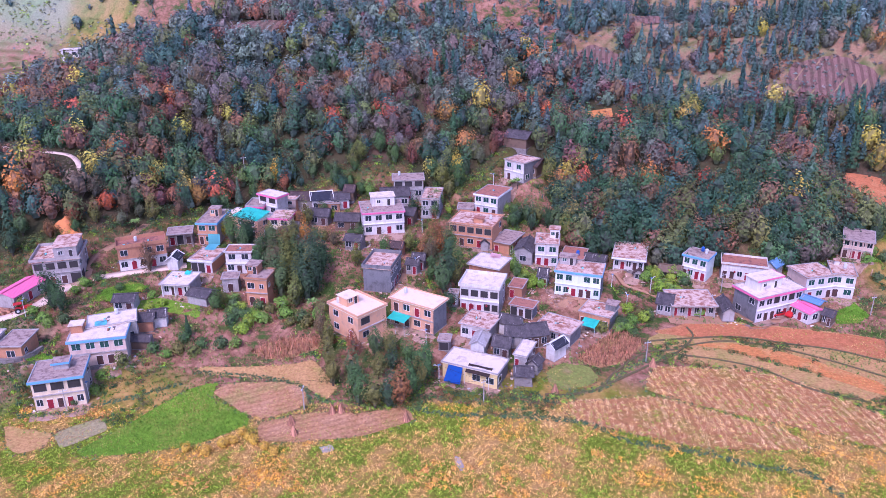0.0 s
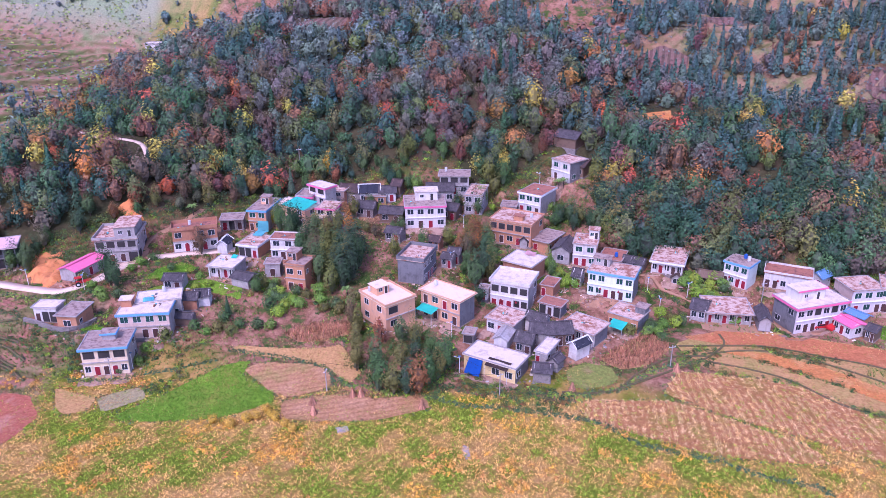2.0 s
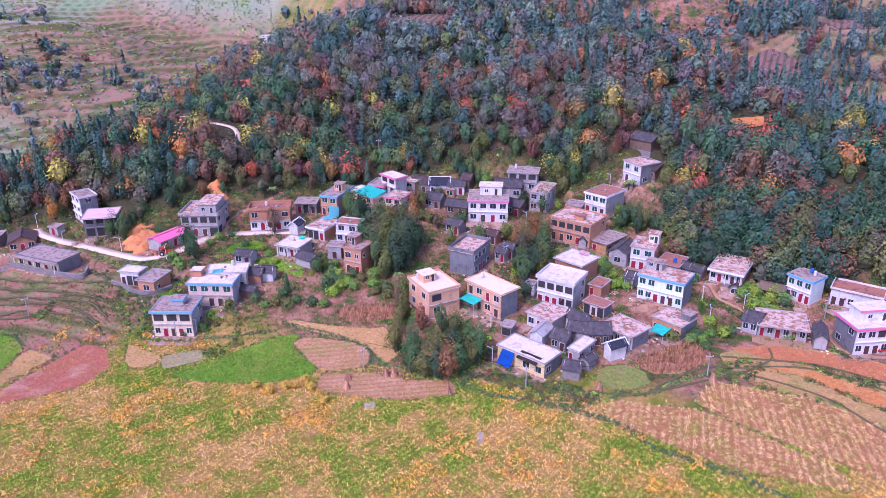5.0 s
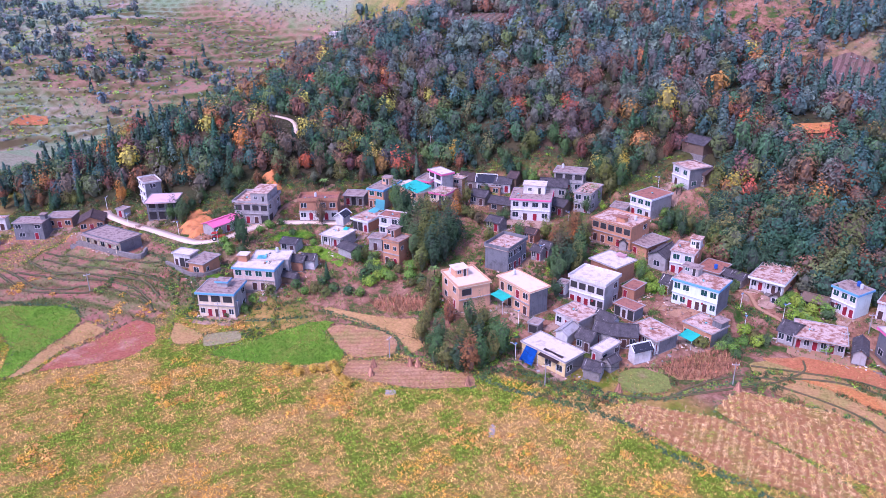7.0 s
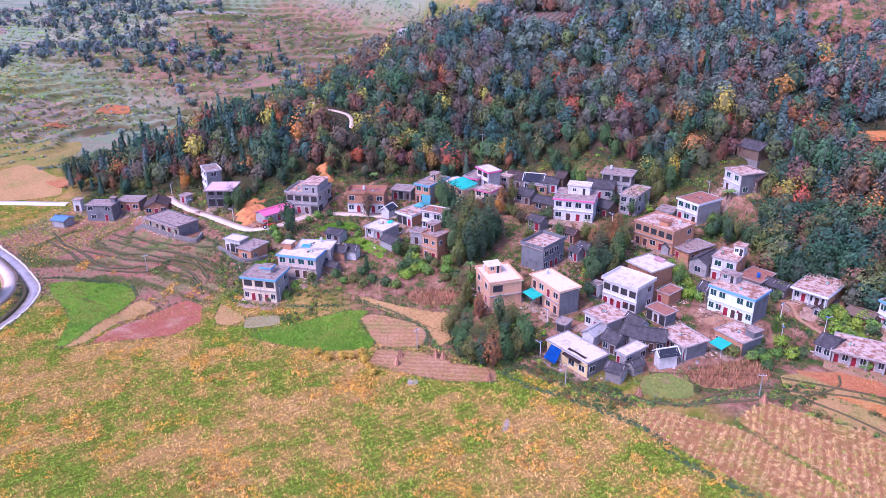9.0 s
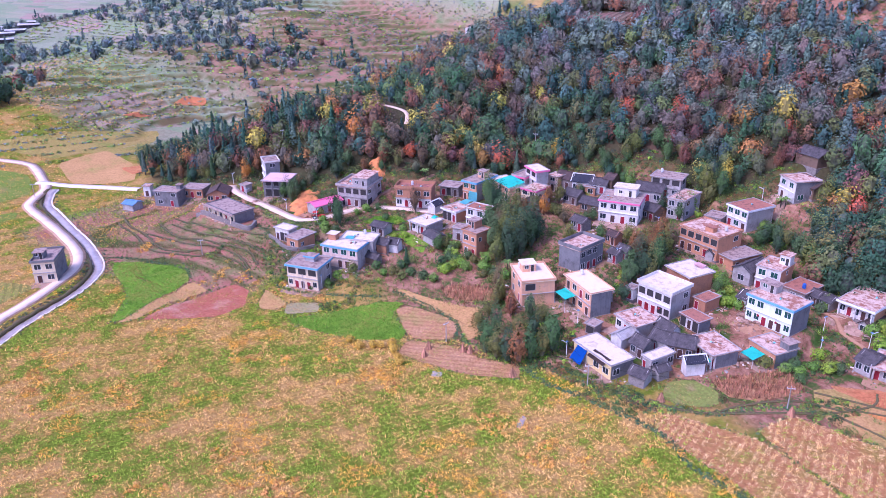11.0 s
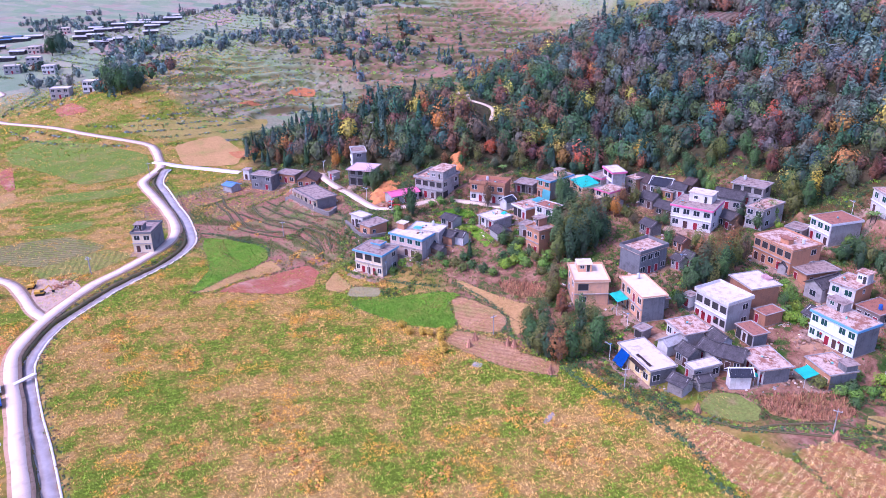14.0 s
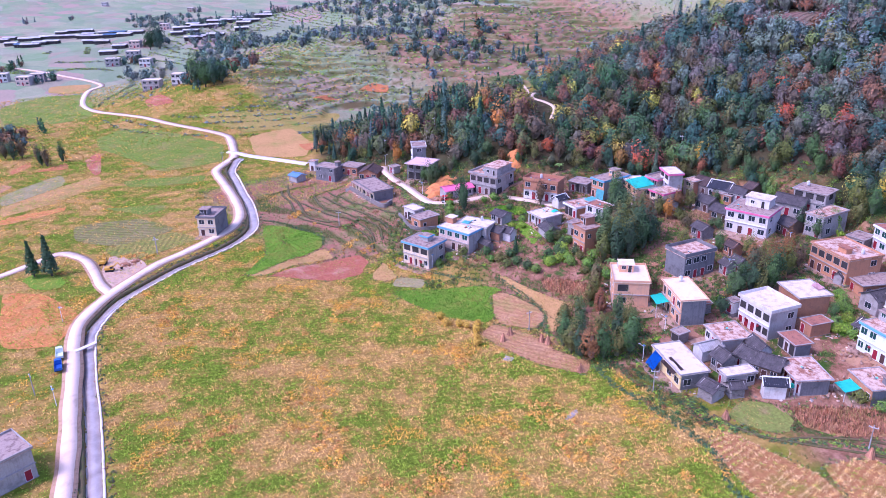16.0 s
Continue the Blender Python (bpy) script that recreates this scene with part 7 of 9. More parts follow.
def street_lamp(x, y, turn=0.0, h=4.0):
    root = thing("street_lamp", pose(x, y, float(ground(x, y)), 0, 0, turn), "white steel street lamp with a short arm", "street lamp", "village street lamps")
    bm = bmesh.new()
    rod(bm, (0, 0, -0.3), (0, 0, h), 0.08, 0.05, 8)
    part("pole", bm, WHITE_TRIM, root)
    bm = bmesh.new()
    rod(bm, (0, 0, h - 0.25), (1.0, 0, h + 0.25), 0.05, 0.04)
    part("arm", bm, WHITE_TRIM, root)
    boxes("lamp_head", METAL, root, (0.75, -0.11, h + 0.2, 1.25, 0.11, h + 0.3))
    boxes("solar_panel", BLUE_SHEET, root, (-0.3, -0.28, h + 0.1, 0.25, 0.28, h + 0.15))


def utility_pole(x, y, turn=0.0, h=5.4):
    root = thing("utility_pole", pose(x, y, float(ground(x, y)), 0, 0, turn), "grey concrete utility pole with crossarm", "utility pole", "utility poles")
    bm = bmesh.new()
    rod(bm, (0, 0, -0.5), (0, 0, h), 0.13, 0.09, 8)
    part("pole", bm, LIGHT_CEMENT, root)
    boxes("crossarm", METAL, root, (-0.8, -0.05, h - 0.6, 0.8, 0.05, h - 0.48))
    for u in (-0.7, 0.0, 0.7):
        bm = bmesh.new()
        rod(bm, (u, 0, h - 0.48), (u, 0, h - 0.25), 0.06, 0.04)
        part("insulator", bm, WHITE_TRIM, root)


street_lamp(-1.0, 134.4, 200)
street_lamp(-134.8, 156.8, 30)
street_lamp(-113.0, 154.9, 200)
street_lamp(-95.5, 151.3, 100)
street_lamp(-72.8, 129.5, 260)
street_lamp(-7.1, 174.1, 30)
street_lamp(16.0, 224.6, 200)
street_lamp(34.6, 168.1, 100)
street_lamp(44.1, 176.1, 260)
street_lamp(53.9, 174.6, 30)
street_lamp(-3.9, 145.5, 200)
street_lamp(-151.4, 164.7, 100)
street_lamp(45.5, 165.2, 100)
street_lamp(109.8, 188.4, 100)
street_lamp(-105.8, 37.0, 20)
street_lamp(-66.1, 27.6, 180)
street_lamp(-22.4, 209.4, 20)
street_lamp(-6.0, 200.4, 180)
utility_pole(8.0, 126.6, 40)
utility_pole(-75.3, 125.1, 30)
utility_pole(-28.0, 125.5, 80)
utility_pole(-158.4, 169.1, 30)
utility_pole(-143.5, 183.1, 80)
utility_pole(44.4, 141.3, 20)
utility_pole(105.3, 162.9, 20)
utility_pole(72.3, 174.5, 20)
utility_pole(-63.4, 229.5, 20)
utility_pole(-134.0, 69.9, 60)
utility_pole(-213.0, 122.5, 60)
utility_pole(-117.4, 124.1, 60)
utility_pole(-135.2, 70.1, 10)
utility_pole(-73.4, 24.8, 10)
utility_pole(66.2, 164.3, 10)

# ---- crops, grass and scrub ----
def blades(rng, x, y, per, h, w, lean=0.5):
    """Tufts of tapered blades at many places; returns the corners, three to a blade."""
    k = len(x)
    X, Y = np.repeat(x, per), np.repeat(y, per)
    Z = ground(X, Y) - 0.03
    hh = np.repeat(h, per) * rng.uniform(0.6, 1.15, k * per)
    a = rng.uniform(0, 2 * math.pi, k * per)
    out = rng.uniform(0.1, 1.0, k * per) * lean * hh
    r = rng.uniform(0, 0.22, k * per)
    px, py = X + r * np.cos(a), Y + r * np.sin(a)
    tx, ty = px + out * np.cos(a), py + out * np.sin(a)
    s = np.repeat(w, per) * rng.uniform(0.7, 1.2, k * per)
    nx_, ny_ = -np.sin(a) * s, np.cos(a) * s
    low = np.stack([px - nx_ * 0.6, py - ny_ * 0.6, Z], -1), np.stack([px + nx_ * 0.6, py + ny_ * 0.6, Z], -1)
    high = np.stack([tx + nx_, ty + ny_, Z + hh], -1), np.stack([tx - nx_, ty - ny_, Z + hh * 0.9], -1)
    return np.stack([low[0], low[1], high[0]], 1).reshape(-1, 3)


def stuff(name, verts, tints, label, category, material=BLADE):
    ob = new(name, mesh_of(name, verts, np.arange(len(verts)).reshape(-1, 3), [material], tint=tints))
    return tagged(ob, label, category, kind="stuff")


def scatter(count, x0, x1, y0, y1, seed):
    r = np.random.default_rng(seed)
    return r, r.uniform(x0, x1, count), r.uniform(y0, y1, count)


def clear_of_lots(x, y, gap=0.6):
    ok = np.ones(len(x), bool)
    for lx, ly, lz, turn, w, d, h in LOTS.values():
        c, s = math.cos(radians(turn)), math.sin(radians(turn))
        u, v = np.abs((x - lx) * c + (y - ly) * s), np.abs((y - ly) * c - (x - lx) * s)
        ok &= (u > w / 2 + gap) | (v > d / 2 + gap)
    return ok


def clear_of_roads(x, y):
    ok = np.ones(len(x), bool)
    for line, wide in ((VALLEY_ROAD, 2.8), (SIDE_ROAD, 2.2), (VILLAGE_ROAD, 2.0), (WOOD_LANE, 1.6), (HILL_LANE, 1.7), (EAST_PATH, 1.4), (BRIDGE_ROAD, 2.0), (CANAL, 3.2)):
        ok &= near_line(x, y, [tuple(p) for p in line[::2]]) > wide
    return ok


BARE = [[(48.7, 154.4), (58.8, 159.1), (74.4, 158.6), (90.5, 155.0), (102.8, 151.3), (97.9, 142.3), (89.1, 146.8), (80.0, 149.5), (68.2, 152.8), (57.5, 152.4)], [(55.9, 149.3), (65.9, 150.2), (78.2, 145.3), (92.5, 132.5), (90.3, 128.5), (88.3, 129.7), (77.9, 138.9), (64.7, 146.8)], [(53.7, 146.7), (63.3, 146.3), (77.4, 137.9), (88.9, 129.4), (85.8, 127.1), (76.9, 131.5), (69.1, 138.6), (57.0, 142.6)], [(45.5, 139.7), (63.1, 138.8), (73.6, 134.7), (80.0, 128.3), (86.3, 121.3), (80.6, 111.0), (68.3, 117.7), (57.1, 122.3), (45.5, 128.3), (41.5, 131.1)], [(24.5, 126.8), (42.0, 128.3), (47.2, 126.6), (65.7, 116.5), (67.5, 111.2), (48.0, 111.7), (35.7, 116.3), (25.6, 120.2)], [(21.8, 137.2), (26.5, 140.1), (31.8, 139.0), (32.9, 134.9), (29.9, 131.7), (25.0, 130.3), (22.2, 131.0)], [(-48.1, 130.9), (-45.8, 133.5), (-34.1, 134.5), (-28.9, 131.8), (-27.5, 126.8), (-35.1, 122.4), (-40.1, 124.5)], [(-36.2, 122.0), (-25.5, 124.7), (-18.6, 123.6), (-7.4, 125.3), (-5.6, 121.4), (-14.6, 116.7), (-27.2, 115.3), (-35.3, 115.7)], [(-53.2, 138.6), (-35.0, 139.5), (-28.5, 141.2), (-21.9, 132.0), (-23.9, 127.9), (-28.3, 132.0), (-36.6, 135.2), (-51.4, 136.5)], [(-86.1, 121.0), (-79.5, 119.7), (-75.8, 119.1), (-74.8, 115.5), (-79.1, 112.6), (-82.9, 115.7)], [(-75.5, 119.2), (-68.1, 123.7), (-64.9, 120.0), (-72.1, 114.4)], [(-96.9, 88.8), (-98.5, 99.7), (-96.6, 119.0), (-90.2, 118.5), (-83.6, 111.9), (-83.9, 102.1)], [(-100.4, 84.4), (-104.8, 101.9), (-107.2, 112.8), (-98.7, 111.7), (-100.4, 102.6), (-97.9, 89.1)]]
LUSH = [[(-69.0, 113.5), (-60.3, 123.9), (-53.5, 131.7), (-47.2, 134.3), (-48.1, 129.7), (-38.8, 123.8), (-38.2, 121.0), (-46.5, 115.4), (-57.3, 113.0), (-66.4, 112.2)], [(-101.7, 84.1), (-112.0, 95.7), (-138.1, 106.1), (-118.1, 118.3), (-108.5, 112.7), (-104.6, 100.0), (-100.3, 87.2)], [(-83.9, 158.5), (-83.3, 164.7), (-78.4, 169.5), (-72.7, 167.0), (-75.5, 162.3), (-81.3, 159.1)], [(54.9, 175.8), (59.7, 179.0), (63.4, 175.2), (61.1, 170.7), (56.3, 171.1)], [(95.9, 163.4), (103.7, 168.1), (105.3, 162.9), (100.7, 159.2), (95.0, 158.9)], [(111.6, 186.7), (117.2, 186.9), (118.4, 183.0), (113.5, 182.3)], [(19.5, 178.6), (21.1, 182.0), (24.2, 176.8), (23.7, 172.1), (21.3, 173.1)], [(-89.4, 137.4), (-86.7, 140.1), (-82.9, 138.9), (-81.8, 136.3), (-86.0, 135.5)]]
MAIZE = [[(29.2, 141.8), (35.8, 149.9), (42.0, 154.2), (46.1, 149.4), (40.4, 141.5), (33.5, 138.4)], [(-42.7, 143.9), (-36.6, 148.3), (-29.0, 149.0), (-26.3, 145.9), (-32.9, 141.7), (-39.0, 141.0)]]
FAR_PLOTS = [[(-238.1, 144.8), (-236.9, 166.7), (-214.4, 164.1), (-196.0, 153.8), (-213.3, 137.6)]]
STUBBLE_PLOTS = [[(45.5, 139.7), (63.1, 138.8), (73.6, 134.7), (80.0, 128.3), (86.3, 121.3), (80.6, 111.0), (68.3, 117.7), (57.1, 122.3), (45.5, 128.3), (41.5, 131.1)], [(24.5, 126.8), (42.0, 128.3), (47.2, 126.6), (65.7, 116.5), (67.5, 111.2), (48.0, 111.7), (35.7, 116.3), (25.6, 120.2)]]
STRAW, GRASS, GOLD, RUST, PALE = (0.68, 0.41, 0.10), (0.26, 0.37, 0.03), (0.76, 0.40, 0.05), (0.48, 0.21, 0.08), (0.68, 0.43, 0.14)


def mixed_tints(r, x, y, straw_bias=0.20):
    p = field_patch(x, y) + r.normal(scale=0.30, size=len(x)) + straw_bias
    t = np.where((p > 0.12)[:, None], np.array(STRAW), np.array(GRASS))
    t = np.where((p > 0.75)[:, None], np.array(PALE), t)
    t = np.where(((wave_noise(x, y, 6.0, 5.0) > 0.62) & (r.random(len(x)) < 0.6))[:, None], np.array(GOLD), t)
    t = np.where((r.random(len(x)) < 0.04)[:, None], np.array(RUST), t)
    return t * r.uniform(0.75, 1.2, (len(x), 1)), p


def field_tufts(name, count, x0, x1, y0, y1, seed, label, size=1.0):
    r, x, y = scatter(count, x0, x1, y0, y1, seed)
    across = x * 0.90 - y * 0.44
    shift = (np.round(across / 1.25) * 1.25 - across) * 0.25
    x, y = x + 0.90 * shift, y - 0.44 * shift
    keep = clear_of_roads(x, y) & clear_of_lots(x, y, 1.0)
    for poly in BARE + LUSH + MAIZE + FAR_PLOTS:
        keep &= ~inside(x, y, poly)
    keep &= ~((x > -150) & (x < -92) & (y > 106))
    x, y = x[keep], y[keep]
    t, p = mixed_tints(r, x, y)
    h = size * np.where(p > 0.12, r.uniform(0.16, 0.42, len(x)), r.uniform(0.18, 0.42, len(x)))
    v = blades(r, x, y, 4, h, np.full(len(x), 0.15 * size), 2.1)
    stuff(name, v, np.repeat(t, 12, 0), label, "field plants")


field_tufts("field_grass", 132000, -120, 112, 34, 127, 21, "tangled dry maize straw and green grass in the foreground field")
field_tufts("field_grass", 34000, -260, -118, 20, 150, 22, "dry straw and grass in the fields by the canal", 1.15)
field_tufts("field_grass", 15000, -430, -258, 40, 240, 24, "grass and straw in the far valley fields", 1.9)
field_tufts("field_grass", 9000, -120, 30, 14, 36, 23, "rough grass beside the valley road")

# golden dry weeds standing in the straw
r, x, y = scatter(16000, -140, 100, 38, 126, 25)
keep = clear_of_roads(x, y) & (wave_noise(x, y, 7.0, 5.5) + 0.5 * wave_noise(x, y, 2.2, 1.5) > 0.72)
for poly in BARE + LUSH + MAIZE:
    keep &= ~inside(x, y, poly)
x, y = x[keep], y[keep]
GOLDS = np.array([GOLD, (0.66, 0.34, 0.07), STRAW, (0.58, 0.26, 0.07)])
GOLD_SPOTS = x, y, GOLDS[r.integers(4, size=len(x))] * r.uniform(0.75, 1.15, (len(x), 1)), r.uniform(0.45, 1.2, len(x))

# lush meadow grass
vs, ts = [], []
for i, poly in enumerate(LUSH):
    xs, ys = zip(*poly)
    r, x, y = scatter(9000 if i < 2 else int((max(xs) - min(xs)) * (max(ys) - min(ys)) * 18), min(xs), max(xs), min(ys), max(ys), 31 + i)
    k = inside(x, y, poly)
    x, y = x[k], y[k]
    p = wave_noise(x, y, 5.0, 1.0) + r.normal(scale=0.3, size=len(x))
    t = np.where((p > 0.2)[:, None], (0.36, 0.32, 0.08), np.where((p > -0.1)[:, None], (0.20, 0.40, 0.035), (0.14, 0.30, 0.03))) * r.uniform(0.8, 1.2, (len(x), 1))
    vs.append(blades(r, x, y, 4, r.uniform(0.25, 0.55, len(x)), np.full(len(x), 0.12), 0.8))
    ts.append(np.repeat(t, 12, 0))
stuff("meadow_grass", np.concatenate(vs), np.concatenate(ts), "lush bright green meadow grass", "grass")

# standing dry maize
vs, ts = [], []
for i, poly in enumerate(MAIZE):
    xs, ys = zip(*poly)
    gx, gy = np.meshgrid(np.arange(min(xs), max(xs), 0.55), np.arange(min(ys), max(ys), 0.5))
    r = np.random.default_rng(41 + i)
    x, y = gx.ravel() + r.normal(scale=0.12, size=gx.size), gy.ravel() + r.normal(scale=0.12, size=gx.size)
    k = inside(x, y, poly) & (r.random(len(x)) < 0.93)
    x, y = x[k], y[k]
    t = np.array((0.44, 0.21, 0.12)) * r.uniform(0.5, 1.4, (len(x), 1)) * (1 + r.normal(scale=0.06, size=(len(x), 3)))
    vs.append(blades(r, x, y, 5, r.uniform(0.9, 1.8, len(x)), np.full(len(x), 0.13), 0.42))
    ts.append(np.repeat(t, 15, 0))
stuff("maize_stalks", np.concatenate(vs), np.concatenate(ts), "standing dead brown maize stalks in two plots", "maize")

# rows of cut maize in the stubble fields
vs, ts = [], []
for i, poly in enumerate(STUBBLE_PLOTS):
    xs, ys = zip(*poly)
    r = np.random.default_rng(51 + i)
    gx, gy = np.meshgrid(np.arange(min(xs) - 12, max(xs) + 12, 1.45), np.arange(min(ys), max(ys), 0.17))
    x = (gx + (gy - min(ys)) * (-0.10 + 0.12 * i) + 0.12 * np.sin(gy / 3.0 + gx)).ravel() + r.normal(scale=0.20, size=gx.size)
    y = gy.ravel() + r.normal(scale=0.1, size=gx.size)
    k = inside(x, y, poly) & (wave_noise(x, y, 4.0, 0.7) + r.normal(scale=0.5, size=len(x)) > -0.75)
    x, y = x[k], y[k]
    t = np.where((r.random(len(x)) < 0.12)[:, None], GRASS, np.where((r.random(len(x)) < 0.35)[:, None], PALE, (0.70, 0.46, 0.21))) * r.uniform(0.8, 1.2, (len(x), 1))
    vs.append(blades(r, x, y, 18, r.uniform(0.14, 0.42, len(x)), np.full(len(x), 0.14), 2.0))
    ts.append(np.repeat(t, 54, 0))
stuff("stubble", np.concatenate(vs), np.concatenate(ts), "rows of pale cut maize straw on pinkish soil", "stubble")


def clumps(name, x, y, tints, size, leaves, label, seed, squash=0.8, leaf=0.30):
    """Low scrub: leafy clumps of many small leaves."""
    r = np.random.default_rng(seed)
    k = len(x)
    d = r.normal(size=(k, leaves, 3))
    d /= np.linalg.norm(d, axis=2)[:, :, None]
    d[:, :, 2] = np.abs(d[:, :, 2]) * squash
    s = np.asarray(size)[:, None, None]
    c = np.stack([x, y, ground(x, y)], -1)[:, None, :] + d * s * r.uniform(0.45, 1.1, (k, leaves, 1))
    v = leaf_cards(r, c.reshape(-1, 3), leaf, 0.5, d.reshape(-1, 3))
    stuff(name, v, np.repeat(tints, 3 * leaves, 0), label, "scrub", LEAF)


clumps("golden_weeds", *GOLD_SPOTS, 18, "golden orange dry weeds standing in the straw field", 26, leaf=0.26)

GREENS = np.array([TINTS[k] for k in ("green", "dark", "olive", "green", "lime", "brown", "olive", "rust", "green")])


def scrub_tints(r, k):
    return GREENS[r.integers(len(GREENS), size=k)] * (1.05, 1.1, 0.72) * r.uniform(0.7, 1.3, (k, 1))


# scrub and gardens between the houses
r, x, y = scatter(30000, -186, 118, 122, 236, 61)
keep = clear_of_roads(x, y) & clear_of_lots(x, y, 1.5) & (wood_depth(x, y) < 6) & ((x > -116) | (y > 150))
for poly in BARE + LUSH + MAIZE + [[(-81.7, 151.6), (-78.8, 158.5), (-69.6, 162.3), (-58.1, 159.3), (-56.9, 154.2), (-66.5, 157.6), (-76.1, 154.7)]]:
    keep &= ~inside(x, y, poly)
keep &= (wave_noise(x, y, 11.0, 3.3) + 0.5 * wave_noise(x, y, 4.0, 1.1) > np.where((x > -2) & (x < 55) & (y < 172), 0.45, np.where(wood_depth(x, y) > -9, -2.0, 0.22)))
x, y = x[keep], y[keep]
clumps("scrub", x, y, scrub_tints(r, len(x)), r.uniform(0.35, 1.3, len(x)) * np.where(wood_depth(x, y) > -9, 1.5, 1.0), 46, "green scrub, weeds and garden plants between the houses", 62, leaf=0.2)

# undergrowth on the woodland floor
r, x, y = scatter(9000, -206, 150, 156, 300, 65)
keep = (wood_depth(x, y) > 0) & (x > -211 + np.maximum(y - 172, 0) * 0.24) & clear_of_lots(x, y, 1.5) & clear_of_roads(x, y) & (r.random(len(x)) < 0.5)
x, y = x[keep], y[keep]
kinds = np.array([TINTS[k] for k in ("dark", "green", "olive", "brown", "blue")])
clumps("undergrowth", x, y, kinds[r.integers(5, size=len(x))] * r.uniform(0.7, 1.1, (len(x), 1)), r.uniform(0.8, 1.9, len(x)), 20, "dark leafy undergrowth on the woodland floor", 66)

# rough grass between the houses
r, x, y = scatter(85000, -186, 118, 124, 232, 63)
keep = clear_of_roads(x, y) & clear_of_lots(x, y, 0.8) & (wood_depth(x, y) < 4) & ((x > -116) | (y > 150))
for poly in BARE + LUSH + MAIZE:
    keep &= ~inside(x, y, poly)
keep &= wave_noise(x, y, 8.0, 4.1) + r.normal(scale=0.4, size=len(x)) > np.where((x > -2) & (x < 55) & (y < 172), 0.6, -0.35)
x, y = x[keep], y[keep]
p = wave_noise(x, y, 10.0, 7.0) + r.normal(scale=0.4, size=len(x))
t = np.where((p > 0.6)[:, None], (0.42, 0.27, 0.13), np.where((p > 0.2)[:, None], (0.24, 0.24, 0.07), np.where((p > -0.3)[:, None], (0.13, 0.25, 0.04), (0.075, 0.16, 0.035)))) * r.uniform(0.75, 1.25, (len(x), 1))
stuff("village_grass", blades(r, x, y, 4, r.uniform(0.25, 0.7, len(x)), np.full(len(x), 0.14), 0.9), np.repeat(t, 12, 0), "rough green grass and weeds between the houses", "grass")

# bricks, stones and boards lying about the houses
r, x, y = scatter(26000, -180, 118, 124, 236, 107)
keep = clear_of_lots(x, y, 0.35) & ~clear_of_lots(x, y, 2.8) & clear_of_roads(x, y) & (wave_noise(x, y, 4.0, 9.0) + r.normal(scale=0.3, size=len(x)) > 0.15)
x, y = x[keep], y[keep]
k = len(x)
lx, ly, lz = r.uniform(0.1, 0.38, k) * r.choice((1, 1, 2), k), r.uniform(0.07, 0.22, k), r.uniform(0.08, 0.36, k)
a = r.uniform(0, math.pi, k)
corner = np.array(((-1, -1, 0), (1, -1, 0), (1, 1, 0), (-1, 1, 0), (-0.9, -0.9, 1), (0.9, -0.9, 1), (0.9, 0.9, 1), (-0.9, 0.9, 1)))
u, v = corner[None, :, 0] * lx[:, None], corner[None, :, 1] * ly[:, None]
px, py = x[:, None] + u * np.cos(a)[:, None] - v * np.sin(a)[:, None], y[:, None] + u * np.sin(a)[:, None] + v * np.cos(a)[:, None]
pz = (ground(x, y) - 0.04)[:, None] + corner[None, :, 2] * lz[:, None]
quads = (np.arange(k)[:, None, None] * 8 + np.array(((4, 5, 6, 7), (0, 1, 5, 4), (1, 2, 6, 5), (2, 3, 7, 6), (3, 0, 4, 7)))[None]).reshape(-1, 4)
kinds = np.array([(0.50, 0.34, 0.27), (0.40, 0.18, 0.11), (0.30, 0.28, 0.27), (0.62, 0.54, 0.48), (0.16, 0.12, 0.09), (0.34, 0.22, 0.16)])
tagged(new("debris", mesh_of("debris", np.stack([px, py, pz], -1).reshape(-1, 3), quads, [BLADE], tint=np.repeat(kinds[r.integers(6, size=k)], 8, 0))), "loose bricks, stones and boards lying round the houses", "debris", kind="stuff")

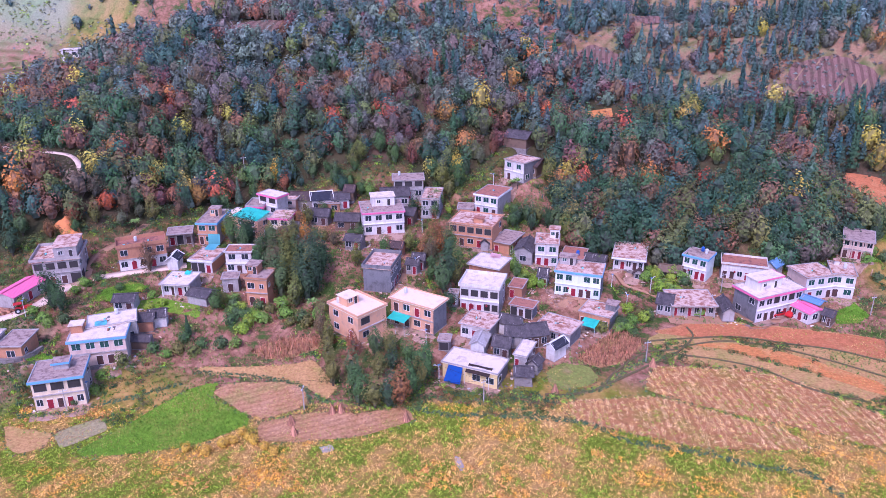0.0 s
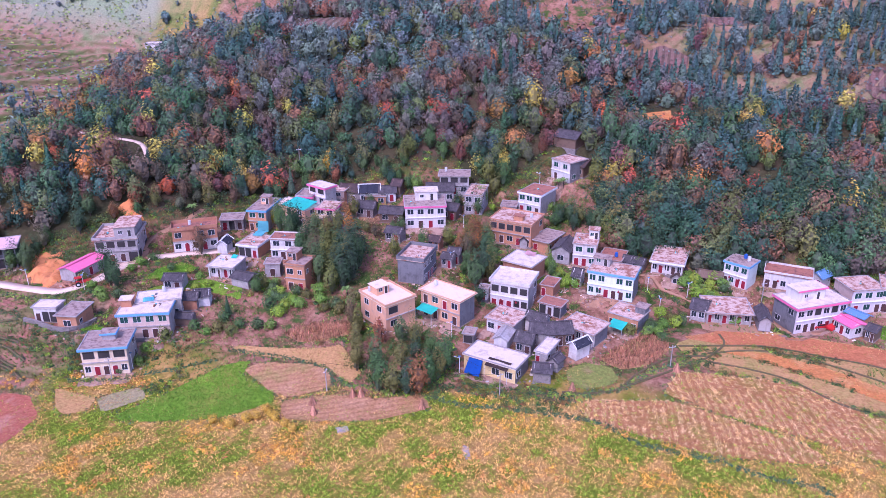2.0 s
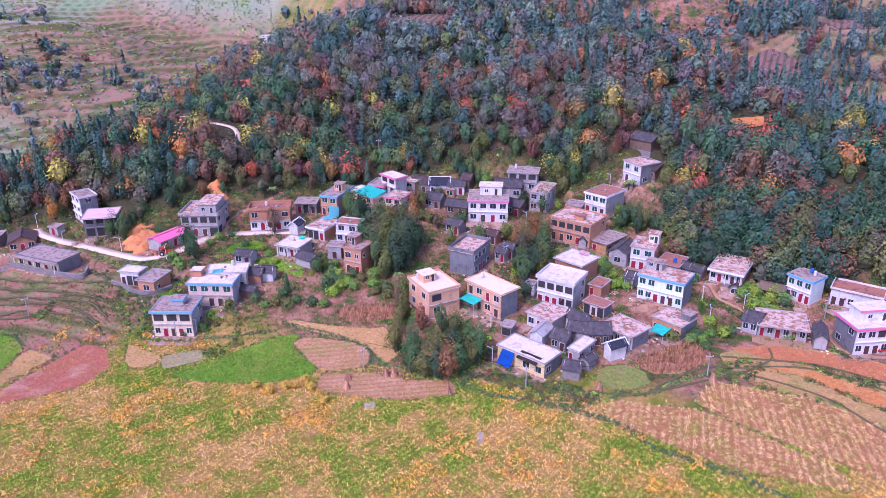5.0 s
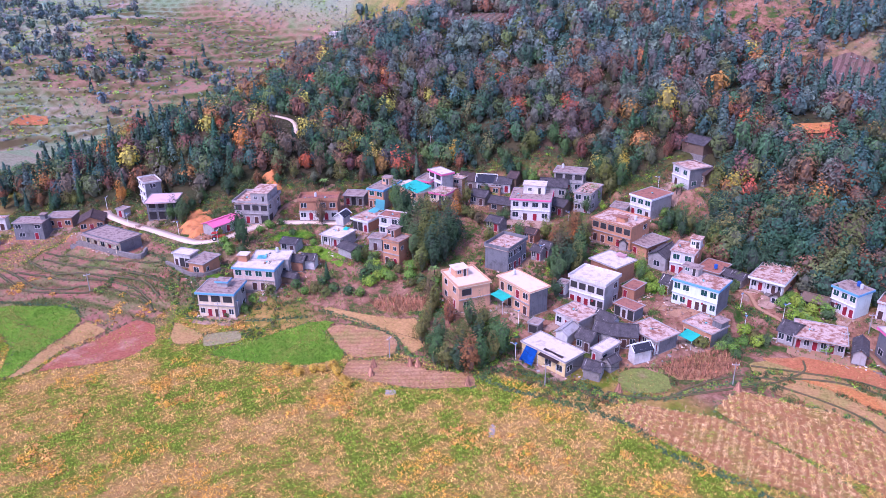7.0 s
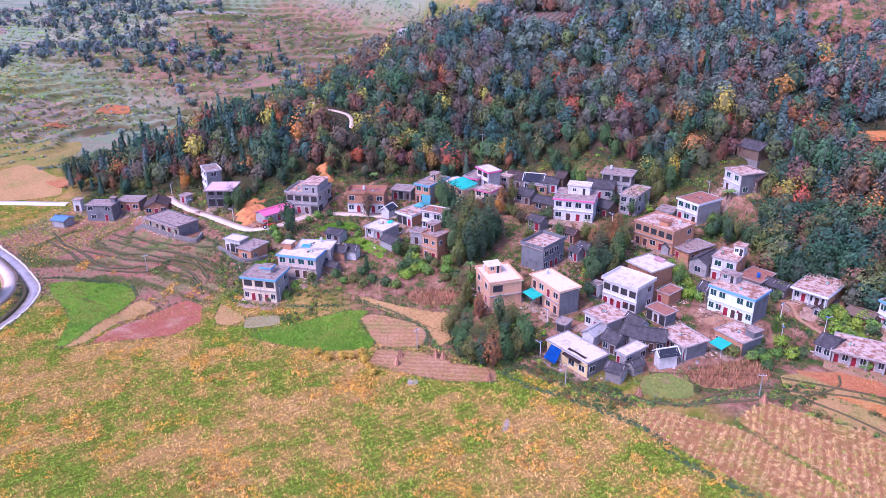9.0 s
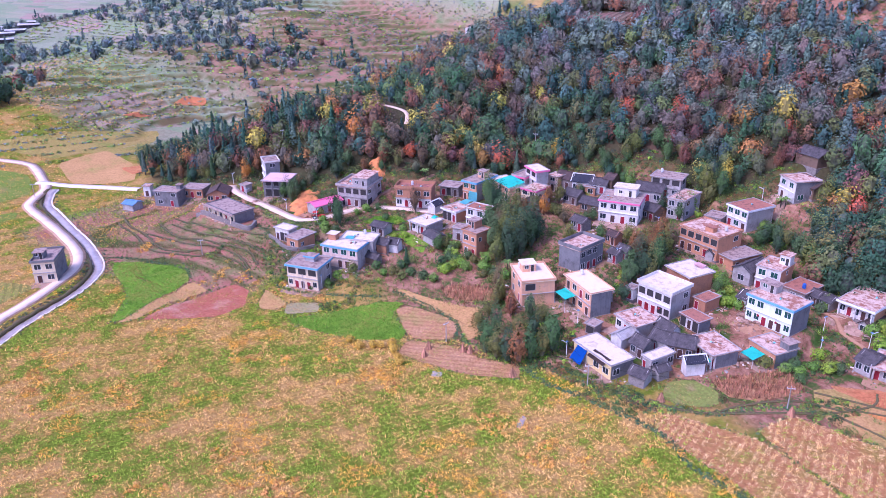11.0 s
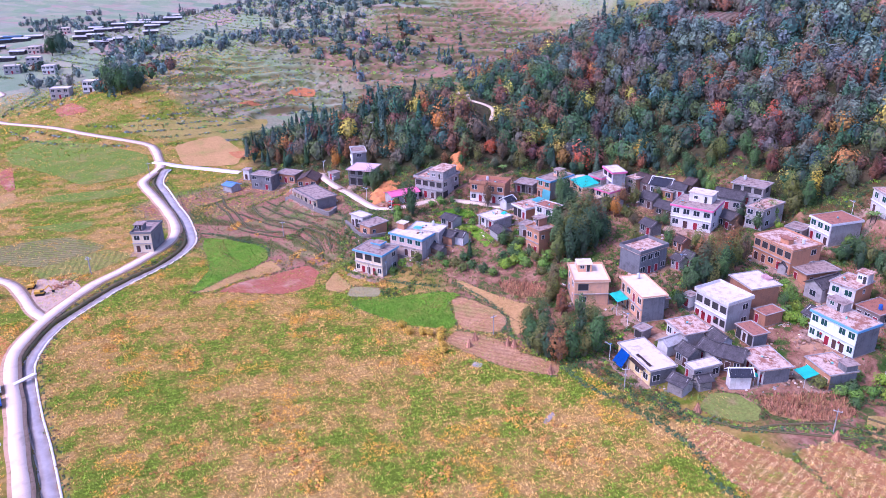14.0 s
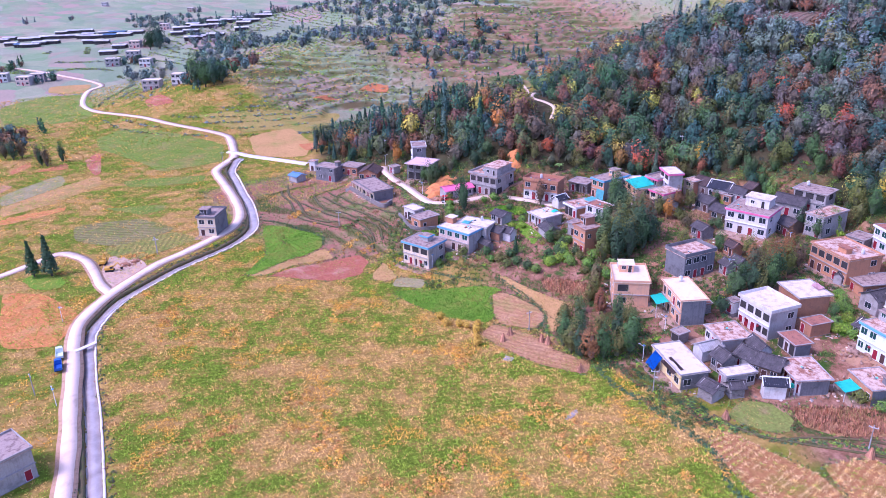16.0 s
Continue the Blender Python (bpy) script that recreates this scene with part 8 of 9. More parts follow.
# hedges along banks and terrace edges
HEDGES = [
    ([(-7.4, 125.3), (1.6, 122.7), (10.5, 122.5), (26.7, 120.0), (34.1, 114.4), (40.9, 112.0), (47.6, 110.4), (56.3, 106.4), (63.6, 104.9), (65.8, 99.3)], 1.3, 0.7, ("green", "olive", "green")), ([(-26.3, 130.0), (-23.6, 127.7), (-19.0, 127.6), (-14.3, 125.7), (-9.7, 126.4), (-5.9, 130.1)], 1.3, 0.9, ("green", "lime", "olive")), ([(-53.4, 137.1), (-44.2, 136.5), (-36.6, 135.2), (-31.6, 133.7), (-28.7, 131.9), (-27.0, 127.3)], 1.0, 0.6, ("olive", "green", "green")), ([(-10.0, 129.9), (-3.0, 128.9), (3.9, 126.8), (10.9, 128.6), (17.6, 126.8), (23.2, 126.0)], 1.2, 0.7, ("green", "olive", "rust")),
    ([(13.3, 129.6), (20.0, 127.6), (26.0, 129.0), (32.2, 131.2), (36.5, 135.1), (42.7, 140.7), (52.5, 144.5)], 1.4, 0.8, ("green", "lime", "olive")), ([(-92.9, 133.7), (-87.1, 136.4), (-81.5, 137.2)], 1.2, 0.8, ("green", "olive")), ([(-84.7, 123.6), (-77.2, 124.4), (-69.5, 127.3), (-61.4, 130.6), (-55.3, 133.7)], 1.0, 0.5, ("green", "olive")),
    ([(-143.3, 106.3), (-136.9, 110.6), (-129.8, 112.6), (-122.0, 115.8), (-115.7, 116.5), (-110.9, 114.3)], 1.0, 0.6, ("green", "olive")), *((line, 0.7, 0.55, ("green", "brown", "olive")) for line in WEST_BANKS),
    ([(-126.6, 155.3), (-113.0, 148.6), (-102.0, 146.2), (-93.1, 145.6), (-88.0, 144.3)], 1.6, 0.9, ("green", "olive", "lime")), ([(-116.5, 142.8), (-108.8, 141.8), (-102.6, 138.4), (-91.4, 134.9), (-85.9, 131.9)], 1.2, 0.8, ("green", "olive", "olive")),
]
for i, (line, spread, size, kinds) in enumerate(HEDGES):
    r = np.random.default_rng(70 + i)
    path = np.array(curve_through(line, 0.28))
    path = np.repeat(path, 2, 0) + r.normal(scale=spread * 0.33, size=(2 * len(path), 2))
    t = np.array([TINTS[kinds[j]] for j in r.integers(len(kinds), size=len(path))]) * r.uniform(0.85, 1.3, (len(path), 1))
    clumps("hedge", path[:, 0], path[:, 1], t, size * 0.6 * r.uniform(0.4, 1.2, len(path)), 14, "overgrown green bank of weeds along a field edge", 80 + i, leaf=0.2)

# weeds between the valley road and the canal
path = np.array(CANAL)
d = np.gradient(path, axis=0)
d = d / np.linalg.norm(d, axis=1)[:, None]
left_bank = path + np.stack([-d[:, 1], d[:, 0]], -1) * 2.6
right_bank = path - np.stack([-d[:, 1], d[:, 0]], -1) * 2.7
r = np.random.default_rng(86)
bank = np.concatenate([np.repeat(left_bank, 9, 0), np.repeat(right_bank, 5, 0)])
bank = bank + r.normal(scale=0.55, size=bank.shape)
bank = bank[near_line(bank[:, 0], bank[:, 1], [tuple(q) for q in VALLEY_ROAD[::2]]) > 1.9]
kinds = np.array([TINTS[k] for k in ("green", "brown", "olive", "rust", "dark")])
clumps("canal_bank_weeds", bank[:, 0], bank[:, 1], kinds[r.integers(5, size=len(bank))] * r.uniform(0.8, 1.3, (len(bank), 1)), r.uniform(0.2, 0.6, len(bank)), 12, "green and brown weeds on the canal banks", 87, leaf=0.2)

# weeds along the edges of the plots
r = np.random.default_rng(88)
ex, ey = [], []
for poly in BARE[3:] + LUSH + MAIZE:
    line = np.array(curve_through(poly + poly[:1], 0.45))
    line = line + r.normal(scale=0.35, size=line.shape)
    line = line[r.random(len(line)) < 0.8]
    ex.append(line[:, 0]), ey.append(line[:, 1])
ex, ey = np.concatenate(ex), np.concatenate(ey)
kinds = np.array([TINTS[k] for k in ("green", "olive", "olive", "lime", "rust", "olive")])
clumps("field_margin", ex, ey, kinds[r.integers(6, size=len(ex))] * r.uniform(0.8, 1.4, (len(ex), 1)), r.uniform(0.15, 0.42, len(ex)), 12, "weedy margins between the field plots", 89, leaf=0.17)

# straw flecks on bare plots
vs, ts = [], []
for i, poly in enumerate(BARE):
    if i in (3, 4):
        continue
    xs, ys = zip(*poly)
    area = (max(xs) - min(xs)) * (max(ys) - min(ys))
    r, x, y = scatter(int(area * 10), min(xs), max(xs), min(ys), max(ys), 400 + i)
    k = inside(x, y, poly) & (wave_noise(x, y, 3.0, i) + r.normal(scale=0.4, size=len(x)) > 0.1)
    x, y = x[k], y[k]
    t = np.where((r.random(len(x)) < 0.25)[:, None], GRASS, np.where((r.random(len(x)) < 0.5)[:, None], PALE, RUST)) * r.uniform(0.7, 1.1, (len(x), 1))
    vs.append(blades(r, x, y, 3, r.uniform(0.15, 0.4, len(x)), np.full(len(x), 0.12), 1.6))
    ts.append(np.repeat(t, 9, 0))
stuff("plot_straw", np.concatenate(vs), np.concatenate(ts), "scattered straw and weeds on the bare plots", "straw")

# weeds on the terraces
r, x, y = scatter(26000, -186, -84, 98, 152, 91)
keep = clear_of_roads(x, y) & clear_of_lots(x, y, 1.2)
for poly in BARE + LUSH:
    keep &= ~inside(x, y, poly)
gi, gj = np.clip(np.searchsorted(GX, x), 0, len(GX) - 1), np.clip(np.searchsorted(GY, y), 0, len(GY) - 1)
keep &= (CUT[gj, gi] > 0.25) | (r.random(len(x)) < 0.22)
x, y = x[keep], y[keep]
p = wave_noise(x, y, 7.0, 6.0) + r.normal(scale=0.35, size=len(x))
t = np.where((p > 0.35)[:, None], (0.36, 0.19, 0.12), np.where((p > -0.1)[:, None], (0.26, 0.24, 0.08), (0.14, 0.19, 0.05))) * r.uniform(0.75, 1.2, (len(x), 1))
stuff("terrace_weeds", blades(r, x, y, 4, r.uniform(0.25, 0.6, len(x)), np.full(len(x), 0.13), 0.9), np.repeat(t, 12, 0), "brown and green weeds on the stepped terraces", "weeds")

# woods and scrub on the far hills
r, x, y = scatter(13000, -1000, 420, 150, 900, 95)
side = x < -211 + np.maximum(y - 172, 0) * 0.24 - 3
high = hills(x, y)
mass = wave_noise(x, y, 55.0, 2.2) + 0.6 * wave_noise(x, y, 20.0, 4.2)
fields_ = (x > -345) & (x < -185) & (y > 318) & (y < 450) | (x > -345) & (y < 250)
keep = (side | (y > 440)) & (mass > np.where(high < 9, 0.75, np.where(fields_, 0.95, np.where(high > 30, -0.5, 0.15))))
keep &= (near_line(x, y, [tuple(q) for q in VALLEY_ROAD[::4]]) > 9)
x, y = x[keep], y[keep]
# blue and grey tints put distance haze into these trees' colour
far_spots = [(float(a), float(b), "cone" if r.random() < 0.14 else "broad", ("haze_blue", "slate", "haze_grey", "haze_blue", "slate", "sage")[int(r.integers(6))], float(r.uniform(0.55, 1.15))) for a, b in zip(x, y)]
for cx, cy, k, spread in ((-318, 57, 26, 13), (-325, 160, 42, 15), (-345, 186, 20, 12), (-470, 234, 16, 12), (-565, 206, 14, 9), (-555, 96, 14, 12), (-300, 338, 10, 10), (-280, 318, 6, 12), (-255, 344, 7, 8), (-247, 320, 6, 8), (-500, 165, 8, 16), (-478, 100, 7, 12)):
    for _ in range(k):
        far_spots.append((cx + r.normal() * spread * 0.6, cy + r.normal() * spread * 0.6, "cone" if r.random() < 0.35 else "broad", ("slate", "blue", "dark", "rust", "slate", "green")[int(r.integers(6))], float(r.uniform(0.6, 1.1))))
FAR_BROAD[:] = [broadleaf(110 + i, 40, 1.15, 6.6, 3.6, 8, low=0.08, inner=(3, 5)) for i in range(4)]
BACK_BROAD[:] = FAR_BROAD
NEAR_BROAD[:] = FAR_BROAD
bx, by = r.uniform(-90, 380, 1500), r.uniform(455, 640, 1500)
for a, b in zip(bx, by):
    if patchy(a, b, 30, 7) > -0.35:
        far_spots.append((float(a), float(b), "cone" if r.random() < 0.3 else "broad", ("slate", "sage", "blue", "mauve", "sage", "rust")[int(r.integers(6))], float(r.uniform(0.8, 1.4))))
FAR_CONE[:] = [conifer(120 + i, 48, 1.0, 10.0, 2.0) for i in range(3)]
wood_mesh("far_woods", far_spots, "distant woods and scrub on the far hills, tinted bluish for haze")

# scrub along the terrace edges of the far slopes, and loose scrub between
r, x, y = scatter(130000, -620, -180, 90, 480, 97)
side = x < -211 + np.maximum(y - 172, 0) * 0.24 - 3
q = (hills(x, y) + 0.4 * np.sin(x / 19.0) * np.cos(y / 23.0)) / 1.25
line = (q - np.floor(q) > 0.86) & (hills(x, y) > 4)
keep = side & (line | (r.random(len(x)) < np.where(hills(x, y) > 8, 0.06, 0.0))) & (near_line(x, y, [tuple(p) for p in VALLEY_ROAD[::4]]) > 5) & (wave_noise(x, y, 40.0, 8.0) + 0.5 * wave_noise(x, y, 12.0, 3.0) > -0.45)
keep &= ~inside(x, y, [(-238.1, 144.8), (-236.9, 166.7), (-214.4, 164.1), (-196.0, 153.8), (-213.3, 137.6)])
x, y = x[keep], y[keep]
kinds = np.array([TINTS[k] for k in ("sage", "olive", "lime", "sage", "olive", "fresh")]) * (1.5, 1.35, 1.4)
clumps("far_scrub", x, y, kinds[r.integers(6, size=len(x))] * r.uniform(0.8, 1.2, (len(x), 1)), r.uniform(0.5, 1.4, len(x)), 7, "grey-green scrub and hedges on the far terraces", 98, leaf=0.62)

# scrub on the back hill across the side valley, and on the hilltop
r, x, y = scatter(17000, -120, 340, 288, 520, 101)
keep = ((x > 55) | (y > 320)) & (wave_noise(x, y, 17.0, 2.0) + r.normal(scale=0.4, size=len(x)) > -0.25)
x, y = x[keep], y[keep]
# greyed tints carry the haze of the back hill
kinds = np.array([TINTS[k] for k in ("mauve", "sage", "haze_grey", "brown", "grey", "slate")])
clumps("hill_scrub", x, y, kinds[r.integers(6, size=len(x))] * r.uniform(0.8, 1.2, (len(x), 1)), r.uniform(0.7, 2.0, len(x)), 10, "scrub on the back hill, tinted mauve and grey-green for haze", 102, leaf=0.6)

# ---- yards, tarpaulins, tanks and other things of the houses ----
def yard(key, deep=3.6, extra=0.8, material=YARD):
    x, y, z, turn, w, d, h = LOTS[key]
    c, s = math.cos(radians(turn)), math.sin(radians(turn))
    pts = [(-w / 2 - extra, -d / 2 - deep), (w / 2 + extra, -d / 2 - deep), (w / 2 + extra, -d / 2 + 0.1), (-w / 2 - extra, -d / 2 + 0.1)]
    line = [(x + u * c - v * s, y + u * s + v * c) for u, v in pts]
    bm = bmesh.new()
    k, m = max(3, int(w / 1.2)), 4
    rows = []
    for j in range(m + 1):
        row = []
        for i in range(k + 1):
            p = Vector(line[0]).lerp(Vector(line[1]), i / k).lerp(Vector(line[3]).lerp(Vector(line[2]), i / k), j / m)
            wob = 0.35 * math.sin(i * 1.9 + x) * (1 - j / m)
            row.append(bm.verts.new((p.x + wob * s, p.y - wob * c, float(ground(p.x, p.y)) + 0.07)))
        rows.append(row)
    for a, b in zip(rows, rows[1:]):
        for i in range(k):
            bm.faces.new((a[i], a[i + 1], b[i + 1], b[i]))
    tagged(new("yard", data_of("yard", bm, material)), "pale worn concrete yard in front of a house", "yard", kind="structure")


for key in ("tarp", "white", "awning", "lowwhite", "redroof13", "awn14", "tower16", "orange21", "pink25", "cyan29", "hill30", "teal37", "conc41", "brick43", "low45", "garage48", "peach51", "bluetrim53", "cream55", "bung63", "blue66", "red67",
            "magenta69", "ell71b", "far74", "valley75", "gable58", "brick57", "pinkroof60", "bung54"):
    yard(key, 2.0 if key in ("cream55", "bung54") else 3.6)
for key in ("grey", "peach", "brick18", "brick22", "green15", "conc26", "flat17", "long72", "dark34", "trad33", "brown47"):
    yard(key, 4.2, 1.2, DIRT)


def sagging_sheet(bm, corners, sag=0.4, cells=7, seed=0):
    """A cloth stretched between four corners, slightly wrinkled."""
    r = random.Random(seed)
    c = [Vector(p) for p in corners]
    g = []
    for j in range(cells + 1):
        row = []
        for i in range(cells + 1):
            u, v = i / cells, j / cells
            p = c[0].lerp(c[1], u).lerp(c[3].lerp(c[2], u), v)
            p.z -= sag * 4 * u * (1 - u) * v * (1 - v) - r.uniform(-0.05, 0.05)
            row.append(bm.verts.new(p))
        g.append(row)
    for a, b in zip(g, g[1:]):
        for i in range(cells):
            bm.faces.new((a[i], a[i + 1], b[i + 1], b[i]))


def on_lot(key, u, v, h):
    x, y, z, turn, w, d, hh = LOTS[key]
    c, s = math.cos(radians(turn)), math.sin(radians(turn))
    u, v = (u - 0.5) * w, (v - 0.5) * d
    return (x + u * c - v * s, y + u * s + v * c, z + h)


def tarpaulin(key, quad, material, label, sag=0.4, seed=1):
    bm = bmesh.new()
    sagging_sheet(bm, [on_lot(key, *q) for q in quad], sag, 8, seed)
    bmesh.ops.solidify(bm, geom=bm.faces[:], thickness=0.03)
    tagged(new("tarpaulin", data_of("tarpaulin", bm, material)), label, "tarpaulin")


def awning(key, quad, material, label):
    bm = bmesh.new()
    q = [on_lot(key, *p) for p in quad]
    sagging_sheet(bm, q, 0.15, 6, 3)
    bmesh.ops.solidify(bm, geom=bm.faces[:], thickness=0.03)
    root = thing("awning", pose(*q[0]), label, "awning")
    cloth = part("cloth", bm, material, root)
    cloth.matrix_parent_inverse = root.matrix_world.inverted()
    for p in q[:2]:
        bm = bmesh.new()
        rod(bm, p, (p[0], p[1], float(ground(p[0], p[1])) - 0.1), 0.05)
        leg = part("leg", bm, METAL, root)
        leg.matrix_parent_inverse = root.matrix_world.inverted()


tarpaulin("tarp", ((0.10, -0.35, 0.5), (0.40, -0.35, 0.5), (0.38, 0.02, 3.75), (0.12, 0.02, 3.75)), TARP_BLUE, "bright blue tarpaulin hung down the front of a house", 0.25)
tarpaulin("teal37", ((0.28, -0.08, 5.75), (1.0, -0.08, 5.75), (0.98, 0.95, 6.7), (0.30, 0.95, 6.7)), TARP_TEAL, "teal tarpaulin spread over a flat roof", -0.5)
tarpaulin("blue38", ((0.55, -0.10, 0.3), (1.15, -0.10, 0.3), (1.15, -0.05, 3.3), (0.55, -0.05, 3.3)), TARP_CYAN, "cyan tarpaulin hung in front of a house", 0.2)
tarpaulin("garage48", ((0.1, 0.85, 3.75), (0.6, 0.85, 3.75), (0.6, 1.3, 4.1), (0.1, 1.3, 4.1)), TARP_CYAN, "pale cyan plastic sheet over a lean-to roof", -0.2)
tarpaulin("rear51", ((0.15, -0.05, 5.15), (0.4, -0.05, 5.15), (0.4, 0.3, 5.35), (0.15, 0.3, 5.35)), TARP_CYAN, "pale cyan sheet on a white flat roof", -0.15)
tarpaulin("low45", ((0.5, 0.75, 3.5), (0.72, 0.75, 3.5), (0.72, 1.0, 3.9), (0.5, 1.0, 3.9)), TARP_TEAL, "small teal cover on a flat roof", -0.2)
awning("awning", ((0.10, -0.62, 3.0), (0.52, -0.62, 3.0), (0.52, -0.12, 3.5), (0.10, -0.12, 3.5)), TARP_TEAL, "teal cloth awning on posts before a house")
awning("awn14", ((0.22, -0.62, 2.1), (0.72, -0.62, 2.1), (0.72, -0.1, 2.7), (0.22, -0.1, 2.7)), TARP_TEAL, "teal sheet awning beside a low house")
awning("redroof13", ((0.80, -0.30, 1.7), (0.98, -0.30, 1.7), (0.98, -0.1, 2.0), (0.80, -0.1, 2.0)), TARP_TEAL, "small teal cover beside a house door")
tarpaulin("brick22", ((0.35, 0.8, 5.2), (0.7, 0.8, 5.2), (0.7, 1.0, 5.7), (0.35, 1.0, 5.7)), PALE_PINK, "pink quilt drying on a flat roof", -0.1)
awning("tarp", ((0.45, -0.16, 3.1), (0.88, -0.16, 3.1), (0.88, 0.22, 3.9), (0.45, 0.22, 3.9)), TILE_BROWN, "weathered grey-brown sheet porch roof on a cream house")


def water_tank(key, u, v, material, label, r=0.5, lift=0.0):
    x, y, z, turn, w, d, h = LOTS[key]
    root = thing("water_tank", pose(*on_lot(key, u, v, h + 0.01 + lift)), label, "water tank", "roof water tanks")
    bm = bmesh.new()
    rod(bm, (0, 0, 0.25), (0, 0, 1.3), r, r, 12)
    rod(bm, (0, 0, 1.3), (0, 0, 1.5), r, r * 0.4, 12)
    part("tank", bm, material, root)
    bm = bmesh.new()
    for a in range(3):
        rod(bm, (r * 0.7 * math.cos(a * 2.1), r * 0.7 * math.sin(a * 2.1), 0), (r * 0.7 * math.cos(a * 2.1), r * 0.7 * math.sin(a * 2.1), 0.28), 0.05)
    part("stand", bm, METAL, root)


for key, u, v in (("peach", 0.2, 0.85), ("awning", 0.15, 0.6), ("rear51", 0.6, 0.8), ("brick43", 0.4, 0.6), ("orange21", 0.82, 0.6), ("blue66", 0.75, 0.6), ("pink25", 0.3, 0.85), ("ell71b", 0.6, 0.5), ("conc26", 0.2, 0.7), ("blue38", 0.3, 0.7)):
    water_tank(key, u, v, METAL, "small steel water tank on a flat roof", 0.4)
for key, u, v in (("flat17", 0.7, 0.3), ("blue66", 0.55, 0.75)):
    water_tank(key, u, v, BLUE_PAINT, "blue plastic water barrel on a roof", 0.45)


def red_lantern(key, u, h):
    x, y, z = on_lot(key, u, 0, h)
    t = radians(LOTS[key][3])
    x, y = x + 0.45 * math.sin(t), y - 0.45 * math.cos(t)
    root = thing("lantern", pose(x, y, z), "round red paper lantern hanging under a balcony", "lantern", "red lanterns")
    bm = bmesh.new()
    bmesh.ops.create_uvsphere(bm, u_segments=10, v_segments=6, radius=0.28)
    part("shade", bm, RED_DOOR, root)
    bm = bmesh.new()
    rod(bm, (0, 0, 0.25), (0, 0, 0.6), 0.03)
    part("cord", bm, RED_DOOR, root)


for key in ("brick43", "blue66", "green15", "white", "red67", "redroof13"):
    for u in (0.3, 0.7):
        red_lantern(key, u, 2.3)


def junk_pile(key, u, v, seed):
    """Boards, basins and bricks left on a flat roof."""
    r = random.Random(seed)
    h = LOTS[key][6]
    root = thing("roof_clutter", pose(*on_lot(key, u, v, h + 0.005), 0, 0, r.uniform(0, 180)), "boards, bricks and basins lying on a flat roof", "clutter", "roof clutter")
    for nm, m in (("board", WOOD), ("board", WOOD), ("brick", BRICK), ("brick", BRICK), ("basin", CEMENT), ("basin", TARP_CYAN)):
        a, b = r.uniform(-1.0, 1.0), r.uniform(-0.8, 0.8)
        l, w, t = (r.uniform(0.8, 1.8), 0.2, 0.06) if nm == "board" else (r.uniform(0.25, 0.5), r.uniform(0.2, 0.4), r.uniform(0.15, 0.4))
        boxes(nm, m, root, (a - l / 2, b - w / 2, 0, a + l / 2, b + w / 2, t))


for i, (key, u, v) in enumerate((("green15", 0.6, 0.5), ("orange21", 0.5, 0.75), ("awn14", 0.4, 0.5), ("redroof13", 0.5, 0.5), ("lowwhite", 0.4, 0.6), ("bung63", 0.65, 0.7), ("brick43", 0.2, 0.4), ("brick43", 0.7, 0.5), ("white49", 0.5, 0.5),
                                 ("grey", 0.3, 0.3), ("rear51", 0.4, 0.5), ("peach51", 0.7, 0.6), ("long72", 0.3, 0.5), ("ell71", 0.5, 0.5), ("conc41", 0.2, 0.4), ("garage48", 0.5, 0.3), ("tower16", 0.3, 0.4), ("pink25", 0.2, 0.3), ("cyan29", 0.5, 0.5), ("low45", 0.3, 0.6))):
    junk_pile(key, u, v, 200 + i)


# ---- vehicles ----
def wheel(root, x, y, r=0.42, w=0.26):
    bm = bmesh.new()
    rod(bm, (x, y - w / 2, r), (x, y + w / 2, r), r, r, 12)
    tyre = part("wheel", bm, RUBBER, root)
    bm = bmesh.new()
    rod(bm, (x, y - w / 2 - 0.01, r), (x, y + w / 2 + 0.01, r), r * 0.5, r * 0.5, 8)
    part("rim", bm, METAL, tyre)


def truck(x, y, turn, paint, label):
    root = thing("truck", pose(x, y, float(ground(x, y)) + 0.12, 0, 0, turn), label, "truck")
    for u in (-1.5, 1.5):
        for v in (-0.85, 0.85):
            wheel(root, u, v)
    boxes("chassis", RUBBER, root, (-2.6, -0.7, 0.5, 2.5, 0.7, 0.75))
    bm = bmesh.new()
    box(bm, 1.0, -0.95, 0.75, 2.6, 0.95, 1.5)
    box(bm, 1.05, -0.88, 1.5, 2.3, 0.88, 2.2)
    root.scale = (0.8, 0.8, 0.8)
    cab = part("cab", bm, paint, root)
    boxes("windscreen", GLASS, cab, (2.301, -0.8, 1.55, 2.33, 0.8, 2.12))
    bed = boxes("bed", paint, root, (-2.7, -1.0, 0.76, 0.85, 1.0, 0.9), (-2.7, -1.0, 0.9, 0.85, -0.92, 1.5), (-2.7, 0.92, 0.9, 0.85, 1.0, 1.5), (-2.7, -0.92, 0.9, -2.62, 0.92, 1.5), (0.77, -0.92, 0.9, 0.85, 0.92, 1.6))
    for v in (-0.7, 0.7):
        boxes("headlight", WHITE_TRIM, cab, (2.6, v - 0.15, 0.95, 2.63, v + 0.15, 1.15))


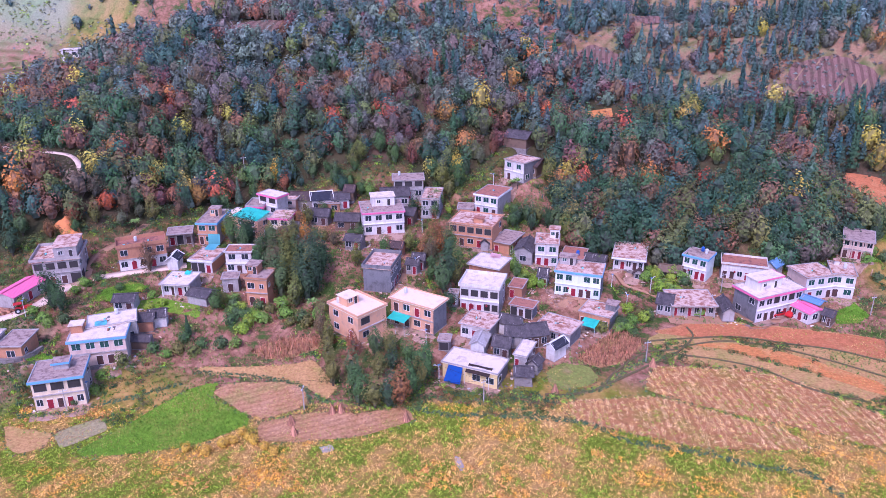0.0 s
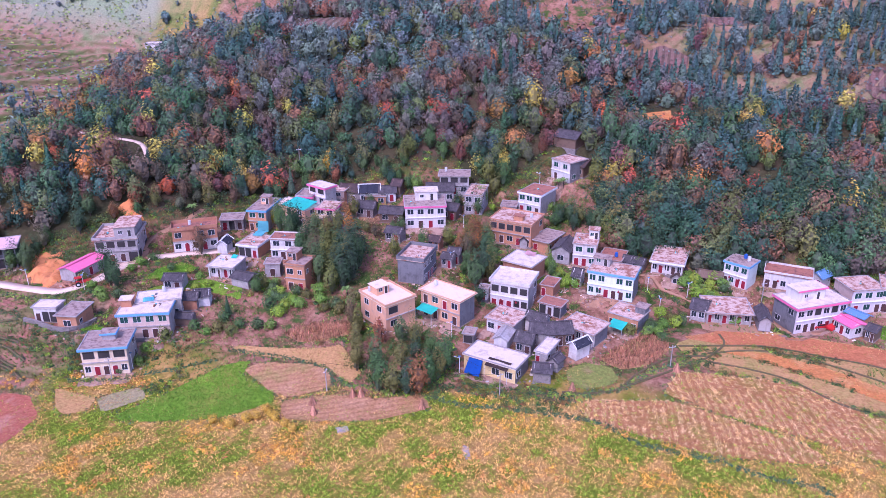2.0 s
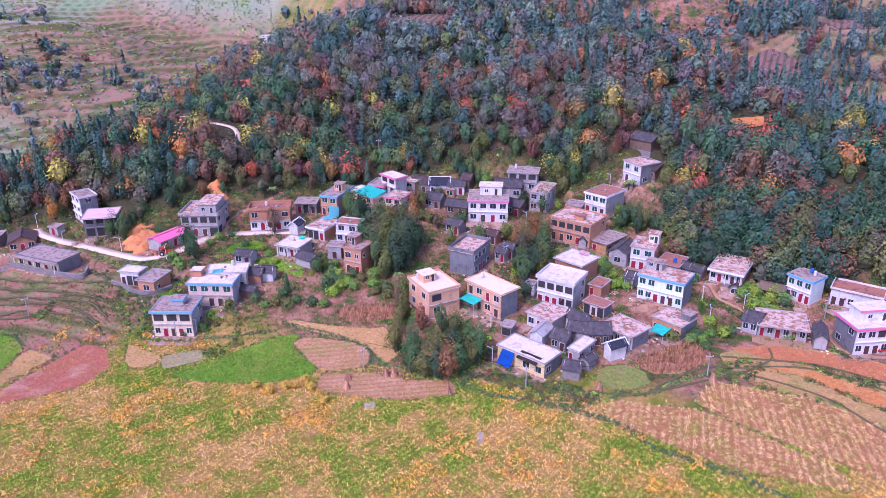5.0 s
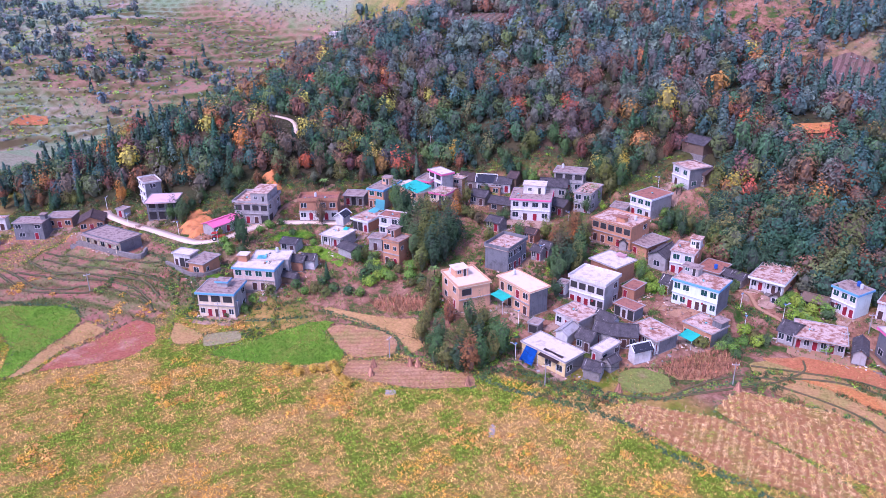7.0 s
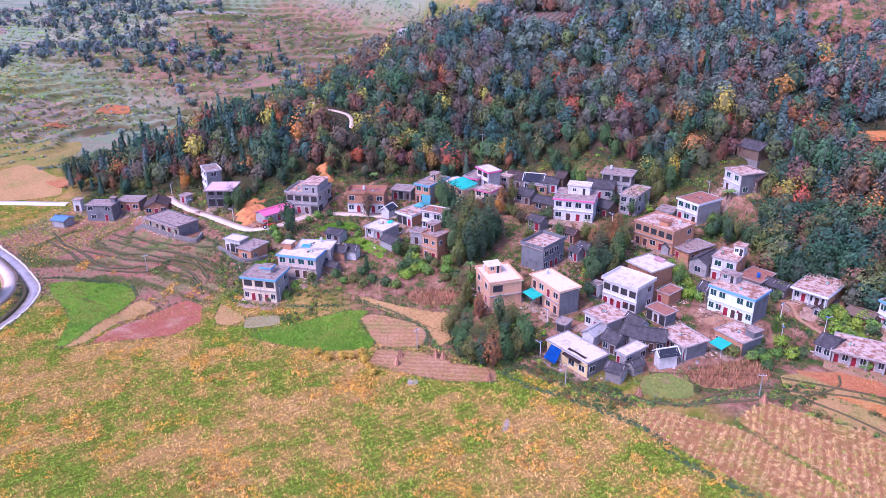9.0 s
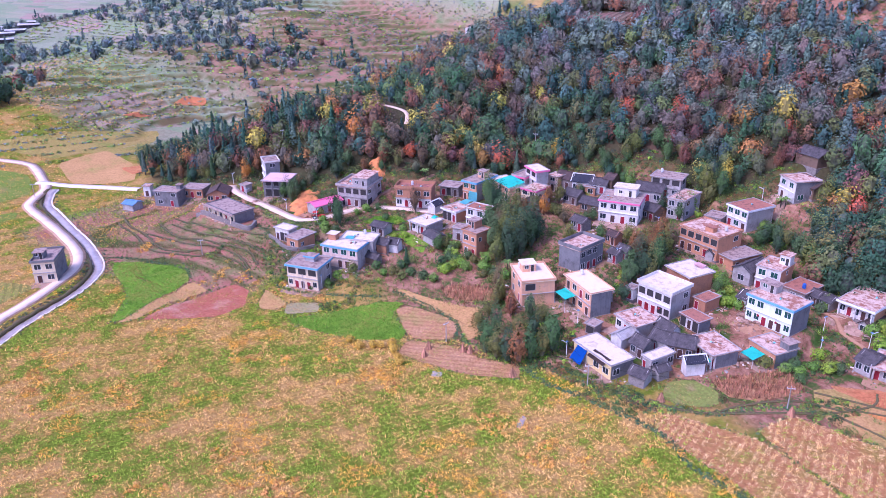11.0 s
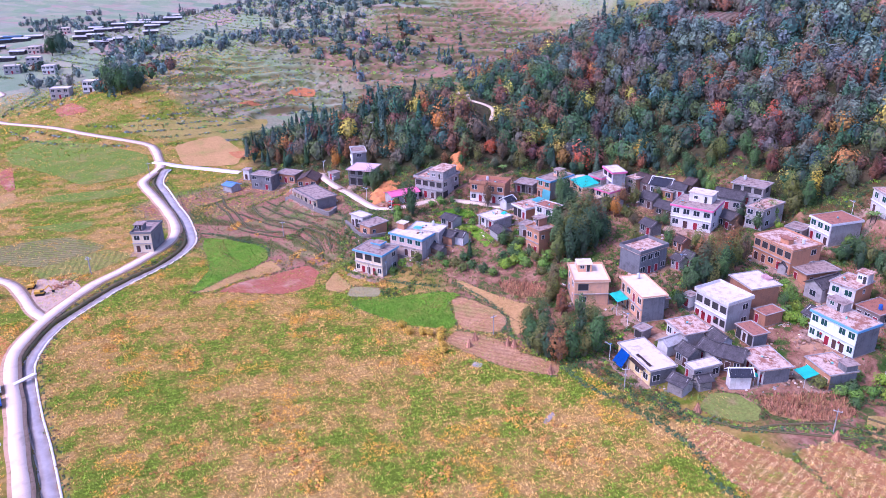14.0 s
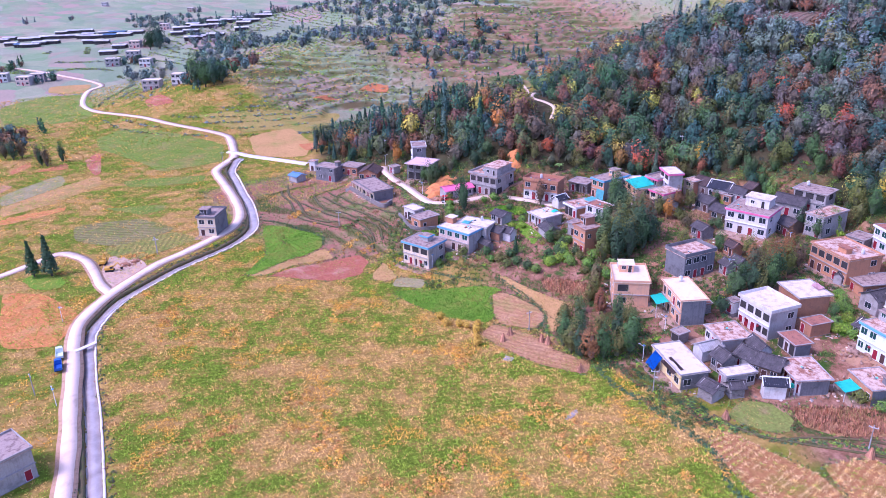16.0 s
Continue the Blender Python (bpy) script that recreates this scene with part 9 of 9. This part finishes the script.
def car(x, y, turn, paint, label):
    root = thing("car", pose(x, y, float(ground(x, y)) + 0.05, 0, 0, turn), label, "car")
    for u in (-1.3, 1.3):
        for v in (-0.75, 0.75):
            wheel(root, u, v, 0.32, 0.2)
    bm = bmesh.new()
    prof = ((-2.1, 0.35), (2.1, 0.35), (2.15, 0.75), (1.2, 0.95), (0.6, 1.4), (-1.1, 1.42), (-1.9, 0.98), (-2.12, 0.8))
    a = [bm.verts.new((p, -0.82 + 0.12 * (q > 1.2), q)) for p, q in prof]
    b = [bm.verts.new((p, 0.82 - 0.12 * (q > 1.2), q)) for p, q in prof]
    bm.faces.new(a[::-1]), bm.faces.new(b)
    for i in range(len(a)):
        bm.faces.new((a[i], a[(i + 1) % 8], b[(i + 1) % 8], b[i]))
    bmesh.ops.recalc_face_normals(bm, faces=bm.faces[:])
    body = part("body", bm, paint, root)
    for s in (-1, 1):
        boxes("side_window", GLASS, body, (-1.3, s * 0.79 - 0.03, 0.98, 0.75, s * 0.79 + 0.03, 1.32))


def tractor(x, y, turn):
    root = thing("tractor", pose(x, y, float(ground(x, y)) + 0.1, 0, 0, turn), "red farm tractor parked beside the village road", "tractor")
    for u, r in ((-1.0, 0.65), (1.2, 0.4)):
        for v in (-0.75, 0.75):
            wheel(root, u, v, r, 0.34)
    bm = bmesh.new()
    box(bm, -0.2, -0.45, 0.7, 2.0, 0.45, 1.4)
    box(bm, -1.6, -0.6, 0.8, -0.2, 0.6, 1.15)
    body = part("body", bm, RED_PAINT, root)
    bm = bmesh.new()
    for u, v in ((-1.5, -0.55), (-1.5, 0.55), (-0.2, -0.55), (-0.2, 0.55)):
        rod(bm, (u, v, 1.1), (u, v, 2.2), 0.05)
    part("roll_bar", bm, RUBBER, root)
    boxes("cab_roof", RED_PAINT, root, (-1.7, -0.7, 2.2, 0.0, 0.7, 2.3))


def digger(x, y, turn):
    root = thing("excavator", pose(x, y, float(ground(x, y)) + 0.05, 0, 0, turn), "yellow excavator on the gravel junction", "excavator", "excavators")
    for v in (-1.0, 1.0):
        bm = bmesh.new()
        rod(bm, (-1.4, v - 0.28, 0.4), (-1.4, v + 0.28, 0.4), 0.4, 0.4, 10)
        rod(bm, (1.4, v - 0.28, 0.4), (1.4, v + 0.28, 0.4), 0.4, 0.4, 10)
        box(bm, -1.4, v - 0.28, 0.02, 1.4, v + 0.28, 0.78)
        part("track", bm, RUBBER, root)
    root.scale = (0.68, 0.68, 0.68)
    boxes("engine_cover", YELLOW_PAINT, root, (-1.9, -1.15, 0.95, 0.3, 1.15, 1.9))
    cab = boxes("cab", YELLOW_PAINT, root, (0.3, -1.1, 0.95, 1.6, 0.0, 2.6))
    boxes("cab_window", GLASS, cab, (0.45, -1.13, 1.5, 1.5, -1.101, 2.4), (1.601, -1.0, 1.4, 1.63, -0.1, 2.45))
    bm = bmesh.new()
    rod(bm, (1.2, 0.5, 1.5), (3.6, 0.5, 3.6), 0.28, 0.22, 4)
    boom = part("boom", bm, YELLOW_PAINT, root)
    bm = bmesh.new()
    rod(bm, (3.6, 0.5, 3.6), (4.9, 0.5, 1.4), 0.22, 0.16, 4)
    part("arm", bm, YELLOW_PAINT, boom)
    bm = bmesh.new()
    box(bm, 4.4, 0.05, 0.5, 5.2, 0.95, 1.3)
    part("bucket", bm, RUBBER, boom)


def rubble(x, y):
    r = random.Random(int(x * 10) + int(y))
    verts, faces = [], []
    for i in range(46):
        d = abs(r.gauss(0, 1.3))
        a = r.uniform(0, 6.3)
        px, py = x + d * math.cos(a) * 1.3, y + d * math.sin(a)
        pz = float(ground(px, py)) + max(0.0, 0.55 - 0.3 * d)
        s = r.uniform(0.12, 0.36)
        k = len(verts)
        for sx, sy, sz in ((-1, -1, -1), (1, -1, -1), (1, 1, -1), (-1, 1, -1), (-1, -1, 1), (1, -1, 1), (1, 1, 1), (-1, 1, 1)):
            verts.append((px + s * sx * r.uniform(0.6, 1.1), py + s * sy * r.uniform(0.6, 1.1), pz + s * sz * r.uniform(0.5, 0.9)))
        faces += [[k + j for j in f] for f in ((3, 2, 1, 0), (4, 5, 6, 7), (0, 1, 5, 4), (1, 2, 6, 5), (2, 3, 7, 6), (3, 0, 4, 7))]
    tagged(new("rubble_heap", mesh_of("rubble_heap", verts, faces, [YARD if r.random() < 0.6 else BRICK])), "heap of broken stone and building rubble", "rubble", kind="stuff")


def haystack(x, y):
    r = np.random.default_rng(int(abs(x) * 10))
    root = thing("haystack", pose(x, y, float(ground(x, y)) - 0.05), "small conical stack of dry maize stalks", "haystack", "haystacks")
    k = 170
    a, f = r.uniform(0, 2 * math.pi, k), r.uniform(0, 1, k)
    b0 = np.stack([0.85 * np.cos(a), 0.85 * np.sin(a), np.zeros(k)], -1) * r.uniform(0.8, 1.1, (k, 1))
    t0 = np.stack([0.16 * np.cos(a), 0.16 * np.sin(a), r.uniform(1.5, 2.1, k)], -1)
    w = np.stack([-np.sin(a), np.cos(a), 0 * a], -1) * 0.09
    v = np.stack([b0 - w, b0 + w, t0 + w, t0 - w], 1).reshape(-1, 3)
    ob = new("straw", mesh_of("straw", v, np.arange(len(v)).reshape(-1, 4), [BLADE], tint=np.repeat(np.array((0.42, 0.2, 0.12)) * r.uniform(0.7, 1.3, (k, 1)), 4, 0)))
    ob.parent = root
    bm = bmesh.new()
    rod(bm, (0, 0, 0), (0, 0, 2.3), 0.06, 0.03)
    part("stake", bm, WOOD, root)


BANANA = {}


def banana_plant(x, y):
    if not BANANA:
        bm = bmesh.new()
        rod(bm, (0, 0, -0.2), (0, 0, 2.4), 0.16, 0.10, 7)
        BANANA["stem"] = data_of("stem", bm, BARK)
        for i in range(2):
            r = np.random.default_rng(300 + i)
            vs = []
            for a in np.arange(11) * 2 * math.pi / 11 + r.uniform(0, 0.4):
                rise, reach, w = r.uniform(1.2, 2.2), r.uniform(1.3, 2.3), r.uniform(0.24, 0.36)
                d, n = np.array([math.cos(a), math.sin(a)]), np.array([-math.sin(a), math.cos(a)])
                rows = []
                for f in np.linspace(0, 1, 6):
                    c = d * reach * f
                    z = 2.3 + rise * (f * 1.5 - f * f * 1.25)
                    ww = w * math.sin(math.pi * min(0.97, 0.12 + 0.85 * f))
                    rows.append(((*(c - n * ww), z), (*(c + n * ww), z - 0.05)))
                for p, q in zip(rows, rows[1:]):
                    vs += [p[0], p[1], q[1], q[0]]
            v = np.array(vs)
            BANANA[i] = mesh_of("foliage", v, np.arange(len(v)).reshape(-1, 4), [LEAF], tint=np.repeat(np.array([[0.14, 0.24, 0.06]]), len(v), 0))
    root = thing("banana_plant", pose(x, y, float(ground(x, y)), 0, 0, (x * 37) % 360), "banana plant with long arching green leaves", "banana plant", "banana plants")
    for nm, me in (("stem", BANANA["stem"]), ("foliage", BANANA[int(abs(x)) % 2])):
        ob = new(nm, me)
        ob.parent = root


SHED = {}


def far_shed(x, y, turn, length):
    root = thing("long_shed", pose(x, y, float(ground(x, y)), 0, 0, turn), "long low farm shed with a white roof and dark side", "shed", "farm sheds")
    h, d = 2.8, 6.0
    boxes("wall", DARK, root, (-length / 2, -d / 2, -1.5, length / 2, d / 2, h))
    bm = bmesh.new()
    for s in (-1, 1):
        v = [bm.verts.new(p) for p in ((-length / 2 - 0.6, s * (d / 2 + 0.6), h), (length / 2 + 0.6, s * (d / 2 + 0.6), h), (length / 2 + 0.6, 0, h + 1.0), (-length / 2 - 0.6, 0, h + 1.0))]
        bm.faces.new(v if s < 0 else v[::-1])
    bmesh.ops.solidify(bm, geom=bm.faces[:], thickness=0.15)
    part("roof", bm, WHITE_TRIM if int(x) % 9 else BLUE_SHEET, root)
    for u in np.arange(-length / 2 + 2, length / 2 - 1, 4.0):
        opening(root, "bay", u, -d / 2 - 0.02, 0.6, 2.4, 1.8)


def far_house(x, y, turn):
    k = int(abs(x)) % 3
    LOTS["far%d_%d" % (x, y)] = (x, y, float(ground(x, y)), turn, 8.0 + k, 6.5, 5.6)
    house("far%d_%d" % (x, y), ("white two-storey farmhouse far across the valley", "pinkish two-storey farmhouse far across the valley", "grey two-storey farmhouse far across the valley")[k], 2, (WHITE, PINKISH, LIGHT_CEMENT)[k], LIGHT_CEMENT, top=ROOF_WHITE, pats=("WDW", "WWW"))


def stone_wall(pts, h):
    """A retaining wall of rough courses along a line."""
    line = curve_through(pts, 1.0)
    bm = bmesh.new()
    r = random.Random(5)
    for a, b in zip(line, line[1:]):
        d = (b - a) / np.linalg.norm(b - a)
        n = np.array([-d[1], d[0]])
        z = float(ground(*a))
        k = int(h / 0.42) + 2
        for j in range(k):
            o = r.uniform(-0.05, 0.06)
            p = [a - n * (0.28 + o), b - n * (0.28 + o), b + n * 0.3, a + n * 0.3]
            lo, hi = z - 0.9 + j * 0.42, z - 0.9 + (j + 1) * 0.42 - 0.03
            v = [bm.verts.new((*q, lo)) for q in p] + [bm.verts.new((*q, hi)) for q in p]
            for f in ((0, 1, 5, 4), (1, 2, 6, 5), (2, 3, 7, 6), (3, 0, 4, 7), (4, 5, 6, 7)):
                bm.faces.new([v[i] for i in f])
    bmesh.ops.recalc_face_normals(bm, faces=bm.faces[:])
    tagged(new("retaining_wall", data_of("retaining_wall", bm, STONE)), "rough dark stone retaining wall below a house", "wall", kind="structure")



bm = bmesh.new()
box(bm, -2.6, -0.55, -0.1, 2.6, 0.55, 0.14)
slab = new("slab_bridge", data_of("slab_bridge", bm, KERB))
slab.matrix_world = pose(-87.9, 38.3, 0.25, 0, 0, 105)
tagged(slab, "narrow concrete slab bridge across the canal", "bridge", kind="structure")



def power_line(p, q, sag=1.2):
    """A thin cable hung between two poles."""
    bm = bmesh.new()
    a, b = Vector(p), Vector(q)
    pts = [a.lerp(b, i / 12) - Vector((0, 0, sag * 4 * (i / 12) * (1 - i / 12))) for i in range(13)]
    rings = [[bm.verts.new(u + Vector((0.025 * math.cos(k * 2.094), 0.025 * math.cos(k * 2.094 + 1.0), 0.025 * math.sin(k * 2.094)))) for k in range(3)] for u in pts]
    for g, h in zip(rings, rings[1:]):
        for k in range(3):
            bm.faces.new((g[k], g[(k + 1) % 3], h[(k + 1) % 3], h[k]))
    tagged(new("power_cable", data_of("power_cable", bm, RUBBER)), "thin black power cable hung between poles", "cable", "power cables")


for dx in (-0.5, 0.0, 0.5):
    power_line((8.0 + dx, 126.6, float(ground(8.0, 126.6)) + 5.1), (-28.4 + dx, 128.0, float(ground(-28.4, 128.0)) + 5.1), 0.9)
    power_line((8.0 + dx, 126.6, float(ground(8.0, 126.6)) + 5.1), (44.5, 141.5 + dx, float(ground(44.5, 141.5)) + 5.1), 0.9)
power_line((-1.0, 134.4, 4.6), (8.0, 126.6, float(ground(8.0, 126.6)) + 5.1), 0.3)


def ruined_house(x, y, turn, w=8.0, d=5.0):
    """A roofless old house: broken walls, a ridge beam and bare rafters."""
    root = thing("ruined_house", pose(x, y, float(ground(x, y)) - 0.2, 0, 0, turn), "collapsed old house with bare grey rafters and broken walls", "house", "village houses")
    rng = random.Random(65)
    for a, b, c, e, h in ((-w / 2, -d / 2, w / 2, -d / 2 + 0.3, 1.9), (-w / 2, d / 2 - 0.3, w / 2, d / 2, 2.3), (-w / 2, -d / 2 + 0.3, -w / 2 + 0.3, d / 2 - 0.3, 2.6), (w / 2 - 0.3, -d / 2 + 0.3, w / 2, d / 2 - 0.3, 2.1)):
        bm = bmesh.new()
        box(bm, a, b, -0.6, c, e, h)
        bmesh.ops.subdivide_edges(bm, edges=bm.edges[:], cuts=4, use_grid_fill=True)
        for v in bm.verts:
            if v.co.z > 0.5:
                v.co.z -= 0.7 * (0.5 + 0.5 * math.sin(v.co.x * 1.9 + v.co.y * 2.7)) * (v.co.z / h)
        part("wall", bm, STONE, root)
    bm = bmesh.new()
    rod(bm, (-w / 2 - 0.3, 0, 3.1), (w / 2 + 0.3, 0, 2.7), 0.12)
    part("ridge_beam", bm, WOOD, root)
    for i in range(9):
        u = -w / 2 + w * (i + 0.5) / 9
        for side in (-1, 1):
            bm = bmesh.new()
            rod(bm, (u, 0, 3.0 - 0.04 * i), (u + rng.uniform(-0.7, 0.7), side * (d / 2 + 0.3), rng.uniform(1.4, 2.2)), 0.08, sides=5)
            part("rafter", bm, LIGHT_CEMENT if rng.random() < 0.5 else WOOD, root)
    for k in range(2):
        bm = bmesh.new()
        a = -w / 2 + 4.2 * k
        box(bm, a, 0.2, 0.0, a + 3.0, 2.7, 0.12)
        bmesh.ops.subdivide_edges(bm, edges=bm.edges[:], cuts=5, use_grid_fill=True)
        for v in bm.verts:
            v.co.z += 2.95 - v.co.y * 0.6 + 0.06 * math.sin(v.co.x * 9.0)
            v.co.y += 0.25 * math.sin(v.co.x * 2.3 + k) * (v.co.y > 2.5)
        part("roof_remnant", bm, TILE_DARK, root)


ruined_house(61.5, 183.5, -8)

tractor(-97.2, 153.6, 30)
truck(-81.6, 31.2, 169, BLUE_PAINT, "blue farm truck parked beside the valley road")
truck(-87.2, 32.6, 169, MINT, "pale green farm truck parked beside the valley road")
digger(-137.2, 54.8, 150)
digger(-130.7, 55.0, 60)
car(112.9, 188.9, -25, WHITE, "white car parked in front of the far house")
car(86.5, 163.6, 30, RED_PAINT, "red car parked beside the large white house")
car(83.7, 165.3, 20, RED_PAINT, "red three-wheeler parked in a yard")
rubble(-132.5, 62.8)
rubble(-132.0, 60.1)
rubble(-101.0, 153.7)
rubble(28.7, 166.8)
rubble(27.5, 170.0)
rubble(31.3, 167.9)
rubble(-23.0, 165.7)
rubble(-130.7, 156.9)
rubble(31.0, 152.6)
haystack(-22.2, 124.1)
haystack(-20.5, 124.5)
haystack(-29.8, 121.0)
haystack(-28.7, 117.8)
haystack(45.5, 139.7)
haystack(22.8, 129.8)
haystack(-7.3, 121.4)
banana_plant(-84.7, 192.2)
banana_plant(-80.9, 198.8)
banana_plant(-75.2, 205.9)
banana_plant(-73.2, 208.3)
banana_plant(-2.9, 229.3)
banana_plant(23.3, 220.4)
banana_plant(21.9, 221.5)
banana_plant(98.5, 187.7)
banana_plant(100.9, 189.0)
banana_plant(-30.9, 157.7)
FARM_SHEDS = [(-787, 178), (-791, 190), (-784, 201), (-773, 128), (-745, 138), (-742, 145), (-745, 156), (-736, 164), (-725, 175), (-758, 118), (-709, 120), (-684, 125), (-677, 130), (-688, 140), (-686, 149), (-724, 190), (-714, 204), (-702, 212), (-699, 180), (-689, 190), (-675, 198), (-667, 209), (-646, 175), (-632, 180), (-678, 223), (-583, 182), (-561, 167), (-636, 253), (-668, 275), (-664, 296), (-637, 298), (-631, 309), (-622, 265), (-601, 273), (-609, 296), (-604, 238), (-597, 248), (-554, 235), (-550, 243), (-544, 250), (-652, 333), (-623, 338), (-583, 312), (-570, 287), (-573, 296), (-545, 274)]
for i, (x, y) in enumerate(FARM_SHEDS):
    far_shed(x, y, 56 + 6 * math.sin(i * 1.7), 11.0 + (i * 7 % 5))
for x, y, turn in ((-506, 156, 62), (-483, 173, 54), (-524, 176, 60), (-362, 141, 52), (-484, 101, 66), (-478, 92, 52), (-501, 82, 64), (-1134, 309, 56), (-979, 382, 60), (-574, 192, 56), (-679, 251, 62), (-342, 151, 50)):
    far_house(x, y, turn)
stone_wall([(-143.4, 142.0), (-130.1, 140.6), (-120.2, 139.6), (-113.4, 139.7), (-114.7, 143.3)], 1.7)
stone_wall([(-103.6, 138.9), (-97.7, 137.0), (-92.1, 136.0), (-88.9, 138.0), (-87.2, 141.5)], 1.6)
